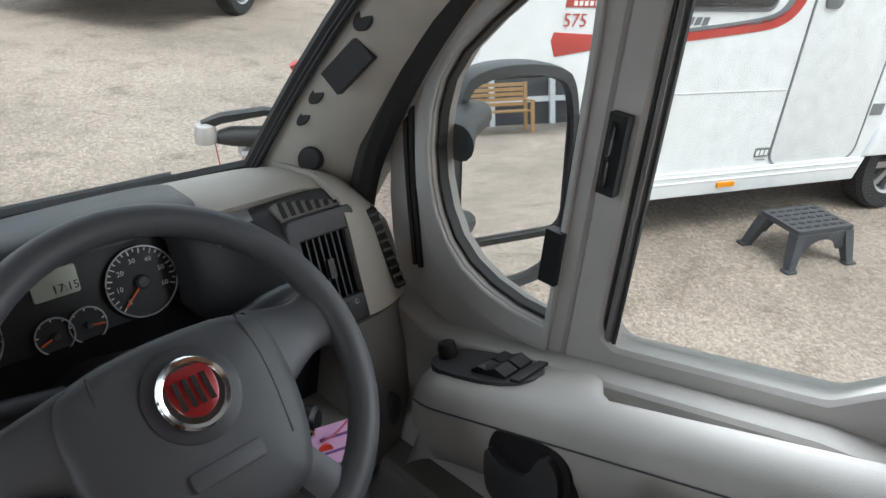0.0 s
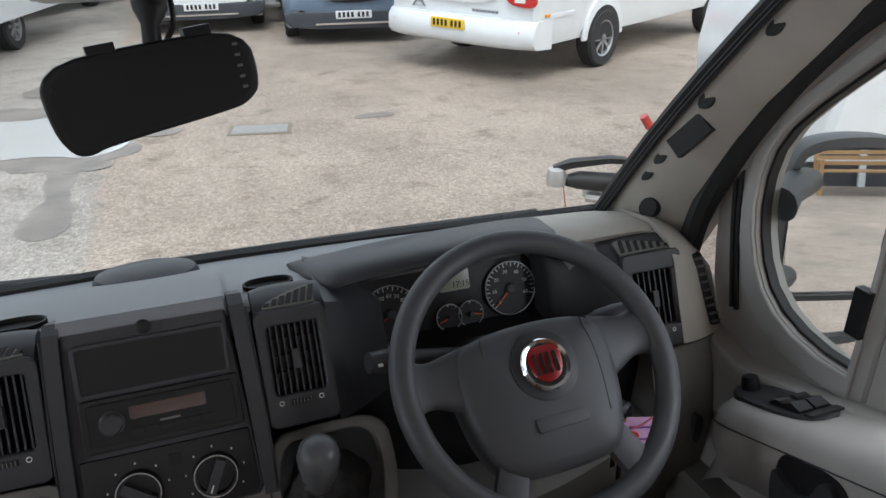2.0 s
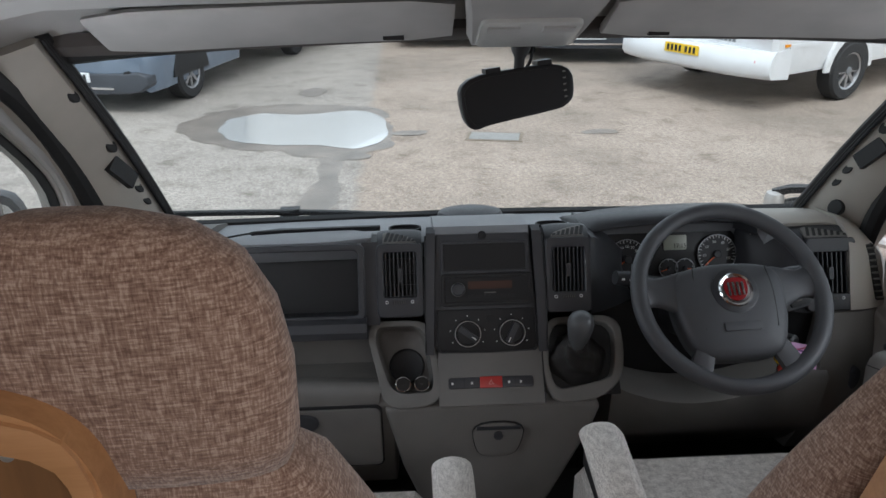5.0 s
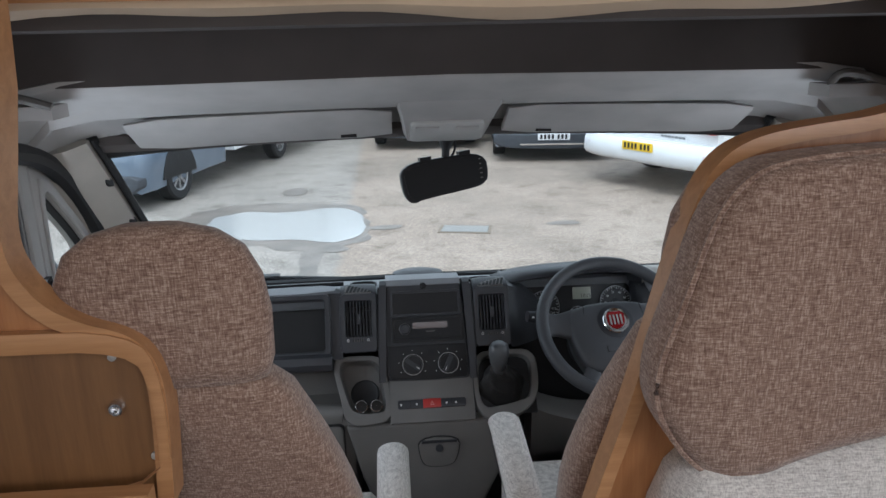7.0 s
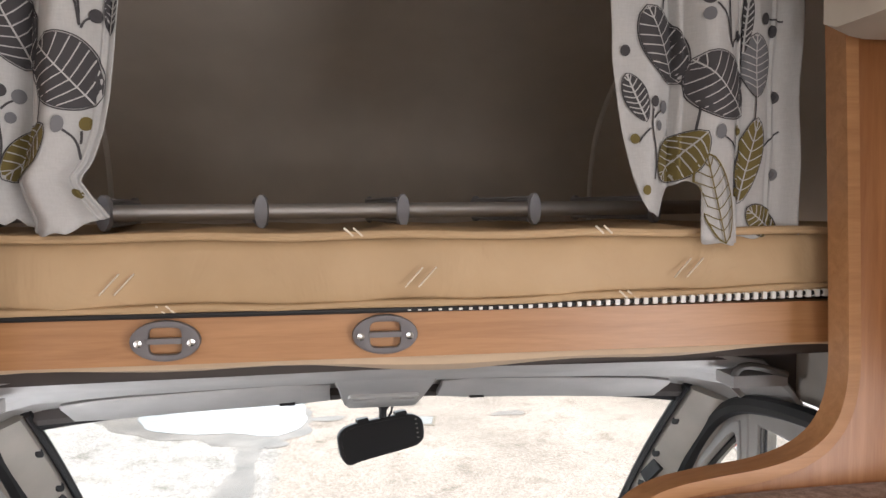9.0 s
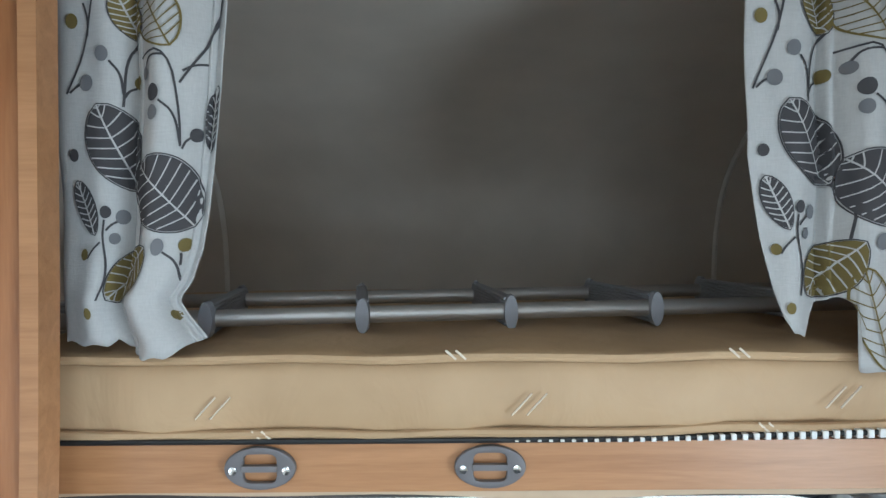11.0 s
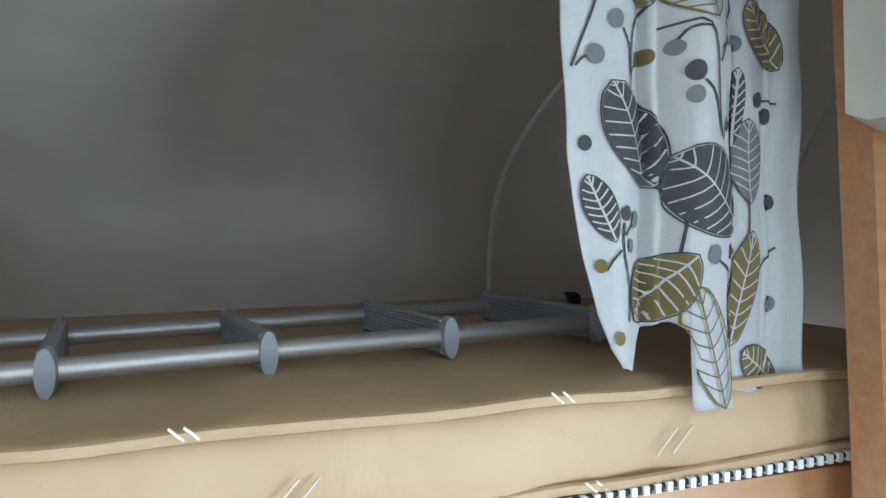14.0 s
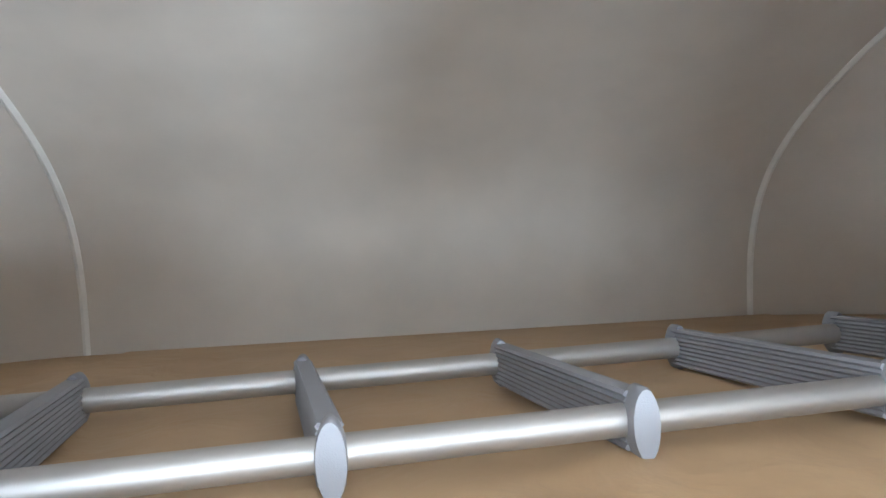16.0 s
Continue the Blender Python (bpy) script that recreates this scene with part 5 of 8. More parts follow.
for x in (-0.014, -0.005, 0.0035, 0.0125):
    b = B()
    box(b, x - 0.0022, x + 0.0022, 0.010, 0.036, 0.0343, 0.0362, 0.0006)
    part("badge_bar", b, CHROME, shield)
b = B()
prism(b, round_rect(-0.035, 0.035, -0.075, -0.058, 0.004), "z", 0.012, 0.0215, 0.001)
part("boss_mark", b, GREYWHEEL, boss)

# column shroud and stalks
col = thing("steering_column", "dark plastic steering column shroud with stalks and ignition", "steering column")
b = B()
rows = []
for t in [i / 5 for i in range(6)]:
    c = Vector((0.447, 0.05, 1.315)).lerp(Vector((0.447, 0.24, 1.19)), t)
    rows.append([c + Vector((0.075 * math.cos(a), 0.035 * math.sin(a) * 0.6, 0.06 * math.sin(a))) for a in [2 * math.pi * i / 20 for i in range(20)]])
loft(b, rows)
part("shroud", b, BLACK, col)
for s, p0, p1 in ((1, (0.515, 0.10, 1.330), (0.636, 0.075, 1.366)), (-1, (0.38, 0.10, 1.335), (0.248, 0.08, 1.364))):
    b = B()
    p0, p1 = Vector(p0), Vector(p1)
    pts = [p0.lerp(p1, t) for t in (0, 0.45, 0.58, 0.62, 0.85, 0.87, 1.0)]
    tube(b, pts, [0.010, 0.0125, 0.0135, 0.0165, 0.0165, 0.0155, 0.014], 14)
    st_ = part("stalk", b, DARK, col, "black control stalk")
    for i in range(3):
        b = B()
        c = p0.lerp(p1, 0.66 + 0.12 * i) + Vector((0, -0.0150, 0.005))
        box(b, c.x - 0.003, c.x + 0.003, c.y - 0.0012, c.y + 0.001, c.z - 0.0018, c.z + 0.0018, 0)
        part("mark", b, PALE, st_)
SBM = Matrix.Translation((0.638, 0.128, 1.285)) @ Matrix.Rotation(-math.atan(0.45), 4, "X") @ Matrix.Rotation(radians(-16), 4, "Y")
b = B()
prism(b, round_rect(-0.055, 0.05, -0.036, 0.034, 0.012), "y", -0.004, 0.05, 0.004, 3)
sw = part("switch_block", b, DARK, col, "dark switch block", SBM)
for i in range(4):
    b = B()
    x, z = -0.046 + 0.046 * (i % 2), -0.030 + 0.030 * (i // 2)
    prism(b, round_rect(x, x + 0.042, z, z + 0.026, 0.004), "y", -0.0075, 0.0, 0.002)
    part("switch", b, BLACK, sw)
    b = B()
    box(b, x + 0.014, x + 0.026, -0.0082, -0.007, z + 0.011, z + 0.0135, 0)
    part("mark", b, MID, sw)
# ignition with keys and tag
b = B()
lathe(b, [(0.017, 0), (0.017, 0.03), (0.012, 0.034)], Matrix.Translation((0.585, 0.03, 1.238)) @ Matrix.Rotation(radians(80), 4, "X") @ Matrix.Rotation(radians(30), 4, "Y"), 18)
part("ignition", b, BLACK, col)
keys = thing("keys", "bunch of keys with coloured caps and a pink paper tag", "keys", "", Matrix.Translation((-0.012, -0.025, -0.022)))
b = B()
tube(b, [(0.572 + 0.014 * math.cos(a), -0.005, 1.280 + 0.014 * math.sin(a)) for a in [2 * math.pi * i / 24 for i in range(24)]], 0.0014, 6, True)
part("ring", b, plain("brass", (0.55, 0.36, 0.14), 0.3, 1.0), keys)
for dx, dz, c, nm in ((-0.002, 0.0, (0.75, 0.48, 0.02), "yellow key cap"), (0.020, 0.002, (0.6, 0.05, 0.03), "red key cap"), (0.010, -0.026, (0.55, 0.04, 0.03), "red key fob")):
    b = B()
    lathe(b, [(0.004, -0.004), (0.0125, -0.004), (0.0125, 0.004), (0.004, 0.004)], Matrix.Translation((0.572 + dx, -0.007 - 0.004 * dx * 50, 1.255 + dz)) @ Matrix.Rotation(radians(85), 4, "X"), 18)
    part("key_cap", b, plain("cap_%d" % int(1000 * c[1]), c, 0.4), keys, nm)
    b = B()
    box(b, 0.572 + dx - 0.004, 0.572 + dx + 0.004, -0.008, -0.006, 1.255 + dz - 0.045, 1.255 + dz - 0.008, 0.0005)
    part("key_blade", b, CHROME, keys)
b = B()
prism(b, [(-0.034, 0.012), (-0.026, 0.022), (0.034, 0.022), (0.034, -0.022), (-0.026, -0.022), (-0.034, -0.012)], "y", -0.0006, 0.0006, 0)
tag = part("tag", b, plain("pink_card", (0.62, 0.36, 0.58), 0.8), keys, "pink handwritten paper tag", Matrix.Translation((0.609, -0.012, 1.262)) @ Matrix.Rotation(radians(15), 4, "Y") @ Matrix.Rotation(radians(-25), 4, "X"))
for z, w in ((0.008, 0.022), (-0.008, 0.016)):
    b = B()
    box(b, -w, w, -0.0012, -0.0004, z - 0.0015, z + 0.0015, 0)
    part("writing", b, plain("violet_ink", (0.16, 0.05, 0.2), 0.7), tag)
b = B()
tube(b, smooth_line([(0.59, -0.012, 1.274), (0.61, -0.02, 1.285), (0.64, -0.015, 1.305)], 2), 0.0015, 5)
part("string", b, plain("pink_string", (0.7, 0.2, 0.3), 0.8), keys)

# ---- floors and the living part's shell, closing the place ----
b = B()
box(b, -1.10, 1.17, -4.6, 0.70, 0.60, 0.66, 0)
setting("floor", b, plastic("dark_floor", (0.03, 0.028, 0.027), 0.7, 300), "dark vehicle floor", "floor")
WALLPAPER = plain("cream_wall_board", (0.62, 0.57, 0.50), 0.7)
for s, n in ((-1, "wall_left"), (1, "wall_right")):
    x0 = XC + s * 1.10
    b = B()
    o = [(-4.6, 0.6), (-0.86, 0.6), (-0.86, 2.86), (-4.6, 2.86)]
    i = [(-2.9, 1.55), (-1.75, 1.55), (-1.75, 2.15), (-2.9, 2.15)]
    ring(b, o, i, "x", x0, x0 + s * 0.035, 0)
    w = setting(n, b, WALLPAPER, "unseen cream living area wall with an assumed window", "wall")
    b = B()
    ring(b, [(-2.95, 1.5), (-1.7, 1.5), (-1.7, 2.2), (-2.95, 2.2)], i, "x", x0 - s * 0.012, x0 - s * 0.002, 0.003)
    part("window_frame", b, WOOD, w)
b = B()
ring(b, [(-1.10, 0.6), (1.17, 0.6), (1.17, 2.86), (-1.10, 2.86)], [(-0.75, 1.65), (0.45, 1.65), (0.45, 2.35), (-0.75, 2.35)], "y", -4.635, -4.6, 0)
setting("wall_rear", b, WALLPAPER, "unseen cream rear wall with an opening added for fill light", "wall")
b = B()
o = [(-1.10, -4.6), (1.17, -4.6), (1.17, -0.70), (-1.10, -0.70)]
i = [(-0.35, -2.9), (0.45, -2.9), (0.45, -2.1), (-0.35, -2.1)]
ring(b, o, i, "z", 2.82, 2.86, 0)
setting("ceiling_living", b, WALLPAPER, "unseen cream roof with an opening added for fill light", "ceiling")
# unseen fill lamps added in these openings, tuned to light the bed recess
for nm, loc, rot, sx, sy, e in (("roof_opening_fill", (0.05, -2.5, 2.84), (0, 0, 0), 0.8, 0.8, 2.8),
                                ("window_fill", (-0.15, -4.59, 2.0), (90, 0, 0), 1.2, 0.7, 3.2),
                                ("window_fill", (XC - 1.09, -2.32, 1.85), (0, -90, 0), 0.6, 1.1, 0.5),
                                ("window_fill", (XC + 1.09, -2.32, 1.85), (0, 90, 0), 0.6, 1.1, 7.0)):
    ld = bpy.data.lights.new(nm, "AREA")
    ld.shape, ld.size, ld.size_y, ld.energy, ld.color = "RECTANGLE", sx, sy, e, (1.0, 0.965, 0.92)
    lo = new(nm, ld)
    lo.matrix_basis = pose(*loc, *rot)

# fill lamps added in the door openings to brighten the dash beyond the sky
for sg, e in ((-1, 1.0), (1, 0.8)):
    ld = bpy.data.lights.new("door_fill", "AREA")
    ld.shape, ld.size, ld.size_y, ld.energy, ld.color = "RECTANGLE", 0.36, 0.26, e, (0.95, 0.98, 1.0)
    new("door_fill", ld).matrix_basis = pose(XC + sg * 0.875, -0.36, 1.60, 0, 90 * sg, 0)

# ---- overcab bed recess: curved lining ----
LP = [(0.58, 2.18), (0.58, 2.30), (0.565, 2.42), (0.515, 2.54), (0.41, 2.64), (0.27, 2.715), (0.08, 2.79), (-0.13, 2.83), (-0.40, 2.85), (-0.80, 2.855)]
LPS = [(p.y, p.z) for p in smooth_line([(0, y, z) for y, z in LP], 2)]
b = B()
grid(b, [[(x, y, z) for y, z in LPS] for x in (-0.70, 0.0, 0.745)])
thick(b, 0.01)
setting("ceiling_overcab", b, LUTON, "curved pale lining of the overcab bed recess", "ceiling")
for s, xa, xb in ((-1, -0.70, -1.10), (1, 0.745, 1.17)):
    b = B()
    rows = []
    for t in [i / 8 for i in range(9)]:
        k = 1 - math.cos(t * math.pi / 2)
        sh = 1 - 0.55 * k
        rows.append([(lerp(xa, xb, math.sin(t * math.pi / 2)), lerp(y, y * sh - 0.35 * k, 1) if y > -0.3 else y, z - 0.02 * k) for y, z in LPS])
    grid(b, rows)
    thick(b, 0.01)
    setting("wall_overcab_%d" % (1 if s < 0 else 2), b, LUTON, "curved pale corner of the bed recess", "wall")
    b = B()
    prism(b, [(-0.86, 2.12), (0.15, 2.12), (0.10, 2.6), (-0.2, 2.83), (-0.86, 2.83)], "x", xb, xb + s * 0.03, 0)
    setting("wall_bunk_%d" % (1 if s < 0 else 2), b, LUTON, "side wall of the bed recess", "wall")
    b = B()
    tube(b, [(xa, y - 0.004, z - 0.004) for y, z in LPS], 0.010, 8)
    setting("trim_arc_%d" % (1 if s < 0 else 2), b, plain("pale_seam", (0.80, 0.78, 0.74), 0.5), "pale arched joint strip in the lining", "trim")

# bed base and board
base = thing("bed_base", "beech-veneered overcab bed base board with two strap plates", "bed base")
b = B()
box(b, -0.98, 1.05, -0.70, 0.60, 2.145, 2.166, 0)
part("deck", b, FELT, base)
b = B()
box(b, -0.56, 0.69, -0.722, -0.70, 2.108, 2.168, 0.004)
part("front_board", b, WOODX, base, "golden beech front board")
b = B()
rows = []
for i in range(25):
    x = lerp(-0.56, 0.69, i / 24)
    w = 0.004 * math.sin(i * 0.9) + 0.006 * math.sin(i * 0.35)
    rows.append([(x, -0.712, 2.112), (x, -0.710, 2.098 + w * 0.5), (x, -0.68, 2.088 + w), (x, -0.60, 2.095 + w * 0.3), (x, -0.60, 2.11)])
loft(b, rows)
part("fabric_edge", b, plain("cream_lining_edge", (0.55, 0.42, 0.29), 0.8), base, "ragged cream fabric edge")
b = B()
box(b, -0.83, 0.90, -0.66, -0.25, 2.078, 2.10, 0)
part("underside", b, FELT, base, "dark felt underside")


def strap_plate(x):
    p = thing("strap_plate", "oval grey plastic safety-net strap plate screwed to the board", "plate", "strap plates")
    b = B()
    o = [(x + 0.043 * math.cos(a), 2.140 + 0.026 * math.sin(a)) for a in [2 * math.pi * i / 32 for i in range(32)]]
    n = [(x + 0.020 * math.copysign(abs(math.cos(a)) ** 0.4, math.cos(a)), 2.140 + 0.017 * math.copysign(abs(math.sin(a)) ** 0.4, math.sin(a))) for a in [2 * math.pi * i / 32 for i in range(32)]]
    ring(b, o, n, "y", -0.733, -0.722, 0.003, 2)
    part("plate", b, plastic("strap_grey", (0.15, 0.14, 0.145), 0.45), p)
    b = B()
    box(b, x - 0.021, x + 0.021, -0.736, -0.727, 2.137, 2.144, 0.002)
    part("bar", b, plastic("strap_bar", (0.17, 0.16, 0.165), 0.4), p)
    for dx in (-0.032, 0.032):
        b = B()
        lathe(b, [(0.005, 0), (0.005, 0.002), (0.002, 0.0025)], Matrix.Translation((x + dx, -0.733, 2.138)) @ Matrix.Rotation(radians(90), 4, "X"), 12)
        part("screw", b, CHROME, p)


strap_plate(-0.276)
strap_plate(0.0)

# mattress with piping, ticks and the black-white tape below it
mattress = thing("mattress", "beige cloth mattress with piped edges lying on the bed base", "mattress")
b = B()
rows = []
for i in range(27):
    x = lerp(-0.62, 0.78, i / 26)
    wv = 0.004 * math.sin(i * 1.1) + 0.003 * math.sin(i * 2.7)
    lift = 0.012 * max(0, (x - 0.1) / 0.6)
    rows.append([(x, -0.713 + wv, 2.174 + lift), (x, -0.722 + wv, 2.195 + lift), (x, -0.722 + wv * 0.5, 2.25), (x, -0.712, 2.268), (x, -0.69, 2.275 + wv), (x, -0.45, 2.274 + wv), (x, -0.2, 2.272 - wv), (x, 0.2, 2.266 + wv), (x, 0.57, 2.255), (x, 0.58, 2.18)])
loft(b, rows)
part("cover", b, MATTRESS, mattress, "", sharp=60)
b = B()
box(b, -0.99, 1.06, -0.68, 0.60, 2.17, 2.252, 0.012, 3)
part("side_wing", b, MATTRESS, mattress)
for dz, lf in ((2.270, 0), (2.178, 0.012)):
    b = B()
    pts = []
    for i in range(40):
        x = lerp(-0.60, 0.76, i / 39)
        pts.append((x, -0.722 + 0.002 * math.sin(i * 1.3), dz + 0.0015 * math.sin(i * 0.8) + lf * max(0, (x - 0.1) / 0.6)))
    tube(b, pts, 0.006, 8)
    part("piping", b, MATTRESS, mattress, "raised piped edge")
TICK = plain("cream_thread", (0.74, 0.66, 0.54), 0.8)
for x, z in ((-0.333, 2.212), (0.048, 2.214), (0.425, 2.220)):
    for dx in (-0.009, 0.009):
        b = B()
        tube(b, [(x + dx - 0.012, -0.7265, z - 0.013), (x + dx + 0.012, -0.7265, z + 0.013)], 0.0018, 6, flat=0.6)
        part("stitch", b, TICK, mattress, "slanted cream stitch mark")
for x, z in ((-0.275, 2.178), (-0.04, 2.274), (0.30, 2.274), (0.335, 2.184)):
    for dx in (-0.006, 0.006):
        b = B()
        tube(b, [(x + dx - 0.006, -0.727, z + 0.006), (x + dx + 0.006, -0.727, z - 0.005)], 0.0015, 6)
        part("stitch", b, TICK, mattress, "slanted cream stitch mark")
tape = thing("webbing_tape", "black and white woven tape tucked under the mattress edge", "tape")
b = B()
pts = [(lerp(-0.55, 0.66, i / 30), -0.728, 2.1715 + 0.010 * max(0, (lerp(-0.55, 0.66, i / 30) - 0.15) / 0.5)) for i in range(31)]
tube(b, pts, 0.0026, 8, flat=1.3)
part("band", b, RUBBER, tape)
for i in range(46):
    x = 0.03 + 0.0136 * i
    k = min(1.0, max(0.0, (x - 0.03) / 0.40))
    b = B()
    z = 2.1715 + 0.010 * max(0, (x - 0.15) / 0.5)
    h = 0.0006 + 0.0044 * k
    box(b, x, x + 0.0040 + 0.0026 * k, -0.7335, -0.726, z - h, z + h, 0)
    part("white_check", b, PALE, tape)

# ladder lying on the mattress
ladder = thing("bunk_ladder", "aluminium bunk ladder with grey ribbed rungs lying on the mattress", "ladder")


def rail_pt(x, back):
    # the ladder lies slightly askew
    return Vector((x - (0.036 if back else 0), (-0.463 if not back else -0.165) + 0.125 * (x - 0.25), 2.302 + 0.004 * (x - 0.2)))


for back in (False, True):
    b = B()
    tube(b, [rail_pt(x, back) for x in (-0.70, -0.2, 0.3, 0.66)], 0.0125, 16)
    rl = part("rail", b, ALU, ladder, "round brushed aluminium rail")
    b = B()
    p1 = rail_pt(0.66, back)
    lathe(b, [(0.0135, 0), (0.017, 0.004), (0.017, 0.022), (0.012, 0.03)], Matrix.Translation(p1) @ Matrix.Rotation(radians(90), 4, "Y"), 18)
    part("end_cap", b, RUBBER, rl, "black rubber foot")
for x in (-0.62, -0.395, -0.175, 0.045, 0.271, 0.50):
    a, c = rail_pt(x, False), rail_pt(x, True)
    d = (c - a).normalized()
    b = B()
    n = 9
    # flat ribbed tread
    rows = []
    for t in (0, 1):
        p = (a - d * 0.006).lerp(c + d * 0.004, t)
        lean = Vector((0.0, 0, 1))
        rr = []
        for k in range(2 * n + 1):
            h = lerp(-0.022, 0.022, k / (2 * n))
            rr.append(p + lean * h + Vector((-0.0075 - (0.0022 if k % 2 else 0), 0, 0)))
        for k in range(2 * n, -1, -1):
            h = lerp(-0.022, 0.022, k / (2 * n))
            rr.append(p + lean * h + Vector((0.0075 + (0.0022 if k % 2 else 0), 0, 0)))
        rows.append(rr)
    loft(b, rows)
    tread = part("rung", b, ALUGREY, ladder, "ribbed grey plastic rung", sharp=20)
    for p in (a - d * 0.012, c + d * 0.008):
        b = B()
        m = Matrix.Translation(p) @ Matrix.Rotation(radians(90), 4, "X")
        loft(b, [[m @ Vector((0.0105 * f * math.cos(q), 0.027 * f * math.sin(q), h)) for q in [2 * math.pi * i / 24 for i in range(24)]] for f, h in ((0.94, -0.012), (1, -0.009), (1, 0.009), (0.94, 0.012), (0.3, 0.0125))])
        part("rung_collar", b, ALUGREY, tread, "oval end collar")

# ---- wooden surround panels ----
PR = [(0.08, 0.70), (0.13, 1.25), (0.178, 1.451), (0.212, 1.56), (0.238, 1.66), (0.266, 1.78), (0.288, 1.86), (0.310, 1.905), (0.35, 1.93), (0.42, 1.942), (0.50, 1.950), (0.56, 1.968), (0.60, 2.0), (0.62, 2.05), (0.622, 2.12), (0.592, 2.82), (1.13, 2.82), (1.13, 0.70)]
pr = thing("wooden_partition", "golden beech partition with a curved cut-out beside the driver's seat", "partition")
b = B()
prism(b, PR, "y", -0.80, -0.775, 0.0025)
part("panel", b, WOOD, pr)


def edging(parent, line, y0, y1, t=0.006):
    b = B()
    ln = [Vector((p[0], 0, p[1])) for p in line]
    ln = smooth_line(ln, 2)
    rows = []
    for i, p in enumerate(ln):
        d = (ln[min(i + 1, len(ln) - 1)] - ln[max(i - 1, 0)]).normalized()
        n = Vector((-d.z, 0, d.x))
        rows.append([p + n * t + Vector((0, y0, 0)), p + n * t + Vector((0, y1, 0)), p - n * t + Vector((0, y1, 0)), p - n * t + Vector((0, y0, 0))])
    loft(b, rows)
    part("edging", b, WOODX, parent, "pale beech edge strip", sharp=50)


edging(pr, PR[1:16], -0.808, -0.767, 0.009)
PL = [(-0.388, 0.70), (-0.388, 1.50), (-0.378, 1.65), (-0.386, 1.700), (-0.410, 1.726), (-0.458, 1.740), (-0.502, 1.765), (-0.532, 1.815), (-0.536, 1.86), (-0.522, 1.93), (-0.498, 2.07), (-0.490, 2.82), (-1.07, 2.82), (-1.07, 0.70)]
pl = thing("wooden_partition", "golden beech partition with a recessed panel behind the passenger seat", "partition")
b = B()
prism(b, PL, "y", -0.815, -0.79, 0.0025)
part("panel", b, WOOD, pl)
edging(pl, PL[1:12], -0.826, -0.782, 0.010)
b = B()
ring(b, smooth_poly([(-0.377, 1.50), (-0.369, 1.68), (-0.398, 1.738), (-0.56, 1.742), (-1.0, 1.742), (-1.0, 1.50)], 2), smooth_poly([(-0.392, 1.49), (-0.382, 1.66), (-0.404, 1.714), (-0.56, 1.716), (-0.98, 1.716), (-0.98, 1.49)], 2), "y", -0.830, -0.815, 0.003, 2)
part("raised_frame", b, WOODX, pl, "raised beech frame")
b = B()
prism(b, [(-0.389, 1.50), (-0.384, 1.69), (-0.40, 1.72), (-1.0, 1.722), (-1.0, 1.50)], "y", -0.820, -0.8155, 0)
inset = part("inset_panel", b, wood_mat("dark_inset", (0.125, 0.058, 0.022), (0.19, 0.092, 0.036)), pl, "darker recessed panel")
b = B()
lathe(b, [(0.010, 0), (0.010, 0.005), (0.008, 0.010), (0.005, 0.010), (0.004, 0.003)], Matrix.Translation((-0.430, -0.820, 1.638)) @ Matrix.Rotation(radians(90), 4, "X"), 20)
part("catch", b, CHROME, inset, "round chrome push catch")
for xs_, z in ((-0.427, 1.704), (-0.394, 1.569)):
    b = B()
    lathe(b, [(0.005, 0), (0.005, 0.004), (0.002, 0.005)], Matrix.Translation((xs_, -0.820, z)) @ Matrix.Rotation(radians(90), 4, "X"), 12)
    part("screw", b, ALU, inset)
# kitchen unit in front of it: worktop lip and dark hob lid
unit = thing("kitchen_unit", "low beech kitchen unit with aluminium trim and a dark glass lid", "kitchen unit")
b = B()
box(b, -1.06, -0.40, -1.40, -0.85, 0.66, 1.50, 0.004)
part("carcass", b, WOOD, unit)
b = B()
box(b, -1.06, -0.392, -0.87, -0.846, 1.50, 1.545, 0.004)
part("back_ledge", b, WOODX, unit, "beech ledge")
b = B()
box(b, -0.42, -0.394, -1.40, -0.872, 1.50, 1.532, 0.004)
part("side_trim", b, ALU, unit, "aluminium edge trim")
b = B()
box(b, -1.04, -0.425, -1.38, -0.89, 1.501, 1.518, 0.004)
part("lid", b, DARKGLASS, unit, "dark brown glass lid")

# overhead locker corner above the curtain
locker = thing("overhead_locker", "cream moulded overhead locker corner above the partition", "locker")
b = B()
loft(b, [[(0.565 + 0.012 * k, y, z) for y, z in ((-1.5, 2.535), (-0.83, 2.53), (-0.805, 2.54), (-0.802, 2.82), (-1.5, 2.82))] if k == 0 else [(x, y, z) for y, z in ((-1.5, 2.51), (-0.835, 2.515), (-0.808, 2.525), (-0.802, 2.82), (-1.5, 2.82))] for k, x in ((0, 0.565), (1, 0.60), (2, 1.13))])
part("body", b, WALLPAPER, locker)
b = B()
box(b, 0.556, 0.566, -1.46, -0.86, 2.56, 2.80, 0.004)
part("front", b, WALLPAPER, locker, "cream locker front")
locker2 = thing("overhead_locker", "cream moulded overhead locker corner above the kitchen", "locker")
b = B()
box(b, -1.06, -0.545, -1.5, -0.83, 2.57, 2.82, 0.01, 3)
part("body", b, WALLPAPER, locker2)
b = B()
box(b, -0.544, -0.532, -1.46, -0.87, 2.59, 2.80, 0.004)
part("front", b, WALLPAPER, locker2, "cream locker front")
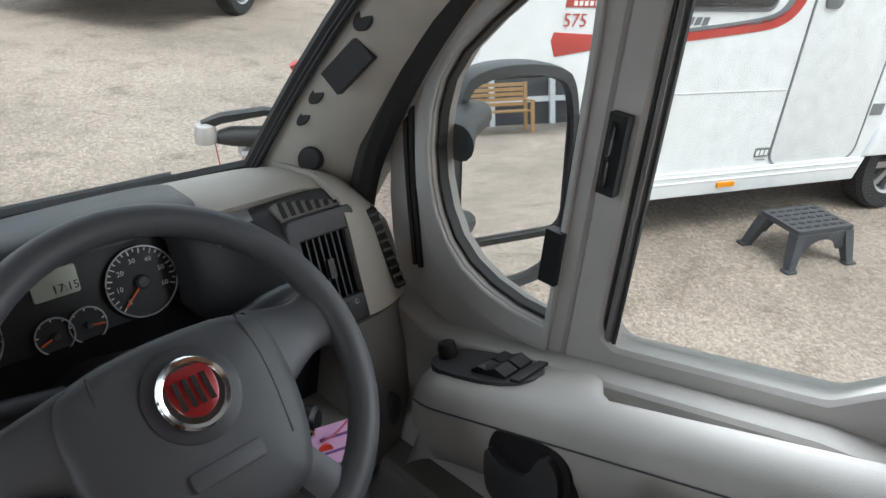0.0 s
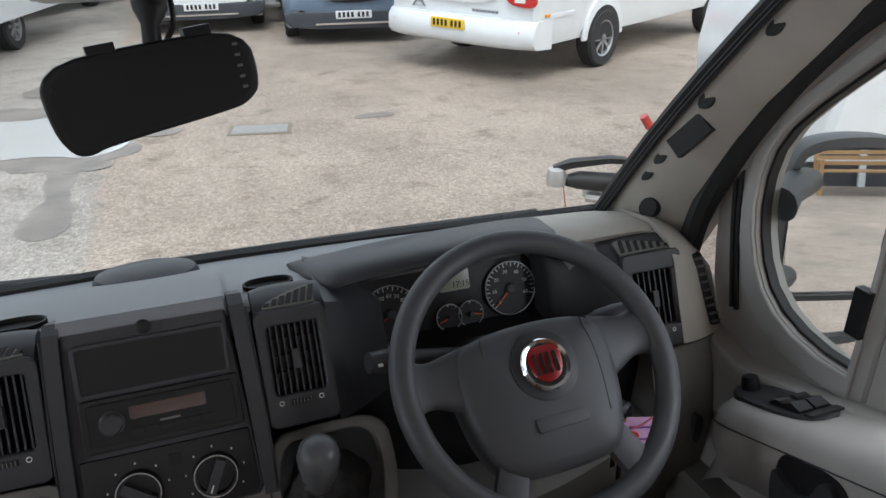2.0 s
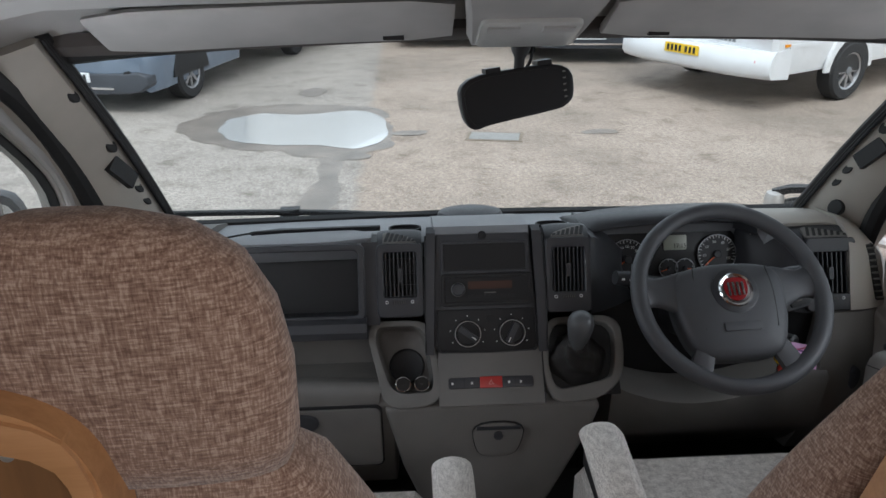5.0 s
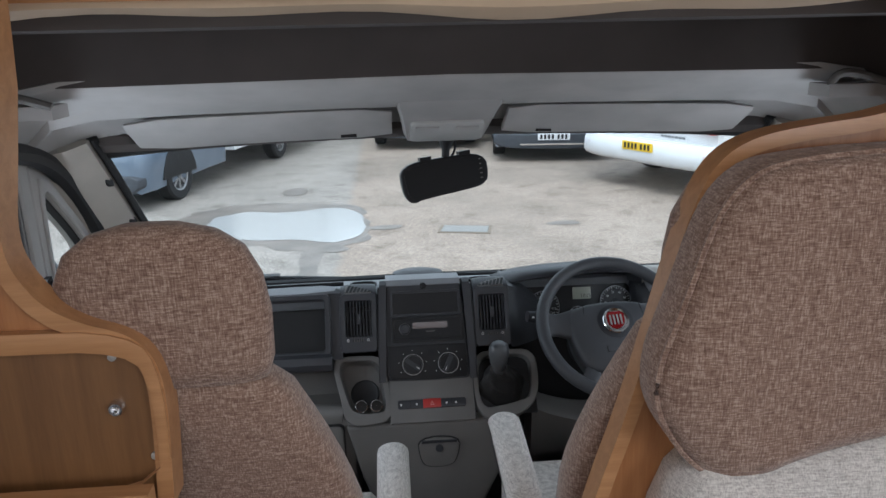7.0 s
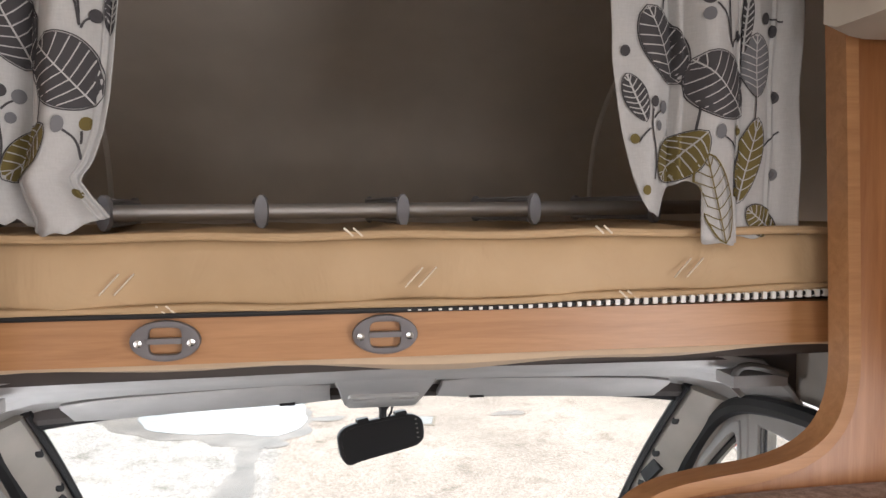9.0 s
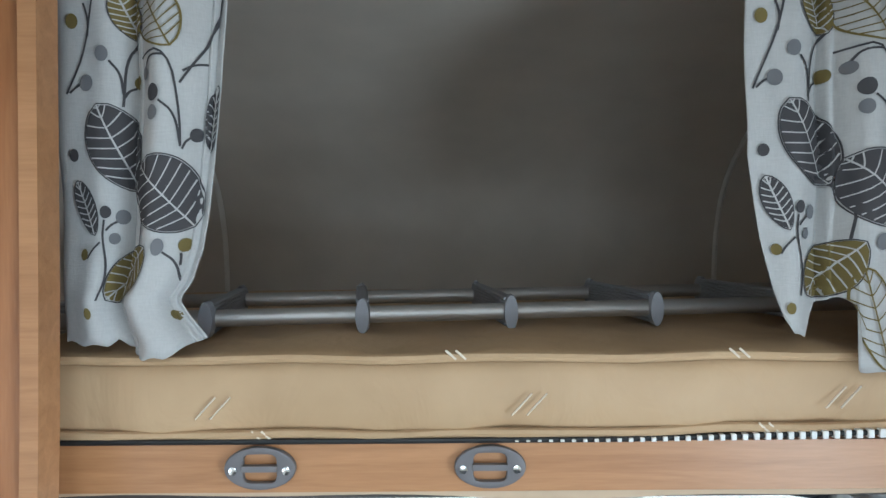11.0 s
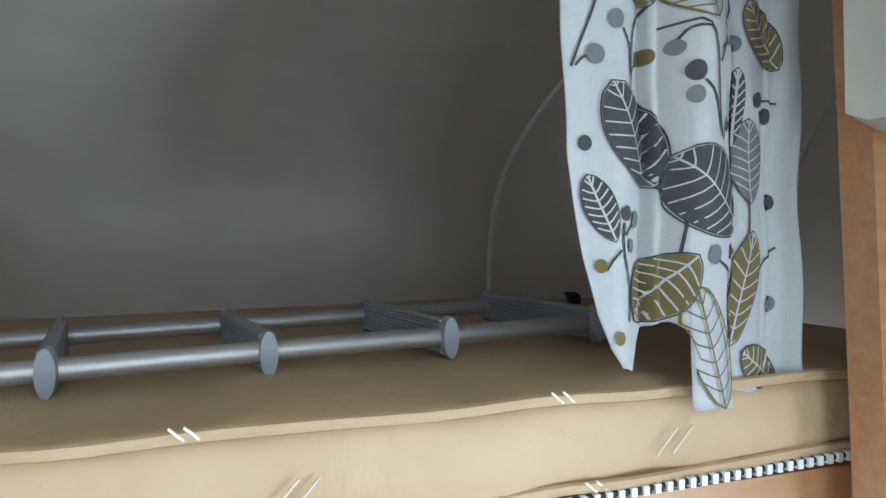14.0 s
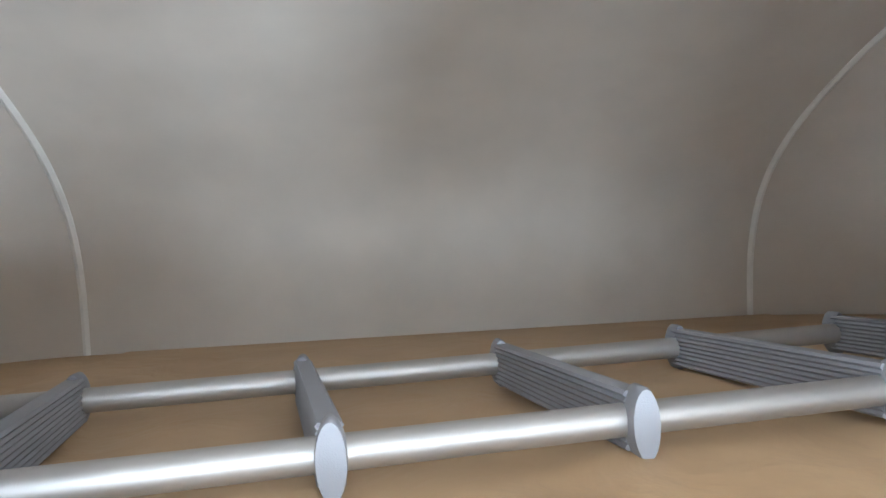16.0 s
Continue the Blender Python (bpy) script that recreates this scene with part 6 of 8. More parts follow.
# cupboard with arched door on the wall beyond
cup2 = thing("wall_cupboard", "beech wall cupboard with a rounded raised door", "cupboard")
b = B()
box(b, 0.80, 1.13, -1.35, -0.805, 2.0, 2.55, 0.004)
part("body", b, WOOD, cup2)
b = B()
prism(b, round_rect(-1.33, -0.86, 2.04, 2.50, 0.08, 8), "x", 0.782, 0.80, 0.006, 3)
part("door", b, WOOD, cup2, "raised round-cornered door")

# ---- seats ----


def soft_block(bm, secs, n=28, p=0.42):
    """Rounded cushion from (centre, half width, half depth, up-axis lean) sections."""
    rows = []
    for c, w, d in secs:
        rr = []
        for k in range(n):
            a = 2 * math.pi * k / n
            ca, sa = math.cos(a), math.sin(a)
            rr.append(Vector(c) + Vector((w * math.copysign(abs(ca) ** p, ca), d * math.copysign(abs(sa) ** p, sa), 0)))
        rows.append(rr)
    loft(bm, rows)
    return bm


def cab_seat(name_x, lab, up=0.0):
    """Captain's chair, its back towards the living area."""
    st = thing("captain_seat", lab, "seat", "cab seats", Matrix.Translation((0, 0, up)))
    x = name_x
    b = B()
    secs = []
    for t in [i / 14 for i in range(15)]:
        z = lerp(1.00, 1.655, t)
        lean = lerp(-0.56, -0.745, t)
        w = 0.232 if t < 0.5 else lerp(0.232, 0.125, ((t - 0.5) / 0.5) ** 1.5)
        e = 0.6 if t in (0, 1) else 1
        secs.append(((x, lean, z), w * (e if t == 0 else (0.85 if t == 1 else 1)), 0.050 * e))
    soft_block(b, secs)
    part("backrest", b, TWEED, st, "", sharp=60)
    b = B()
    secs = []
    for z, w, d in ((1.636, 0.105, 0.02), (1.643, 0.122, 0.034), (1.67, 0.131, 0.041), (1.73, 0.133, 0.042), (1.78, 0.126, 0.040), (1.818, 0.108, 0.036), (1.840, 0.078, 0.028), (1.852, 0.036, 0.014)):
        secs.append(((x, -0.757 - 0.06 * (z - 1.64), z), w, d))
    soft_block(b, secs, p=0.7)
    part("headrest", b, TWEED, st, "rounded headrest", sharp=70)
    b = B()
    rows = []
    for y, z in ((-0.50, 0.96), (-0.44, 1.0), (-0.24, 1.01), (-0.10, 1.0), (-0.06, 0.96)):
        rows.append([(x + 0.235 * sx, y, z + dz) for sx, dz in ((-1, -0.12), (1, -0.12), (1, -0.03), (0.9, 0), (-0.9, 0), (-1, -0.03))])
    loft(b, rows)
    part("cushion", b, TWEEDPALE, st)
    for s in (-1, 1):
        b = B()
        rows = []
        for y, z, h in ((-0.58, 1.215, 0.02), (-0.56, 1.225, 0.028), (-0.44, 1.235, 0.03), (-0.34, 1.245, 0.03), (-0.315, 1.24, 0.022)):
            rows.append([(x + s * 0.272 + 0.032 * math.cos(a), y, z + h * math.sin(a)) for a in [2 * math.pi * i / 16 for i in range(16)]])
        loft(b, rows)
        arm = part("armrest", b, TWEEDPALE, st, "pale padded armrest", sharp=60)
        b = B()
        box(b, x + s * 0.272 - 0.026, x + s * 0.272 + 0.026, -0.56, -0.33, 1.196, 1.222, 0.006)
        part("arm_shell", b, BLACK, arm, "black arm underside")
    b = B()
    box(b, x - 0.2, x + 0.2, -0.44, -0.05, 0.66 - up, 0.96, 0.02)
    part("pedestal", b, BLACK, st)
    return st


cab_seat(-0.378, "brown tweed passenger captain seat with rounded headrest")
cab_seat(0.395, "brown tweed driver's captain seat with pale armrests", 0.055)

# dinette backrest cushions on the partition, facing the living area
dc = thing("dinette_cushion", "grey-brown tweed dinette backrest cushion against the partition", "cushion")
b = B()
oc = smooth_poly([(0.275, 1.530), (0.225, 1.60), (0.216, 1.66), (0.246, 1.75), (0.276, 1.86), (0.315, 1.908), (0.37, 1.922), (0.5, 1.93), (0.90, 1.93), (0.95, 1.72), (0.90, 1.64), (0.55, 1.572), (0.40, 1.540), (0.33, 1.505)], 2)
cx, cz = 0.6, 1.74
loft(b, [[(cx + (x - cx) * f, y, cz + (z - cz) * f) for x, z in oc] for f, y in ((0.985, -0.80), (1.0, -0.815), (1.0, -0.85), (0.985, -0.872), (0.95, -0.885), (0.8, -0.892), (0.3, -0.895))])
part("pad", b, TWEED, dc, "", sharp=60)
b = B()
tube(b, [(cx + (x - cx) * 0.99, -0.868, cz + (z - cz) * 0.99) for x, z in oc], 0.005, 6, True)
part("piping", b, TWEED, dc)
dc2 = thing("dinette_cushion", "lower grey-brown tweed dinette cushion below the backrest", "cushion")
b = B()
oc2 = smooth_poly([(0.24, 1.535), (0.36, 1.53), (0.60, 1.59), (0.95, 1.64), (0.97, 1.1), (0.20, 1.1)], 2)
cx, cz = 0.6, 1.35
loft(b, [[(cx + (x - cx) * f, y, cz + (z - cz) * f) for x, z in oc2] for f, y in ((0.985, -0.80), (1.0, -0.815), (1.0, -0.86), (0.98, -0.885), (0.8, -0.905), (0.3, -0.91))])
part("pad", b, TWEEDPALE, dc2, "", sharp=60)

# ---- curtains ----
CLOTH = tweed_mat("white_curtain_cloth", (0.435, 0.43, 0.425), (0.455, 0.45, 0.445), (0.475, 0.47, 0.465), 0.2)
INK = plain("charcoal_print", (0.055, 0.052, 0.056), 0.9)
GREY = plain("grey_print", (0.16, 0.16, 0.17), 0.9)
OLIVE = plain("olive_print", (0.15, 0.115, 0.035), 0.9)


# print placed to fit the camera's view; leaf: x, z, length, width, turn, cloth colour, outline only
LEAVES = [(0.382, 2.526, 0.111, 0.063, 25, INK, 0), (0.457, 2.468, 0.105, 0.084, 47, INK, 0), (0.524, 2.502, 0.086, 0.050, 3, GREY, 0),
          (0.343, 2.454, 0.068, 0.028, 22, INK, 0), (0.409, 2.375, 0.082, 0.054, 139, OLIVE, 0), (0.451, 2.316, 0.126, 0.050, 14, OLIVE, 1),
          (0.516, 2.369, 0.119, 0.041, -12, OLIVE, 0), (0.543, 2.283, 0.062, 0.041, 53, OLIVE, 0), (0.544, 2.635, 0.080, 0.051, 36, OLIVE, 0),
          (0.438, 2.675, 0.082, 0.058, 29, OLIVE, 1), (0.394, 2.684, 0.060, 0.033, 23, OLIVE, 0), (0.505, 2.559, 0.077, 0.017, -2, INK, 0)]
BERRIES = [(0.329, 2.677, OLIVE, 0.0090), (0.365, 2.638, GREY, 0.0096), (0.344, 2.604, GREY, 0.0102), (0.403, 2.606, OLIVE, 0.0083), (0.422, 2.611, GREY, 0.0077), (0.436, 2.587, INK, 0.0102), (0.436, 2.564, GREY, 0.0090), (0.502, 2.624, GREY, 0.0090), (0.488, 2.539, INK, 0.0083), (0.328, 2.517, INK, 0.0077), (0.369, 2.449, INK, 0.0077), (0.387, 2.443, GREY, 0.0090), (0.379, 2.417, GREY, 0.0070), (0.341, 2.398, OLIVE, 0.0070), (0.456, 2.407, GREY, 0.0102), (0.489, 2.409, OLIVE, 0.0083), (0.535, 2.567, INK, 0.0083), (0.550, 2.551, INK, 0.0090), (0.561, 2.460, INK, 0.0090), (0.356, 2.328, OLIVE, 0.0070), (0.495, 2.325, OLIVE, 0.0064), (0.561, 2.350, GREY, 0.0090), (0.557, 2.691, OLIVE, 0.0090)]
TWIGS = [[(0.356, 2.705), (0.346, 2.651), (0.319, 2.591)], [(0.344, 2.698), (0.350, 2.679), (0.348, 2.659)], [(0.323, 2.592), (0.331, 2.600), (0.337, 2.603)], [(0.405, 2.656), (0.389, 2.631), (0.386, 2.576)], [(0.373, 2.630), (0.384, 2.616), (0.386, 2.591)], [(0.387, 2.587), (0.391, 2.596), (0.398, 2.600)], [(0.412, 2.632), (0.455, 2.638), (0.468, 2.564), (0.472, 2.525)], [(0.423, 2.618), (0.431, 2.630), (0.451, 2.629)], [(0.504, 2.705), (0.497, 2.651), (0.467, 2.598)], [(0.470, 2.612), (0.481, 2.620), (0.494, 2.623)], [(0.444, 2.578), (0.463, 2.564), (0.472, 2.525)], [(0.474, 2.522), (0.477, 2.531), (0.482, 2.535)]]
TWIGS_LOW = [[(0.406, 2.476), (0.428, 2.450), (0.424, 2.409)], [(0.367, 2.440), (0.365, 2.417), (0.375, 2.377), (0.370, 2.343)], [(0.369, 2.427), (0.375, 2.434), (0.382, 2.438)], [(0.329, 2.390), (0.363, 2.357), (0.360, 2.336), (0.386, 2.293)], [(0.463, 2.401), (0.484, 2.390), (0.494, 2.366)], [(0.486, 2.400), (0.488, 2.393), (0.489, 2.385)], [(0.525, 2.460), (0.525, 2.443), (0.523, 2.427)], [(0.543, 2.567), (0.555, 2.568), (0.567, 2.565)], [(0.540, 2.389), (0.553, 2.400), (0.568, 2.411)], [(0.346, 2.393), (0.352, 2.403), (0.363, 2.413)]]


def bell(x, a, c):
    """A rounded bump between a and c."""
    t = (x - a) / (c - a)
    return math.sin(math.pi * t) ** 0.55 if 0 < t < 1 else 0.0


def curtain(x0, x1, shift, hem, lab, side_at=None):
    """A gathered curtain whose print follows the folds. shift: how far its folds and print lie from the other curtain's."""
    cu = thing("curtain", lab, "curtain", "bunk curtains")

    def surf(x, z, off=0.0):
        u = min(1, max(0, (x - x0) / (x1 - x0)))
        z = max(z, hem(u))
        v = (2.82 - z) / 0.55
        q = lerp(x0, x1, u) - shift
        y = -0.690 - 0.034 * bell(q, 0.290, 0.412) - 0.062 * bell(q, 0.402, 0.500) - 0.034 * bell(q, 0.494, 0.560) - 0.026 * bell(q, 0.552, 0.66)
        y += 0.004 * math.sin(q * 95 + 2 * v) + 0.005 * v * math.sin(q * 47 + 1.0) + 0.003 * math.sin(z * 34 + q * 20)
        xx = lerp(x0, side_at(z) if side_at else x1, u) + 0.003 * math.sin(v * 5 + q * 12)
        return Vector((xx, y - off, z))
    b = B()
    nu, nv = 150, 60
    rows = []
    for j in range(nv + 1):
        row = []
        for i in range(nu + 1):
            x = lerp(x0, x1, i / nu)
            row.append(surf(x, lerp(2.82, hem(i / nu), j / nv)))
        rows.append(row)
    grid(b, rows)
    thick(b, 0.0012)
    cl = part("cloth", b, CLOTH, cu, "white printed cotton", sharp=180)
    dx = shift

    def ok(x, z):
        u = (x - x0) / (x1 - x0)
        return 0.0 <= u <= 1.0 and z > hem(u) + 0.002

    def fill(bm, outline, inner=9):
        cx = sum(p[0] for p in outline) / len(outline)
        cz = sum(p[1] for p in outline) / len(outline)
        n = len(outline)
        rings = [[bm.verts.new(surf(cx + (x - cx) * f, cz + (z - cz) * f, 0.0028)) for x, z in outline] for f in [1 - k / (inner + 1) for k in range(inner + 1)]]
        for a, c in zip(rings, rings[1:]):
            for i in range(n):
                bm.faces.new((a[i], a[(i + 1) % n], c[(i + 1) % n], c[i]))
        bm.faces.new(rings[-1])

    def strip(bm, pts, w, off=0.0038):
        vs = []
        for i, (x, z) in enumerate(pts):
            a, c = pts[max(i - 1, 0)], pts[min(i + 1, len(pts) - 1)]
            d = Vector((c[0] - a[0], c[1] - a[1]))
            if d.length < 1e-7:
                continue
            d.normalize()
            vs.append([bm.verts.new(surf(x - d.y * w * k, z + d.x * w * k, off)) for k in (-1, 1)])
        for a, c in zip(vs, vs[1:]):
            bm.faces.new((a[0], a[1], c[1], c[0]))

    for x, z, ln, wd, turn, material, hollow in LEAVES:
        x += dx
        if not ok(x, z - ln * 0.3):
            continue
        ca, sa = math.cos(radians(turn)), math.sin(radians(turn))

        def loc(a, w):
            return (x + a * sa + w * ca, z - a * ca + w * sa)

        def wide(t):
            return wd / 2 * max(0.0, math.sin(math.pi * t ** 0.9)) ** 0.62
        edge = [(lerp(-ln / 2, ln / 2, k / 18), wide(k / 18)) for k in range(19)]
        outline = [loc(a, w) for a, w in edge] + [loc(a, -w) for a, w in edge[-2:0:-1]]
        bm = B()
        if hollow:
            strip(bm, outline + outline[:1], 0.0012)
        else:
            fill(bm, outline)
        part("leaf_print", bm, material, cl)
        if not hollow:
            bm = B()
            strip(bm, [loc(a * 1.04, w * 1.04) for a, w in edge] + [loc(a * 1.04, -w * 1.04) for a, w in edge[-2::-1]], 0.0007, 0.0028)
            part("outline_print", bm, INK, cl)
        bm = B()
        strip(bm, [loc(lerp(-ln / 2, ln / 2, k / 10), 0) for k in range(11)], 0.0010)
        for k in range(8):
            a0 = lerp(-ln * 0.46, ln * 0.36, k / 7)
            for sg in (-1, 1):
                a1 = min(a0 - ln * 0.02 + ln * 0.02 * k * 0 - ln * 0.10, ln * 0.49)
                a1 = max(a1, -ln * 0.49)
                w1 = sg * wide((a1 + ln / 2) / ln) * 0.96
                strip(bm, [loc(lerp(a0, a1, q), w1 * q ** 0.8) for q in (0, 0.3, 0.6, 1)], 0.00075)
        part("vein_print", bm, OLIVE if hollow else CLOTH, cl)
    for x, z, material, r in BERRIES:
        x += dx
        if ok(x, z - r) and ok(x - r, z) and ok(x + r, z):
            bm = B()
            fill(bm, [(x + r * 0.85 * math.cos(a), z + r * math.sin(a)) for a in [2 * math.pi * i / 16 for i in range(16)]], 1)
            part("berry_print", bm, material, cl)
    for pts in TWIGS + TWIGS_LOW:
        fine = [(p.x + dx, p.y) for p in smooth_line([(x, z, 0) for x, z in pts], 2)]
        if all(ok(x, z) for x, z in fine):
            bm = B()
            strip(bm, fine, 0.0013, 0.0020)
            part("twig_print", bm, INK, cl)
    return cu


def along(line, t):
    """Height of a broken line at t."""
    for (a, p), (c, q) in zip(line, line[1:]):
        if t <= c:
            return lerp(p, q, min(1, max(0, (t - a) / (c - a))))
    return line[-1][1]


# hems (x, z), two lengths with a lifted notch between, and a drawn-in edge (z, x), shaped to fit the camera's view
HEM_R = [(0.309, 2.531), (0.319, 2.457), (0.326, 2.403), (0.337, 2.350), (0.349, 2.318), (0.363, 2.296), (0.383, 2.292), (0.391, 2.319), (0.401, 2.334), (0.418, 2.339), (0.432, 2.333), (0.433, 2.256), (0.455, 2.253), (0.496, 2.253), (0.499, 2.261), (0.521, 2.261), (0.587, 2.258)]
HEM_L = [(-0.528, 2.291), (-0.451, 2.288), (-0.439, 2.297), (-0.429, 2.284), (-0.413, 2.277), (-0.391, 2.274), (-0.363, 2.277), (-0.327, 2.292), (-0.311, 2.299)]
EDGE_L = [(2.292, -0.334), (2.322, -0.359), (2.343, -0.373), (2.363, -0.357), (2.403, -0.342), (2.443, -0.335), (2.531, -0.329), (2.598, -0.321), (2.698, -0.314)]


def hem_right(u):
    return along(HEM_R, lerp(0.312, 0.600, u)) + 0.002 * math.sin(u * 40)


def hem_left(u):
    return along(HEM_L, lerp(-0.520, -0.312, u)) + 0.002 * math.sin(u * 30)


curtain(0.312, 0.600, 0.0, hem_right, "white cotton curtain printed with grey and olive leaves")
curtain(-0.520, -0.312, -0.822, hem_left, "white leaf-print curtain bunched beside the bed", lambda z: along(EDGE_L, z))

# ---- outside: caravan, motorhomes, puddle ----
def vehicle_matrix(x, y, heading):
    """Local +y is the vehicle's front; heading in degrees, anticlockwise from world +y."""
    return Matrix.Translation((x, y, 0)) @ Matrix.Rotation(radians(heading), 4, "Z")


TYRE = plain("tyre_rubber", (0.02, 0.02, 0.021), 0.8)
ALLOY = plain("dark_alloy", (0.35, 0.35, 0.36), 0.35, 0.8)


def road_wheel(parent, x, y, r, out, w=0.21, name="wheel"):
    """out = +1 or -1: the side on which the rim shows."""
    m = Matrix.Translation((x, y, r)) @ Matrix.Rotation(radians(90 * out), 4, "Y")
    b = B()
    lathe(b, [(r * 0.62, -w / 2), (r * 0.93, -w / 2), (r, -w / 2 + 0.03), (r, w / 2 - 0.03), (r * 0.93, w / 2), (r * 0.64, w / 2), (r * 0.60, w / 2 - 0.05)], m, 32)
    wh = part(name, b, TYRE, parent)
    b = B()
    lathe(b, [(r * 0.64, w / 2 - 0.06), (r * 0.64, w / 2 - 0.005), (r * 0.58, w / 2 - 0.015), (r * 0.54, w / 2 - 0.06), (0.01, w / 2 - 0.07)], m, 28)
    part("rim", b, ALLOY, wh)
    for i in range(8):
        b = B()
        box(b, 0.02, r * 0.57, -0.022, 0.022, w / 2 - 0.06, w / 2 - 0.02, 0.006)
        bmesh.ops.transform(b, matrix=m @ Matrix.Rotation(2 * math.pi * i / 8, 4, "Z"), verts=b.verts[:])
        part("spoke", b, ALLOY, wh)
    b = B()
    lathe(b, [(0.05, w / 2 - 0.04), (0.05, w / 2 - 0.01), (0.03, w / 2 - 0.005)], m, 14)
    part("hub", b, GREYPAINT, wh)
    return wh


def bars(parent, m, w, h, n, material, seed=1):
    rnd = random.Random(seed)
    x = -w / 2
    for i in range(n):
        ww = w / n * 0.72
        b = B()
        box(b, x, x + ww, -0.003, 0.0, -h / 2, h / 2, 0)
        part("lettering_bar", b, material, parent, "", m)
        x += w / n


def plate_on(parent, m, material):
    b = B()
    prism(b, round_rect(-0.26, 0.26, -0.056, 0.056, 0.01), "y", -0.012, 0.0, 0.002)
    p = part("number_plate", b, material, parent, "", m)
    for i in range(7):
        if i == 4:
            pass
        b = B()
        x = -0.205 + i * 0.062 + (0.03 if i > 3 else 0)
        box(b, x - 0.018, x + 0.018, -0.0145, -0.011, -0.036, 0.036, 0)
        part("plate_bar", b, RUBBER, p)
    return p


# caravan beside the driver's door: local +y towards its hitch, its near side at local x = 0
CV = Matrix.Translation((3.69, 1.143, 0)) @ Matrix.Rotation(radians(66.6), 4, "Z")
cv = thing("caravan", "white touring caravan with red and grey side graphics", "caravan", "", CV)
prof = [(-4.9, 0.42), (1.02, 0.42), (1.10, 0.55), (1.14, 1.0), (1.06, 1.6), (0.72, 2.35), (0.45, 2.56), (-4.8, 2.60), (-4.98, 2.4), (-5.05, 1.2)]
b = B()
rows = []
for x, k in ((0.0, 0.03), (0.03, 0.0), (2.17, 0.0), (2.2, 0.03)):
    rows.append([(x, y - k * (1 if y > 0 else -1), z - (k if z > 2 else 0)) for y, z in prof])
loft(b, rows)
part("body", b, WHITE, cv, "", sharp=25)
b = B()
prism(b, [(1.02, 0.42), (1.02, 0.285), (0.98, 0.275), (-1.55, 0.275), (-1.60, 0.42)], "x", -0.018, 0.03, 0.008, 2)
part("side_skirt", b, WHITE, cv, "white ribbed side skirt")
for z in (0.36, 0.395):
    b = B()
    tube(b, [(-0.018, 1.0, z), (-0.018, -1.55, z)], 0.006, 6)
    part("skirt_rib", b, WHITE, cv)
b = B()
box(b, -0.032, -0.016, -0.57, -0.45, 0.318, 0.345, 0.005)
part("side_marker", b, AMBER, cv, "amber side marker lamp")
b = B()
tube(b, [(-0.002, 1.05, 0.86), (-0.002, -0.78, 0.86)], 0.003, 5)
part("panel_seam", b, plain("seam_white", (0.62, 0.64, 0.66), 0.5), cv)
# door
b = B()
ring(b, round_rect(-1.50, -0.80, 0.40, 2.2, 0.10, 6), round_rect(-1.488, -0.812, 0.412, 2.188, 0.092, 6), "x", -0.006, 0.01, 0)
dr = part("door_gasket", b, GREYPAINT, cv)
b = B()
prism(b, round_rect(-1.488, -0.812, 0.412, 2.188, 0.092, 6), "x", -0.004, 0.01, 0.003)
dd = part("door", b, WHITE, cv, "closed white caravan door")
b = B()
prism(b, round_rect(-0.99, -0.87, 1.29, 1.43, 0.04, 5), "x", -0.02, -0.003, 0.006)
part("door_handle", b, GREYPAINT, dd, "grey recessed door handle")
# window, hatch and stickers
b = B()
prism(b, round_rect(-0.52, 0.27, 1.295, 2.0, 0.05, 5), "x", -0.03, 0.01, 0.01)
wn = part("window", b, DARKGLASS, cv, "dark tinted side window")
b = B()
ring(b, round_rect(-0.545, 0.295, 1.27, 2.025, 0.06, 5), round_rect(-0.50, 0.25, 1.315, 1.98, 0.05, 5), "x", -0.012, 0.004, 0.003)
part("window_frame", b, GREYPAINT, wn)
b = B()
ring(b, round_rect(0.03, 0.225, 0.44, 0.62, 0.02), round_rect(0.036, 0.219, 0.446, 0.614, 0.018), "x", -0.004, 0.01, 0)
part("service_hatch", b, PALE, cv, "white service hatch")
b = B()
prism(b, round_rect(-0.80, -0.69, 0.47, 0.525, 0.01), "x", -0.004, 0.004, 0)
st1 = part("sticker", b, GREYPAINT, cv)
for i in range(3):
    b = B()
    box(b, -0.0055, -0.003, -0.785 + i * 0.032, -0.763 + i * 0.032, 0.482, 0.512, 0)
    part("lettering_bar", b, PALE, st1)
b = B()
box(b, -0.004, 0.004, -0.78, -0.71, 0.452, 0.457, 0)
part("sticker", b, GREYPAINT, cv)
b = B()
box(b, -0.004, 0.004, -1.62, -1.52, 0.68, 0.75, 0)
part("sticker", b, GREYPAINT, cv)


def band(pts, w0, w1, material, name, off=-0.004):
    """A painted band along the side that follows pts (y, z)."""
    b = B()
    ln = smooth_line([(0, y, z) for y, z in pts], 3)
    rows = []
    for i, p in enumerate(ln):
        d = (ln[min(i + 1, len(ln) - 1)] - ln[max(i - 1, 0)]).normalized()
        n = Vector((0, -d.z, d.y))
        w = lerp(w0, w1, i / (len(ln) - 1)) / 2
        rows.append([p + n * w + Vector((off, 0, 0)), p - n * w + Vector((off, 0, 0)), p - n * w + Vector((0.004, 0, 0)), p + n * w + Vector((0.004, 0, 0))])
    loft(b, rows)
    return part(name, b, material, cv)


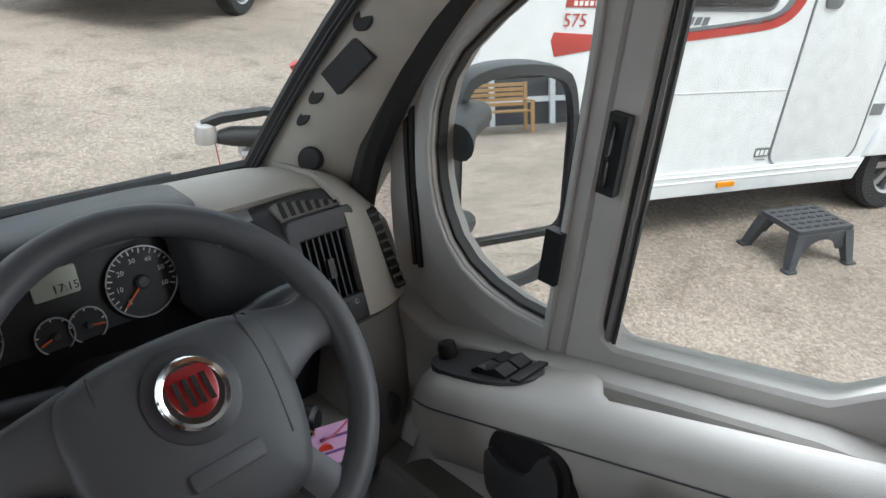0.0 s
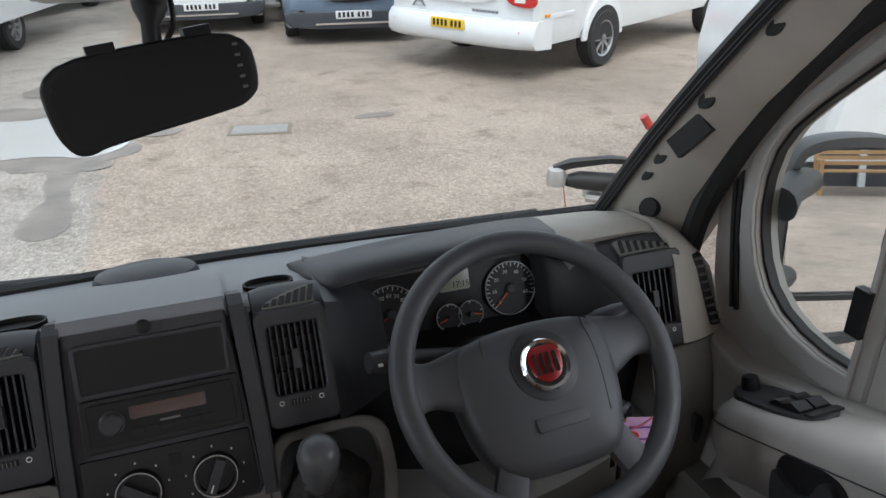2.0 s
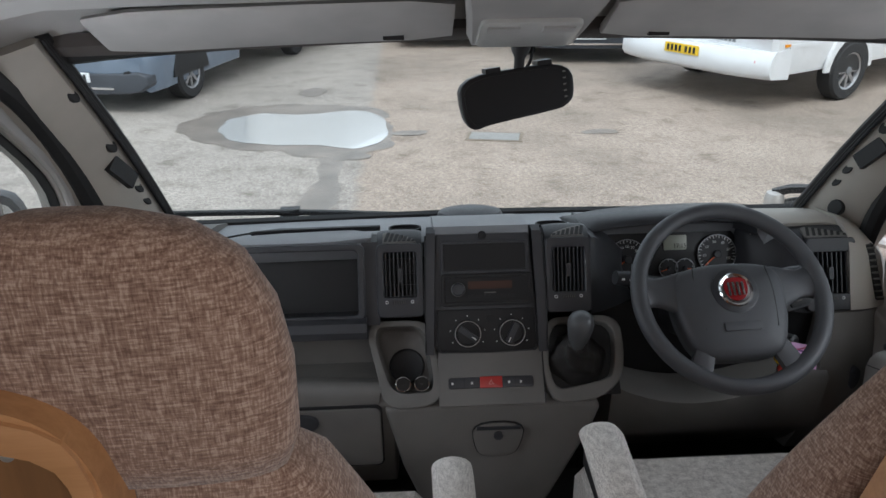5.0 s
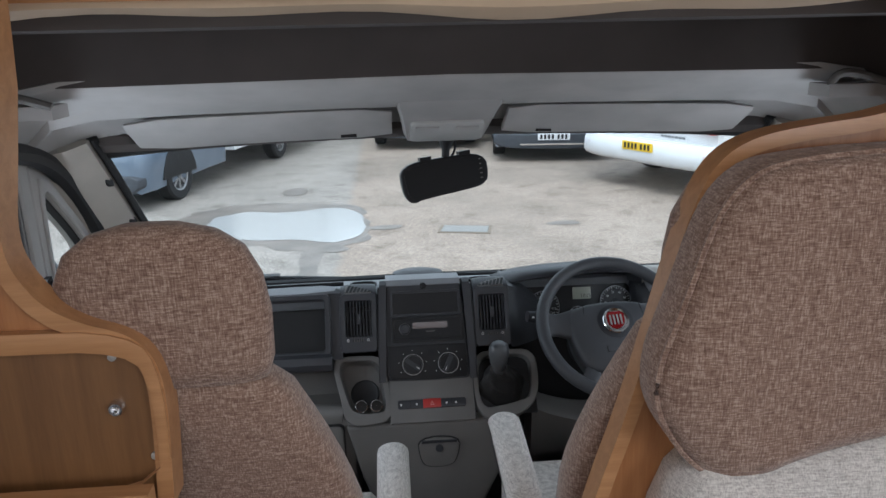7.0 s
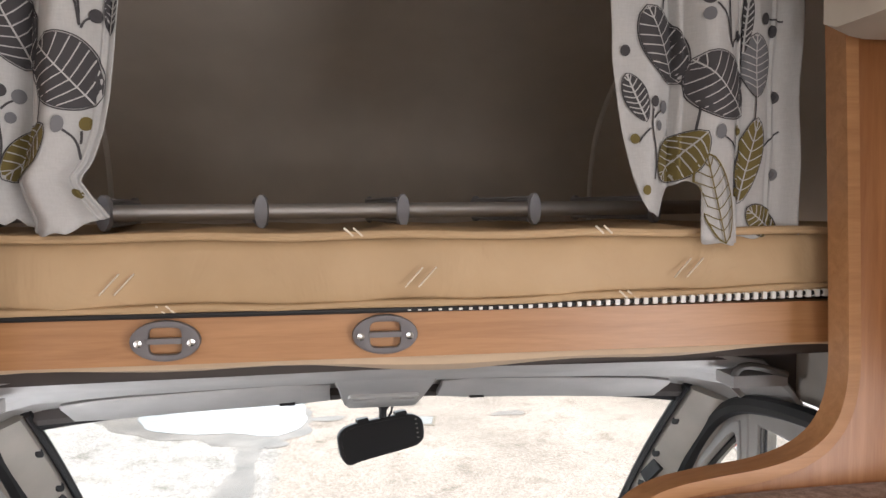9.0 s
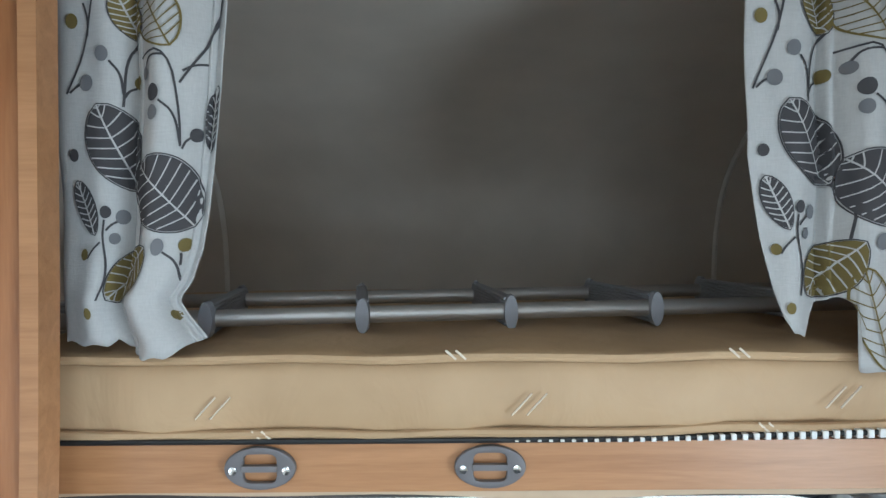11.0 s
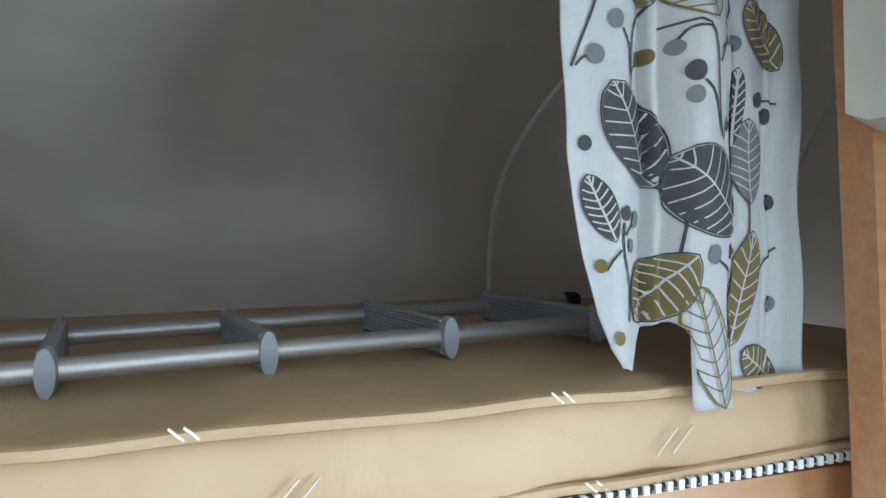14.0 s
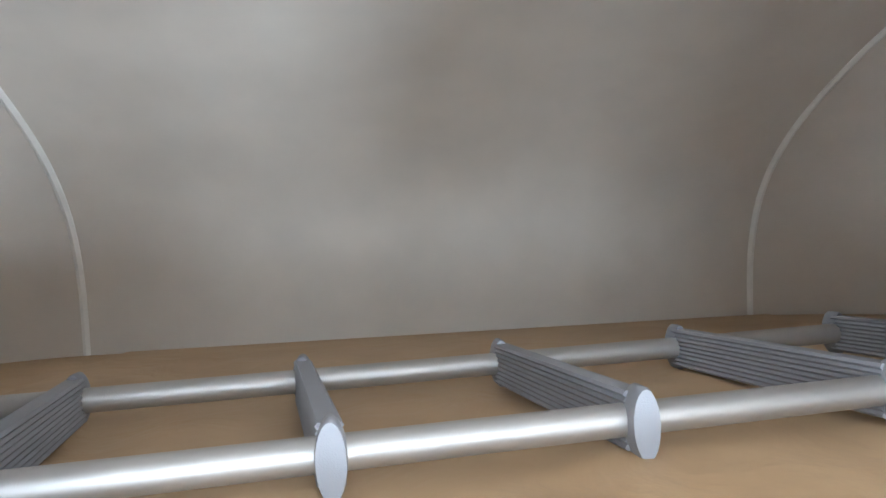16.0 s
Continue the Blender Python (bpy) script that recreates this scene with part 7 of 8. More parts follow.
band([(0.30, 1.12), (0.0, 1.145), (-0.40, 1.19), (-0.60, 1.22), (-0.70, 1.30), (-0.72, 1.42)], 0.035, 0.075, REDPAINT, "red_graphic")
band([(0.28, 1.155), (0.0, 1.175), (-0.40, 1.215), (-0.57, 1.245), (-0.64, 1.31), (-0.655, 1.42)], 0.012, 0.05, GREYPAINT, "grey_graphic")
b = B()
prism(b, [(0.75, 1.13), (0.72, 1.06), (0.45, 1.10), (0.44, 1.155), (0.74, 1.17)], "x", -0.004, 0.004, 0.001)
part("red_graphic", b, REDPAINT, cv)
b = B()
prism(b, [(0.70, 1.28), (0.69, 1.42), (0.42, 1.42), (0.42, 1.28)], "x", -0.004, 0.004, 0.001)
gb = part("red_graphic", b, REDPAINT, cv)
for i in range(8):
    b = B()
    box(b, -0.0055, -0.003, 0.66 - i * 0.028 - 0.018, 0.66 - i * 0.028, 1.288, 1.308, 0)
    part("lettering_bar", b, PALE, gb)
LM = Matrix(((0, 0, -1, 0), (-1, 0, 0, 0), (0, 1, 0, 0), (0, 0, 0, 1)))
part_text("575", 0.085, Matrix.Translation((-0.005, 0.64, 1.195)) @ LM, cv, REDPAINT)
for i in range(8):
    b = B()
    y0 = 0.24 - i * 0.047
    prism(b, [(y0, 1.202), (y0 - 0.034, 1.205), (y0 - 0.044, 1.242), (y0 - 0.012, 1.240)], "x", -0.005, 0.002, 0)
    part("lettering_bar", b, GREYPAINT, cv)
# wheel arch, wheel and chassis glimpsed below
b = B()
prism(b, [(-1.58, 0.42), (-1.64, 0.60), (-1.80, 0.74), (-2.1, 0.76), (-2.3, 0.66), (-2.4, 0.42)], "x", -0.03, 0.02, 0.02, 3)
part("wheel_arch", b, WHITE, cv)
road_wheel(cv, 0.12, -2.0, 0.32, -1, 0.19)
b = B()
tube(b, [(0.30, -1.45, 0.33), (1.9, -1.45, 0.33)], 0.05, 10)
part("axle", b, ALU, cv, "galvanised axle and step bracket")
b = B()
tube(b, smooth_line([(0.10, -1.30, 0.30), (0.12, -1.5, 0.26), (0.10, -1.7, 0.31)], 2), 0.028, 10)
part("pipe", b, plain("cream_pipe", (0.55, 0.5, 0.38), 0.5), cv, "cream waste pipe")
# black block carries the shade below the caravan floor
b = B()
box(b, 0.25, 1.95, -4.8, 1.0, 0.30, 0.42, 0)
part("chassis", b, RUBBER, cv, "chassis in black, underbody shade put into its colour")
# A-frame, hitch head, handbrake
for x in (0.45, 0.85):
    b = B()
    tube(b, [(x + (x - 0.6) * 1.4, 1.1, 0.42), (0.60 + (x - 0.65) * 0.1, 2.05, 0.46)], 0.03, 8)
    part("a_frame", b, ALU, cv, "galvanised drawbar")
b = B()
box(b, 0.54, 0.60, 1.66, 1.84, 0.43, 0.48, 0.015, 3)
part("hitch_cover", b, ALU, cv, "bare metal hitch housing")
b = B()
tube(b, [(0.57, 1.88, 0.54), (0.56, 2.10, 0.56), (0.55, 2.17, 0.56)], [0.055, 0.05, 0.03], 12)
part("bellows", b, RUBBER, cv, "black rubber bellows")
b = B()
lathe(b, [(0.02, -0.05), (0.05, -0.045), (0.055, 0.0), (0.045, 0.04), (0.015, 0.055)], Matrix.Translation((0.545, 2.22, 0.585)), 18)
part("hitch_head", b, ALU, cv, "bare metal hitch head")
b = B()
loft(b, [[(0.55 + w * sx, y, z + h * sz) for sx, sz in ((-1, -1), (1, -1), (1, 1), (-1, 1))] for y, z, w, h in ((2.24, 0.62, 0.02, 0.02), (2.15, 0.655, 0.032, 0.018), (1.95, 0.68, 0.03, 0.014), (1.80, 0.67, 0.024, 0.012))])
part("hitch_handle", b, BLACK, cv, "black hitch handle")
b = B()
box(b, 0.53, 0.57, 1.80, 1.86, 0.665, 0.69, 0.005)
part("handle_tip", b, REDPAINT, cv, "red handle tip")
b = B()
tube(b, smooth_line([(0.66, 1.62, 0.55), (0.72, 1.66, 0.72), (0.70, 1.74, 0.82)], 2), 0.012, 8)
hb = part("handbrake", b, CHROME, cv, "handbrake lever")
b = B()
tube(b, [(0.70, 1.73, 0.81), (0.695, 1.77, 0.87)], 0.024, 10)
part("grip", b, REDPAINT, hb, "red handbrake grip")
b = B()
tube(b, smooth_line([(0.56, 1.95, 0.52), (0.62, 1.98, 0.42), (0.66, 1.75, 0.50), (0.70, 1.70, 0.72), (0.60, 1.62, 0.62)], 3), 0.006, 6)
part("cable", b, RUBBER, cv, "grey breakaway cable")
b = B()
tube(b, smooth_line([(0.55, 2.18, 0.54), (0.58, 2.16, 0.40), (0.57, 2.10, 0.10)], 2), 0.003, 5)
part("breakaway_wire", b, REDPAINT, cv, "thin red wire")
b = B()
lathe(b, [(0.11, 0.0), (0.11, 0.02), (0.025, 0.03), (0.025, 0.45)], Matrix.Translation((0.60, 1.75, 0)), 18)
part("jockey_leg", b, ALU, cv)

# plastic step stool by the caravan door
stool = thing("step_stool", "dark grey plastic step stool with a perforated top on the ground", "step stool", "", Matrix.Translation((4.36, 0.50, 0)) @ Matrix.Rotation(radians(-24), 4, "Z"))
STG = plastic("stool_grey", (0.055, 0.058, 0.065), 0.5, 500)
b = B()
box(b, -0.20, 0.20, -0.14, 0.14, 0.195, 0.225, 0.008, 3)
tp = part("step_top", b, STG, stool)
for i in range(6):
    for j in range(5):
        b = B()
        x, y = -0.155 + i * 0.062, -0.10 + j * 0.05
        prism(b, round_rect(x - 0.02, x + 0.02, y - 0.009, y + 0.009, 0.006, 2), "z", 0.222, 0.2275, 0)
        part("slot", b, RUBBER, tp)
for sx in (-1, 1):
    for sy in (-1, 1):
        b = B()
        loft(b, [[(sx * (x0 + dx * w), sy * (y0 + dy * w), z) for dx, dy in ((-1, -1), (1, -1), (1, 1), (-1, 1))] for x0, y0, w, z in ((0.215, 0.165, 0.022, 0.012), (0.205, 0.15, 0.026, 0.06), (0.175, 0.115, 0.032, 0.20))])
        lg = part("leg", b, STG, stool)
        b = B()
        prism(b, round_rect(sx * 0.22 - 0.04, sx * 0.22 + 0.04, sy * 0.17 - 0.03, sy * 0.17 + 0.03, 0.012, 3), "z", 0.0, 0.014, 0.003)
        part("foot", b, STG, lg)
for sy in (-1, 1):
    b = B()
    arch = [(-0.18, 0.20), (0.18, 0.20), (0.19, 0.10)] + [(0.13 * math.cos(a), 0.06 + 0.10 * math.sin(a)) for a in [radians(15 + 150 * i / 10) for i in range(11)]] + [(-0.19, 0.10)]
    prism(b, arch, "y", sy * 0.128, sy * 0.145, 0.002)
    part("skirt", b, STG, stool)


# ---- motorhomes across the yard ----
def van_cab(parent, paint, plate_mat, white_back=True, length=6.2, body_w=1.12):
    """Local origin on the ground at the front bumper's middle, facing +y."""
    b = B()
    w = 1.0
    secs = [(0.02, 0.30, 0.72, 0.90), (-0.06, 0.24, 0.95, 0.97), (-0.35, 0.24, 1.08, 1.0), (-0.95, 0.26, 1.30, 1.0), (-1.75, 0.28, 2.05, 1.0), (-2.3, 0.28, 2.2, 1.0)]
    rows = []
    for y, z0, z1, ww in secs:
        rows.append([(sx * w * ww * f, y, lerp(z0, z1, h)) for sx, f, h in ((-1, 0.96, 0), (1, 0.96, 0), (1, 1, 0.3), (1, 0.98, 0.75), (1, 0.86, 1), (-1, 0.86, 1), (-1, 0.98, 0.75), (-1, 1, 0.3))])
    loft(b, rows)
    part("cab", b, paint, parent, "", sharp=40)
    b = B()
    prism(b, [(-0.80, 1.38), (0.80, 1.38), (0.66, 1.95), (-0.66, 1.95)], "y", -0.01, 0.01, 0)
    part("windscreen", b, DARKGLASS, parent, "", Matrix.Translation((0, -1.22, -0.02)) @ Matrix.Rotation(radians(0), 4, "X"))
    b = B()
    prism(b, smooth_poly([(-0.98, 0.50), (-0.98, 0.28), (-0.6, 0.22), (0.6, 0.22), (0.98, 0.28), (0.98, 0.50), (0.6, 0.46), (-0.6, 0.46)], 1), "y", -0.15, 0.06, 0.03, 3)
    bp = part("bumper", b, plastic("bumper_grey", (0.05, 0.055, 0.065), 0.5), parent)
    b = B()
    box(b, -0.55, 0.55, 0.05, 0.075, 0.285, 0.31, 0.005)
    part("bumper_trim", b, CHROME, bp, "bright lower trim")
    b = B()
    prism(b, smooth_poly([(-0.50, 0.86), (0.50, 0.86), (0.44, 0.58), (-0.44, 0.58)], 2), "y", 0.0, 0.05, 0.006)
    gr = part("grille", b, BLACK, parent)
    for i in range(5):
        b = B()
        box(b, -0.42, 0.42, 0.045, 0.058, 0.62 + i * 0.048, 0.634 + i * 0.048, 0.003)
        part("grille_bar", b, GREYPAINT, gr)
    b = B()
    lathe(b, [(0.07, 0), (0.07, 0.015), (0.05, 0.02)], Matrix.Translation((0, 0.05, 0.76)) @ Matrix.Rotation(radians(-90), 4, "X"), 20)
    part("badge", b, CHROME, gr)
    for s in (-1, 1):
        b = B()
        prism(b, smooth_poly([(s * 0.62, 0.72), (s * 0.95, 0.80), (s * 0.97, 1.0), (s * 0.82, 1.02)], 2), "y", -0.10, 0.0, 0.01)
        part("headlight", b, plain("headlight_glass", (0.5, 0.52, 0.55), 0.1, 0.3, 0.5), parent, "clear headlight")
        b = B()
        lathe(b, [(0.06, 0), (0.06, 0.02), (0.045, 0.02)], Matrix.Translation((s * 0.74, 0.03, 0.44)) @ Matrix.Rotation(radians(-90), 4, "X"), 16)
        part("fog_lamp", b, BLACK, bp)
        road_wheel(parent, s * 0.88, -0.92, 0.335, s)
        road_wheel(parent, s * 0.92, -4.3, 0.335, s)
        b = B()
        prism(b, [(-0.92 + 0.42 * math.cos(a), 0.335 + 0.42 * math.sin(a)) for a in [math.pi * i / 12 for i in range(13)]], "x", s * 0.965, s * 1.005, 0.004)
        part("wheel_arch", b, RUBBER, parent)
    plate_on(parent, Matrix.Translation((0, 0.062, 0.42)) @ Matrix.Rotation(radians(180), 4, "Z"), plate_mat)
    if white_back:
        b = B()
        rows = [[(x, -1.9, 2.05), (x, -0.9, 2.2), (x, -0.75, 2.5), (x, -1.2, 2.85), (x, -length, 2.9), (x, -length, 0.45), (x, -2.3, 0.45)] for x in (-body_w, body_w)]
        loft(b, rows)
        part("body", b, WHITE, parent)
        b = B()
        prism(b, round_rect(-3.6, -2.7, 1.5, 2.1, 0.06, 4), "x", body_w, body_w + 0.02, 0.004)
        part("window", b, DARKGLASS, parent)
        b = B()
        prism(b, round_rect(-2.75, -2.35, 0.26, 0.34, 0.02, 3), "x", body_w - 0.1, body_w + 0.16, 0.01)
        part("step", b, ALU, parent)


mv1 = thing("motorhome", "coachbuilt motorhome with dark blue-grey cab parked across the yard", "motorhome", "", vehicle_matrix(-4.05, 7.62, 165.5))
van_cab(mv1, BLUEGREY, WHITE)
mv2 = thing("motorhome", "white motorhome parked behind the blue-grey one", "motorhome", "", vehicle_matrix(-4.3, 13.2, 150))
van_cab(mv2, WHITE, WHITE)
mv3 = thing("motorhome", "motorhome with steel-blue cab beside the white one", "motorhome", "", vehicle_matrix(2.62, 10.15, 172))
van_cab(mv3, plain("steel_blue_paint", (0.15, 0.20, 0.27), 0.25, 0.3, 0.5), WHITE)
mv4 = thing("motorhome", "white van-based motorhome at the back of the yard", "motorhome", "", vehicle_matrix(0.6, 11.9, 176))
van_cab(mv4, WHITE, WHITE)
mv5 = thing("motorhome", "white motorhome in the far row", "motorhome", "", vehicle_matrix(11.2, 13.2, 150))
van_cab(mv5, WHITE, WHITE)

# white coachbuilt seen from the rear
mr = thing("motorhome", "white coachbuilt motorhome seen from the rear with yellow plate", "motorhome", "", vehicle_matrix(3.32, 7.73, -61.9))
b = B()
rows = []
for y, z0, ins in ((0.0, 0.43, 0.05), (0.05, 0.40, 0.0), (0.6, 0.40, 0.0), (5.2, 0.42, 0.0)):
    rows.append([(sx * (1.13 - ins) * f, y, z) for sx, f, z in ((-1, 0.97, z0), (1, 0.97, z0), (1, 1.0, 0.55), (1, 1.0, 2.5), (1, 0.93, 2.8), (-1, 0.93, 2.8), (-1, 1.0, 2.5), (-1, 1.0, 0.55))])
loft(b, rows)
part("body", b, WHITE, mr, "", sharp=40)
b = B()
rows = []
for i in range(13):
    f = -1 + 2 * i / 12
    y0 = -0.16 + 0.14 * f ** 4
    rows.append([(f * 1.14, 0.3, 0.36), (f * 1.14, y0 + 0.02, 0.38), (f * 1.14, y0 - 0.03, 0.44), (f * 1.14, y0 - 0.02, 0.60), (f * 1.14, y0 + 0.04, 0.68), (f * 1.14, 0.3, 0.70)])
loft(b, rows)
bump_ = part("bumper", b, WHITE, mr, "rounded white rear bumper", sharp=50)
for s in (-1, 1):
    b = B()
    lathe(b, [(0.05, 0), (0.05, 0.015), (0.03, 0.02)], Matrix.Translation((s * 0.93, -0.09, 0.56)) @ Matrix.Rotation(radians(90), 4, "X"), 16)
    part("reflector", b, REDLAMP, bump_, "round red reflector")
    b = B()
    prism(b, smooth_poly([(s * 0.70, 0.93), (s * 0.82, 1.0), (s * 1.10, 1.02), (s * 1.12, 0.85), (s * 1.05, 0.82), (s * 0.80, 0.84)], 2), "y", -0.04, 0.08, 0.01)
    tl = part("tail_lamp", b, REDLAMP, mr, "red and clear tail lamp")
    b = B()
    box(b, min(s * 0.86, s * 1.0), max(s * 0.86, s * 1.0), -0.046, -0.03, 0.875, 0.925, 0.004)
    part("clear_lens", b, PALE, tl)
    # side skirt mouldings and wheel arch
    b = B()
    prism(b, [(1.40 + 0.46 * math.cos(a), 0.36 + 0.50 * math.sin(a)) for a in [math.pi * i / 12 for i in range(13)]], "x", s * 1.12, s * 1.165, 0.015, 3)
    ar = part("wheel_arch", b, WHITE, mr, "flared white wheel arch")
    b = B()
    prism(b, [(1.40 + 0.38 * math.cos(a), 0.34 + 0.40 * math.sin(a)) for a in [math.pi * i / 12 for i in range(13)]], "x", s * 1.16, s * 1.169, 0)
    part("arch_well", b, RUBBER, ar)
    road_wheel(mr, s * 1.08, 1.40, 0.345, s)
    road_wheel(mr, s * 1.02, 4.75, 0.345, s)
    b = B()
    box(b, s * 1.13 - 0.01, s * 1.13 + 0.01, 0.25, 0.75, 0.70, 0.74, 0.008)
    part("side_strip", b, WHITE, mr)
    b = B()
    box(b, s * 1.135 - 0.012, s * 1.135 + 0.012, 0.16, 0.24, 0.72, 0.75, 0.005)
    part("side_marker", b, AMBER, mr)
    b = B()
    box(b, s * 1.135 - 0.012, s * 1.135 + 0.012, 2.1, 2.18, 0.80, 0.83, 0.005)
    part("side_marker", b, AMBER, mr)
b = B()
ring(b, smooth_poly([(-0.85, 2.3), (-0.66, 0.95), (-0.45, 0.82), (0.45, 0.82), (0.66, 0.95), (0.85, 2.3)], 2), smooth_poly([(-0.80, 2.25), (-0.60, 1.0), (-0.42, 0.88), (0.42, 0.88), (0.60, 1.0), (0.80, 2.25)], 2), "y", -0.03, 0.02, 0.01)
part("rear_panel", b, WHITE, mr, "raised rear panel")
b = B()
box(b, -0.35, 0.35, -0.02, 0.01, 0.935, 0.955, 0.004)
part("groove", b, GREYPAINT, mr)
plate_on(mr, Matrix.Translation((0.0, -0.19, 0.60)), YELLOW)
b = B()
tri = [(-0.75, 0.73), (-0.65, 0.82), (-0.61, 0.785), (-0.58, 0.80), (-0.52, 0.73)]
ring(b, tri, [(-0.70 + (x + 0.65) * 0.0 + 0.06 + (x + 0.64) * 0.75, 0.745 + (z - 0.745) * 0.7) for x, z in tri], "y", -0.012, 0.01, 0)
part("emblem", b, GREYPAINT, mr)
bars(mr, Matrix.Translation((0.42, -0.004, 0.745)), 0.40, 0.03, 7, GREYPAINT)

# bench and office wall behind the vehicle, seen in the door mirror
wallb = tagged(new("wall_office"), "dark office front with white posts behind the vehicle", "wall", kind="structure")
b = B()
box(b, -8, 12, -15.3, -15.0, 0, 4, 0)
part("boarding", b, plain("dark_boarding", (0.06, 0.06, 0.065), 0.6), wallb)
for x in (1.0, 2.9, 4.6, 6.0):
    b = B()
    box(b, x - 0.06, x + 0.06, -14.98, -14.85, 0, 3.2, 0.01)
    part("post", b, WHITE, wallb)
b = B()
box(b, -8, 12, -14.98, -14.93, 0.5, 0.62, 0.01)
part("rail", b, WHITE, wallb)
bench = thing("garden_bench", "slatted light wooden garden bench against the office wall", "bench", "", Matrix.Translation((4.3, -13.6, 0)))
BENCH = wood_mat("bench_wood", (0.36, 0.20, 0.08), (0.5, 0.30, 0.13))
for i in range(4):
    b = B()
    box(b, -0.75, 0.75, -0.1 + i * 0.12, -0.01 + i * 0.12, 0.42, 0.445, 0.004)
    part("seat_slat", b, BENCH, bench)
for i in range(5):
    b = B()
    box(b, -0.75, 0.75, -0.16, -0.13, 0.52 + i * 0.1, 0.59 + i * 0.1, 0.004)
    part("back_slat", b, BENCH, bench)
for x in (-0.75, 0.75):
    for y in (-0.15, 0.38):
        b = B()
        box(b, x - 0.035, x + 0.035, y - 0.035, y + 0.035, 0, 1.0 if y < 0 else 0.62, 0.006)
        part("leg", b, BENCH, bench)
    b = B()
    box(b, x - 0.04, x + 0.04, -0.15, 0.44, 0.62, 0.65, 0.006)
    part("arm", b, BENCH, bench)


# door mirrors
def door_mirror(s):
    dm = thing("door_mirror", "large black two-glass door mirror on two arms", "mirror", "door mirrors")
    c = Vector((XC + s * (1.105 - XC), 0.150, 1.360))
    nrm = Vector((-s * 0.31, -0.94, 0.13)).normalized()
    m = Matrix.Translation(c) @ nrm.to_track_quat("Z", "Y").to_matrix().to_4x4()
    MIRR = plain("mirror_silver", (0.86, 0.87, 0.87), 0.01, 1.0)
    b = B()
    out = smooth_poly([(-0.115, 0.16), (-0.06, 0.19), (0.06, 0.19), (0.115, 0.16), (0.122, -0.05), (0.115, -0.13), (0.07, -0.185), (-0.06, -0.19), (-0.115, -0.15), (-0.122, -0.05)], 2)
    loft(b, [[m @ Vector((x * f, y * f, h)) for x, y in out] for f, h in ((0.6, -0.10), (0.92, -0.075), (1.0, -0.03), (1.0, 0.0), (0.985, 0.016), (0.90, 0.016), (0.885, 0.004), (0.2, 0.003))])
    part("housing", b, plastic("mirror_black", (0.075, 0.078, 0.085), 0.5), dm)
    for z0, z1, nm in ((-0.088, 0.165, "upper_glass"), (-0.168, -0.100, "lower_glass")):
        b = B()
        prism(b, round_rect(-0.097, 0.097, z0, z1, 0.03, 5), "z", 0.004, 0.0065, 0)
        part(nm, b, MIRR, dm, "clear mirror glass", m)
    b = B()
    box(b, -0.108, 0.108, -0.099, -0.089, 0.002, 0.016, 0.003)
    part("divider", b, plastic("mirror_black2", (0.04, 0.042, 0.046), 0.5), dm, "", m)
    for z in (1.47, 1.30):
        b = B()
        loft(b, [[(XC + s * (x - XC), y + 0.03 * math.cos(a), z + dz + 0.026 * math.sin(a)) for a in [2 * math.pi * i / 14 for i in range(14)]] for x, y, dz in ((0.93, 0.12, 0.0), (0.98, 0.16, 0.004), (1.06, 0.20, 0.0))])
        part("arm", b, plastic("mirror_arm", (0.04, 0.042, 0.046), 0.5), dm)


door_mirror(1)
door_mirror(-1)

# ---- puddle, patches, drain cover ----
def _water(nt, p):
    # pale base and raised IOR stand in for the bright sky reflection
    p.inputs["Base Color"].default_value = (0.40, 0.40, 0.39, 1)
    p.inputs["Roughness"].default_value = 0.02
    p.inputs["IOR"].default_value = 2.4
    p.inputs["Specular IOR Level"].default_value = 1.0
    n = nd(nt, "ShaderNodeTexNoise", Scale=6.0, Detail=2.0)
    nt.links.new(coords(nt), n.inputs["Vector"])
    bump(nt, p, n.outputs[0], 0.02, 0.01)


WATER = mat("puddle_water_sky_tint", _water)


def _wet(nt, p):
    n = nd(nt, "ShaderNodeTexNoise", Scale=3.0, Detail=6.0)
    nt.links.new(coords(nt), n.inputs["Vector"])
    c = ramp(nt, n.outputs[0], [(0.3, (0.13, 0.115, 0.10)), (0.7, (0.23, 0.20, 0.175))])
    nt.links.new(c, p.inputs["Base Color"])
    p.inputs["Roughness"].default_value = 0.4


WET = mat("wet_concrete", _wet)


def patch(name, pts, z, material, label, category, wob=0.08, seed=0):
    rnd = random.Random(seed)
    line = smooth_poly(pts, 3)
    line = [(x + wob * noise.noise((x * 3, y * 3, seed)), y + wob * noise.noise((x * 3, y * 3, seed + 9))) for x, y in line]
    b = B()
    f = b.faces.new([b.verts.new((x, y, z)) for x, y in line])
    if f.normal.z < 0:
        f.normal_flip()
    return setting(name, b, material, label, category)


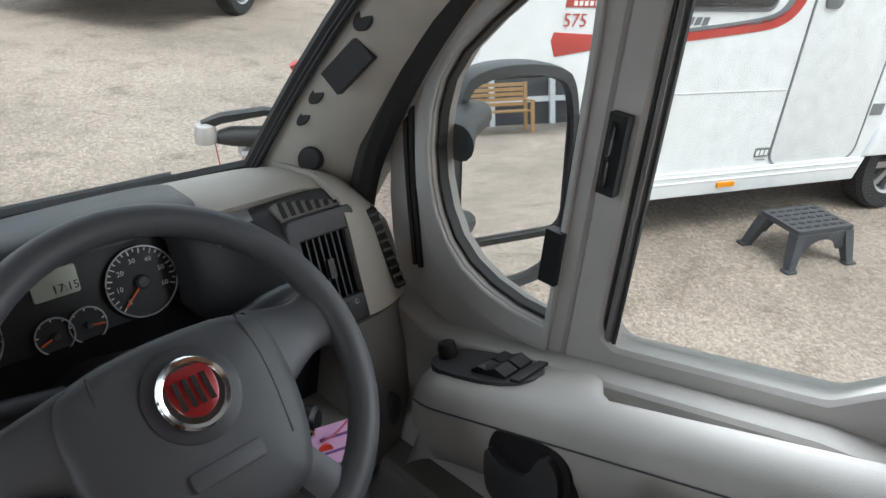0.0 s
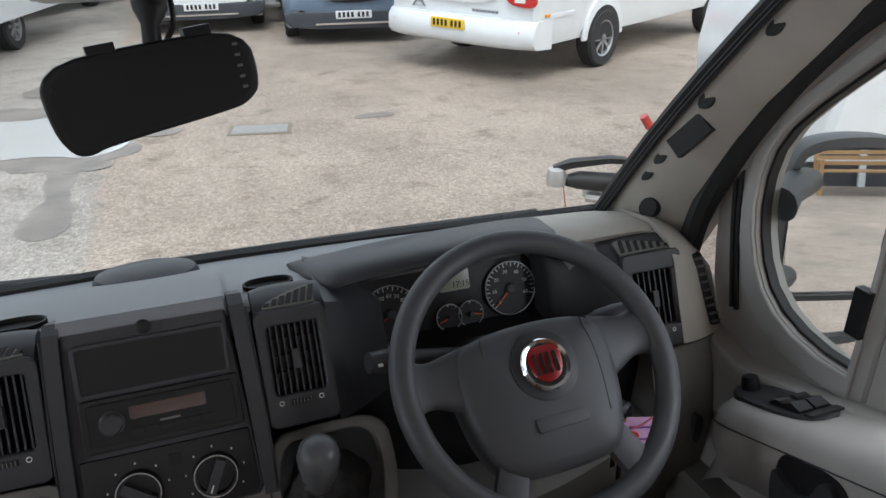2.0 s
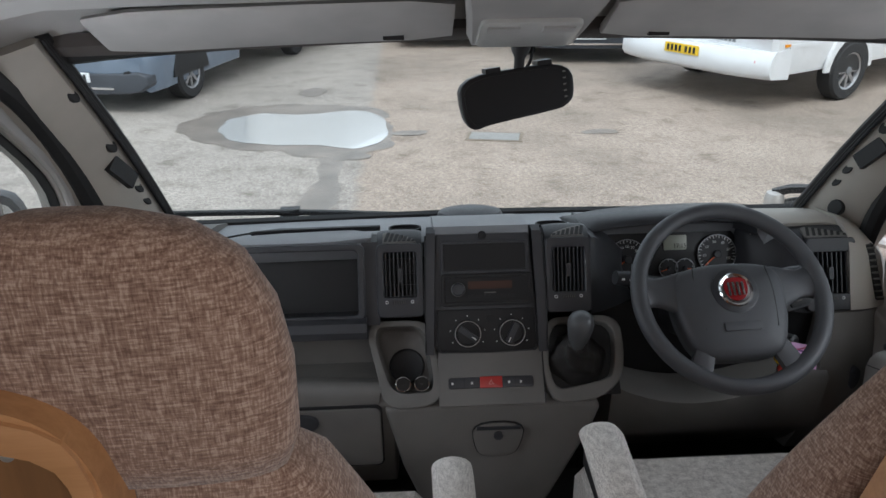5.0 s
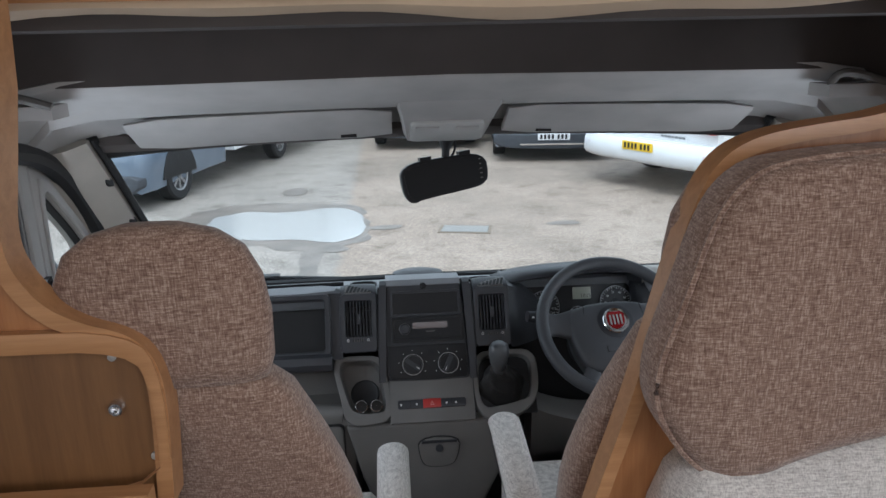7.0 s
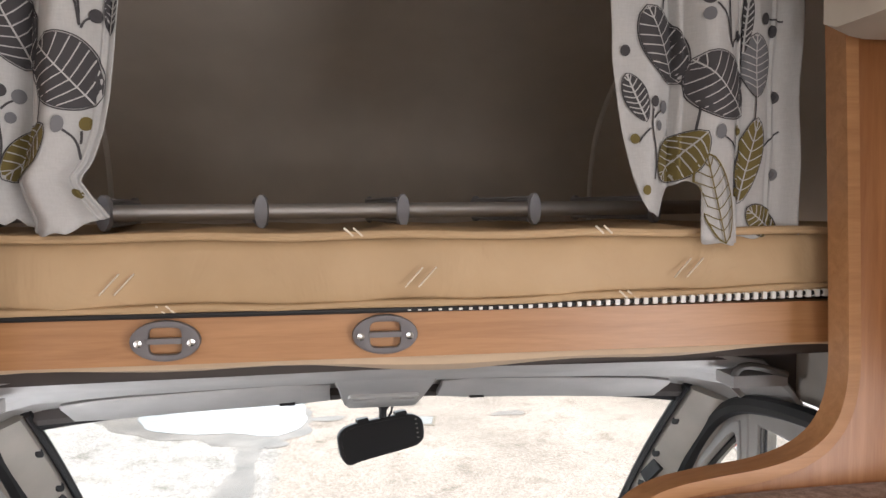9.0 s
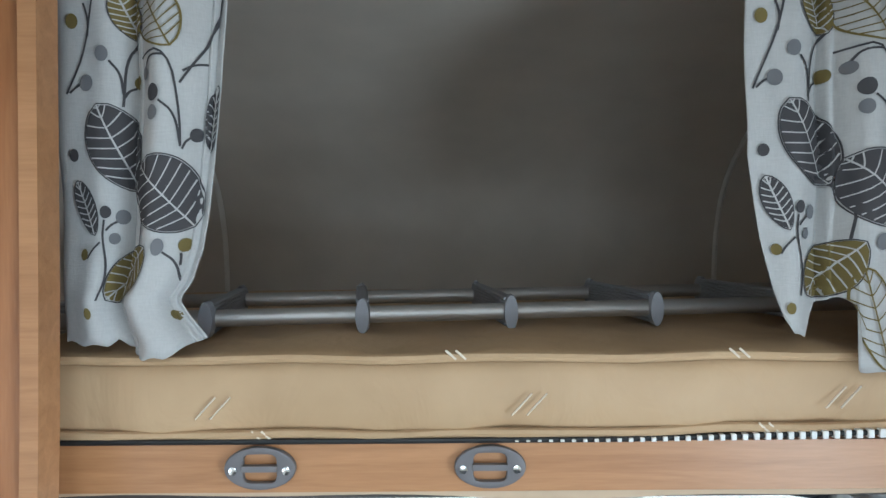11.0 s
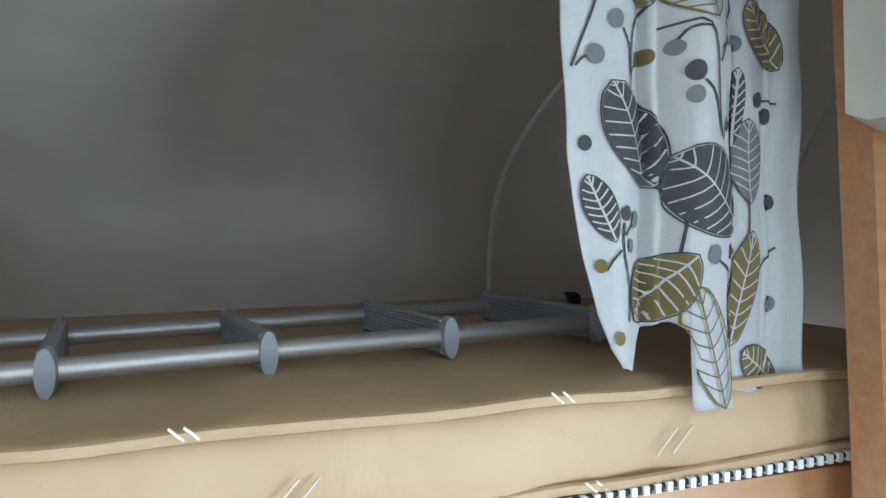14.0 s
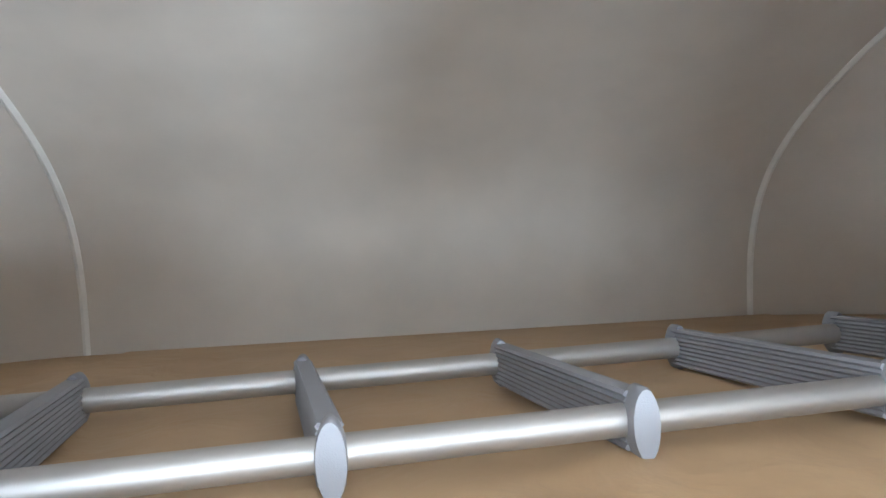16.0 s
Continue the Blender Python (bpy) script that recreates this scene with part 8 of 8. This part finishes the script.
patch("ground_wet", [(-2.75, 6.65), (-2.55, 7.35), (-1.95, 7.8), (-1.15, 7.68), (-0.5, 7.5), (-0.27, 6.35), (-0.42, 5.55), (-0.75, 5.35), (-1.2, 5.62), (-2.05, 5.95)], 0.004, WET, "damp dark concrete round the puddle", "stain", 0.15, 1)
patch("ground_streak", [(-1.0, 5.75), (-0.74, 5.65), (-0.78, 4.9), (-0.76, 4.35), (-0.78, 4.05), (-1.05, 4.1), (-1.04, 4.5), (-0.95, 4.9)], 0.003, WET, "damp streak running from the puddle", "stain", 0.10, 5)
patch("water", [(-2.25, 6.6), (-2.2, 7.1), (-1.85, 7.32), (-1.4, 7.15), (-1.0, 7.32), (-0.55, 7.32), (-0.36, 6.55), (-0.40, 6.0), (-0.60, 5.66), (-1.2, 5.88), (-1.7, 5.98), (-2.0, 6.15)], 0.008, WATER, "still rain puddle, the pale sky put into its colour", "puddle", 0.06, 2)
patch("ground_patch", [(-0.80, 5.55), (-0.55, 5.6), (-0.5, 5.4), (-0.75, 5.35)], 0.0065, WET, "small damp spot", "stain", 0.05, 3)
patch("ground_patch", [(-0.35, 6.35), (0.05, 6.4), (0.05, 6.2), (-0.3, 6.15)], 0.0065, WET, "small damp spot", "stain", 0.05, 4)
patch("ground_patch", [(1.6, 6.2), (2.0, 6.3), (2.05, 6.1), (1.7, 6.05)], 0.004, WET, "small damp spot", "stain", 0.06, 7)
patch("ground_patch", [(-1.6, 8.6), (-1.3, 8.8), (-1.2, 8.2), (-1.5, 8.1)], 0.0065, WET, "small damp spot", "stain", 0.06, 8)
drain = thing("drain_cover", "rectangular grey metal drain cover set in the yard", "drain cover", "", Matrix.Translation((0.72, 6.06, 0)) @ Matrix.Rotation(radians(-12), 4, "Z"))
b = B()
box(b, -0.25, 0.25, -0.13, 0.13, 0.0, 0.012, 0.003)
part("lid", b, plain("drain_grey", (0.24, 0.235, 0.225), 0.55), drain)
b = B()
ring(b, [(-0.285, -0.165), (0.285, -0.165), (0.285, 0.165), (-0.285, 0.165)], [(-0.255, -0.135), (0.255, -0.135), (0.255, 0.135), (-0.255, 0.135)], "z", 0.0, 0.009, 0)
part("frame", b, plain("drain_frame", (0.20, 0.165, 0.13), 0.8), drain, "rusty frame")
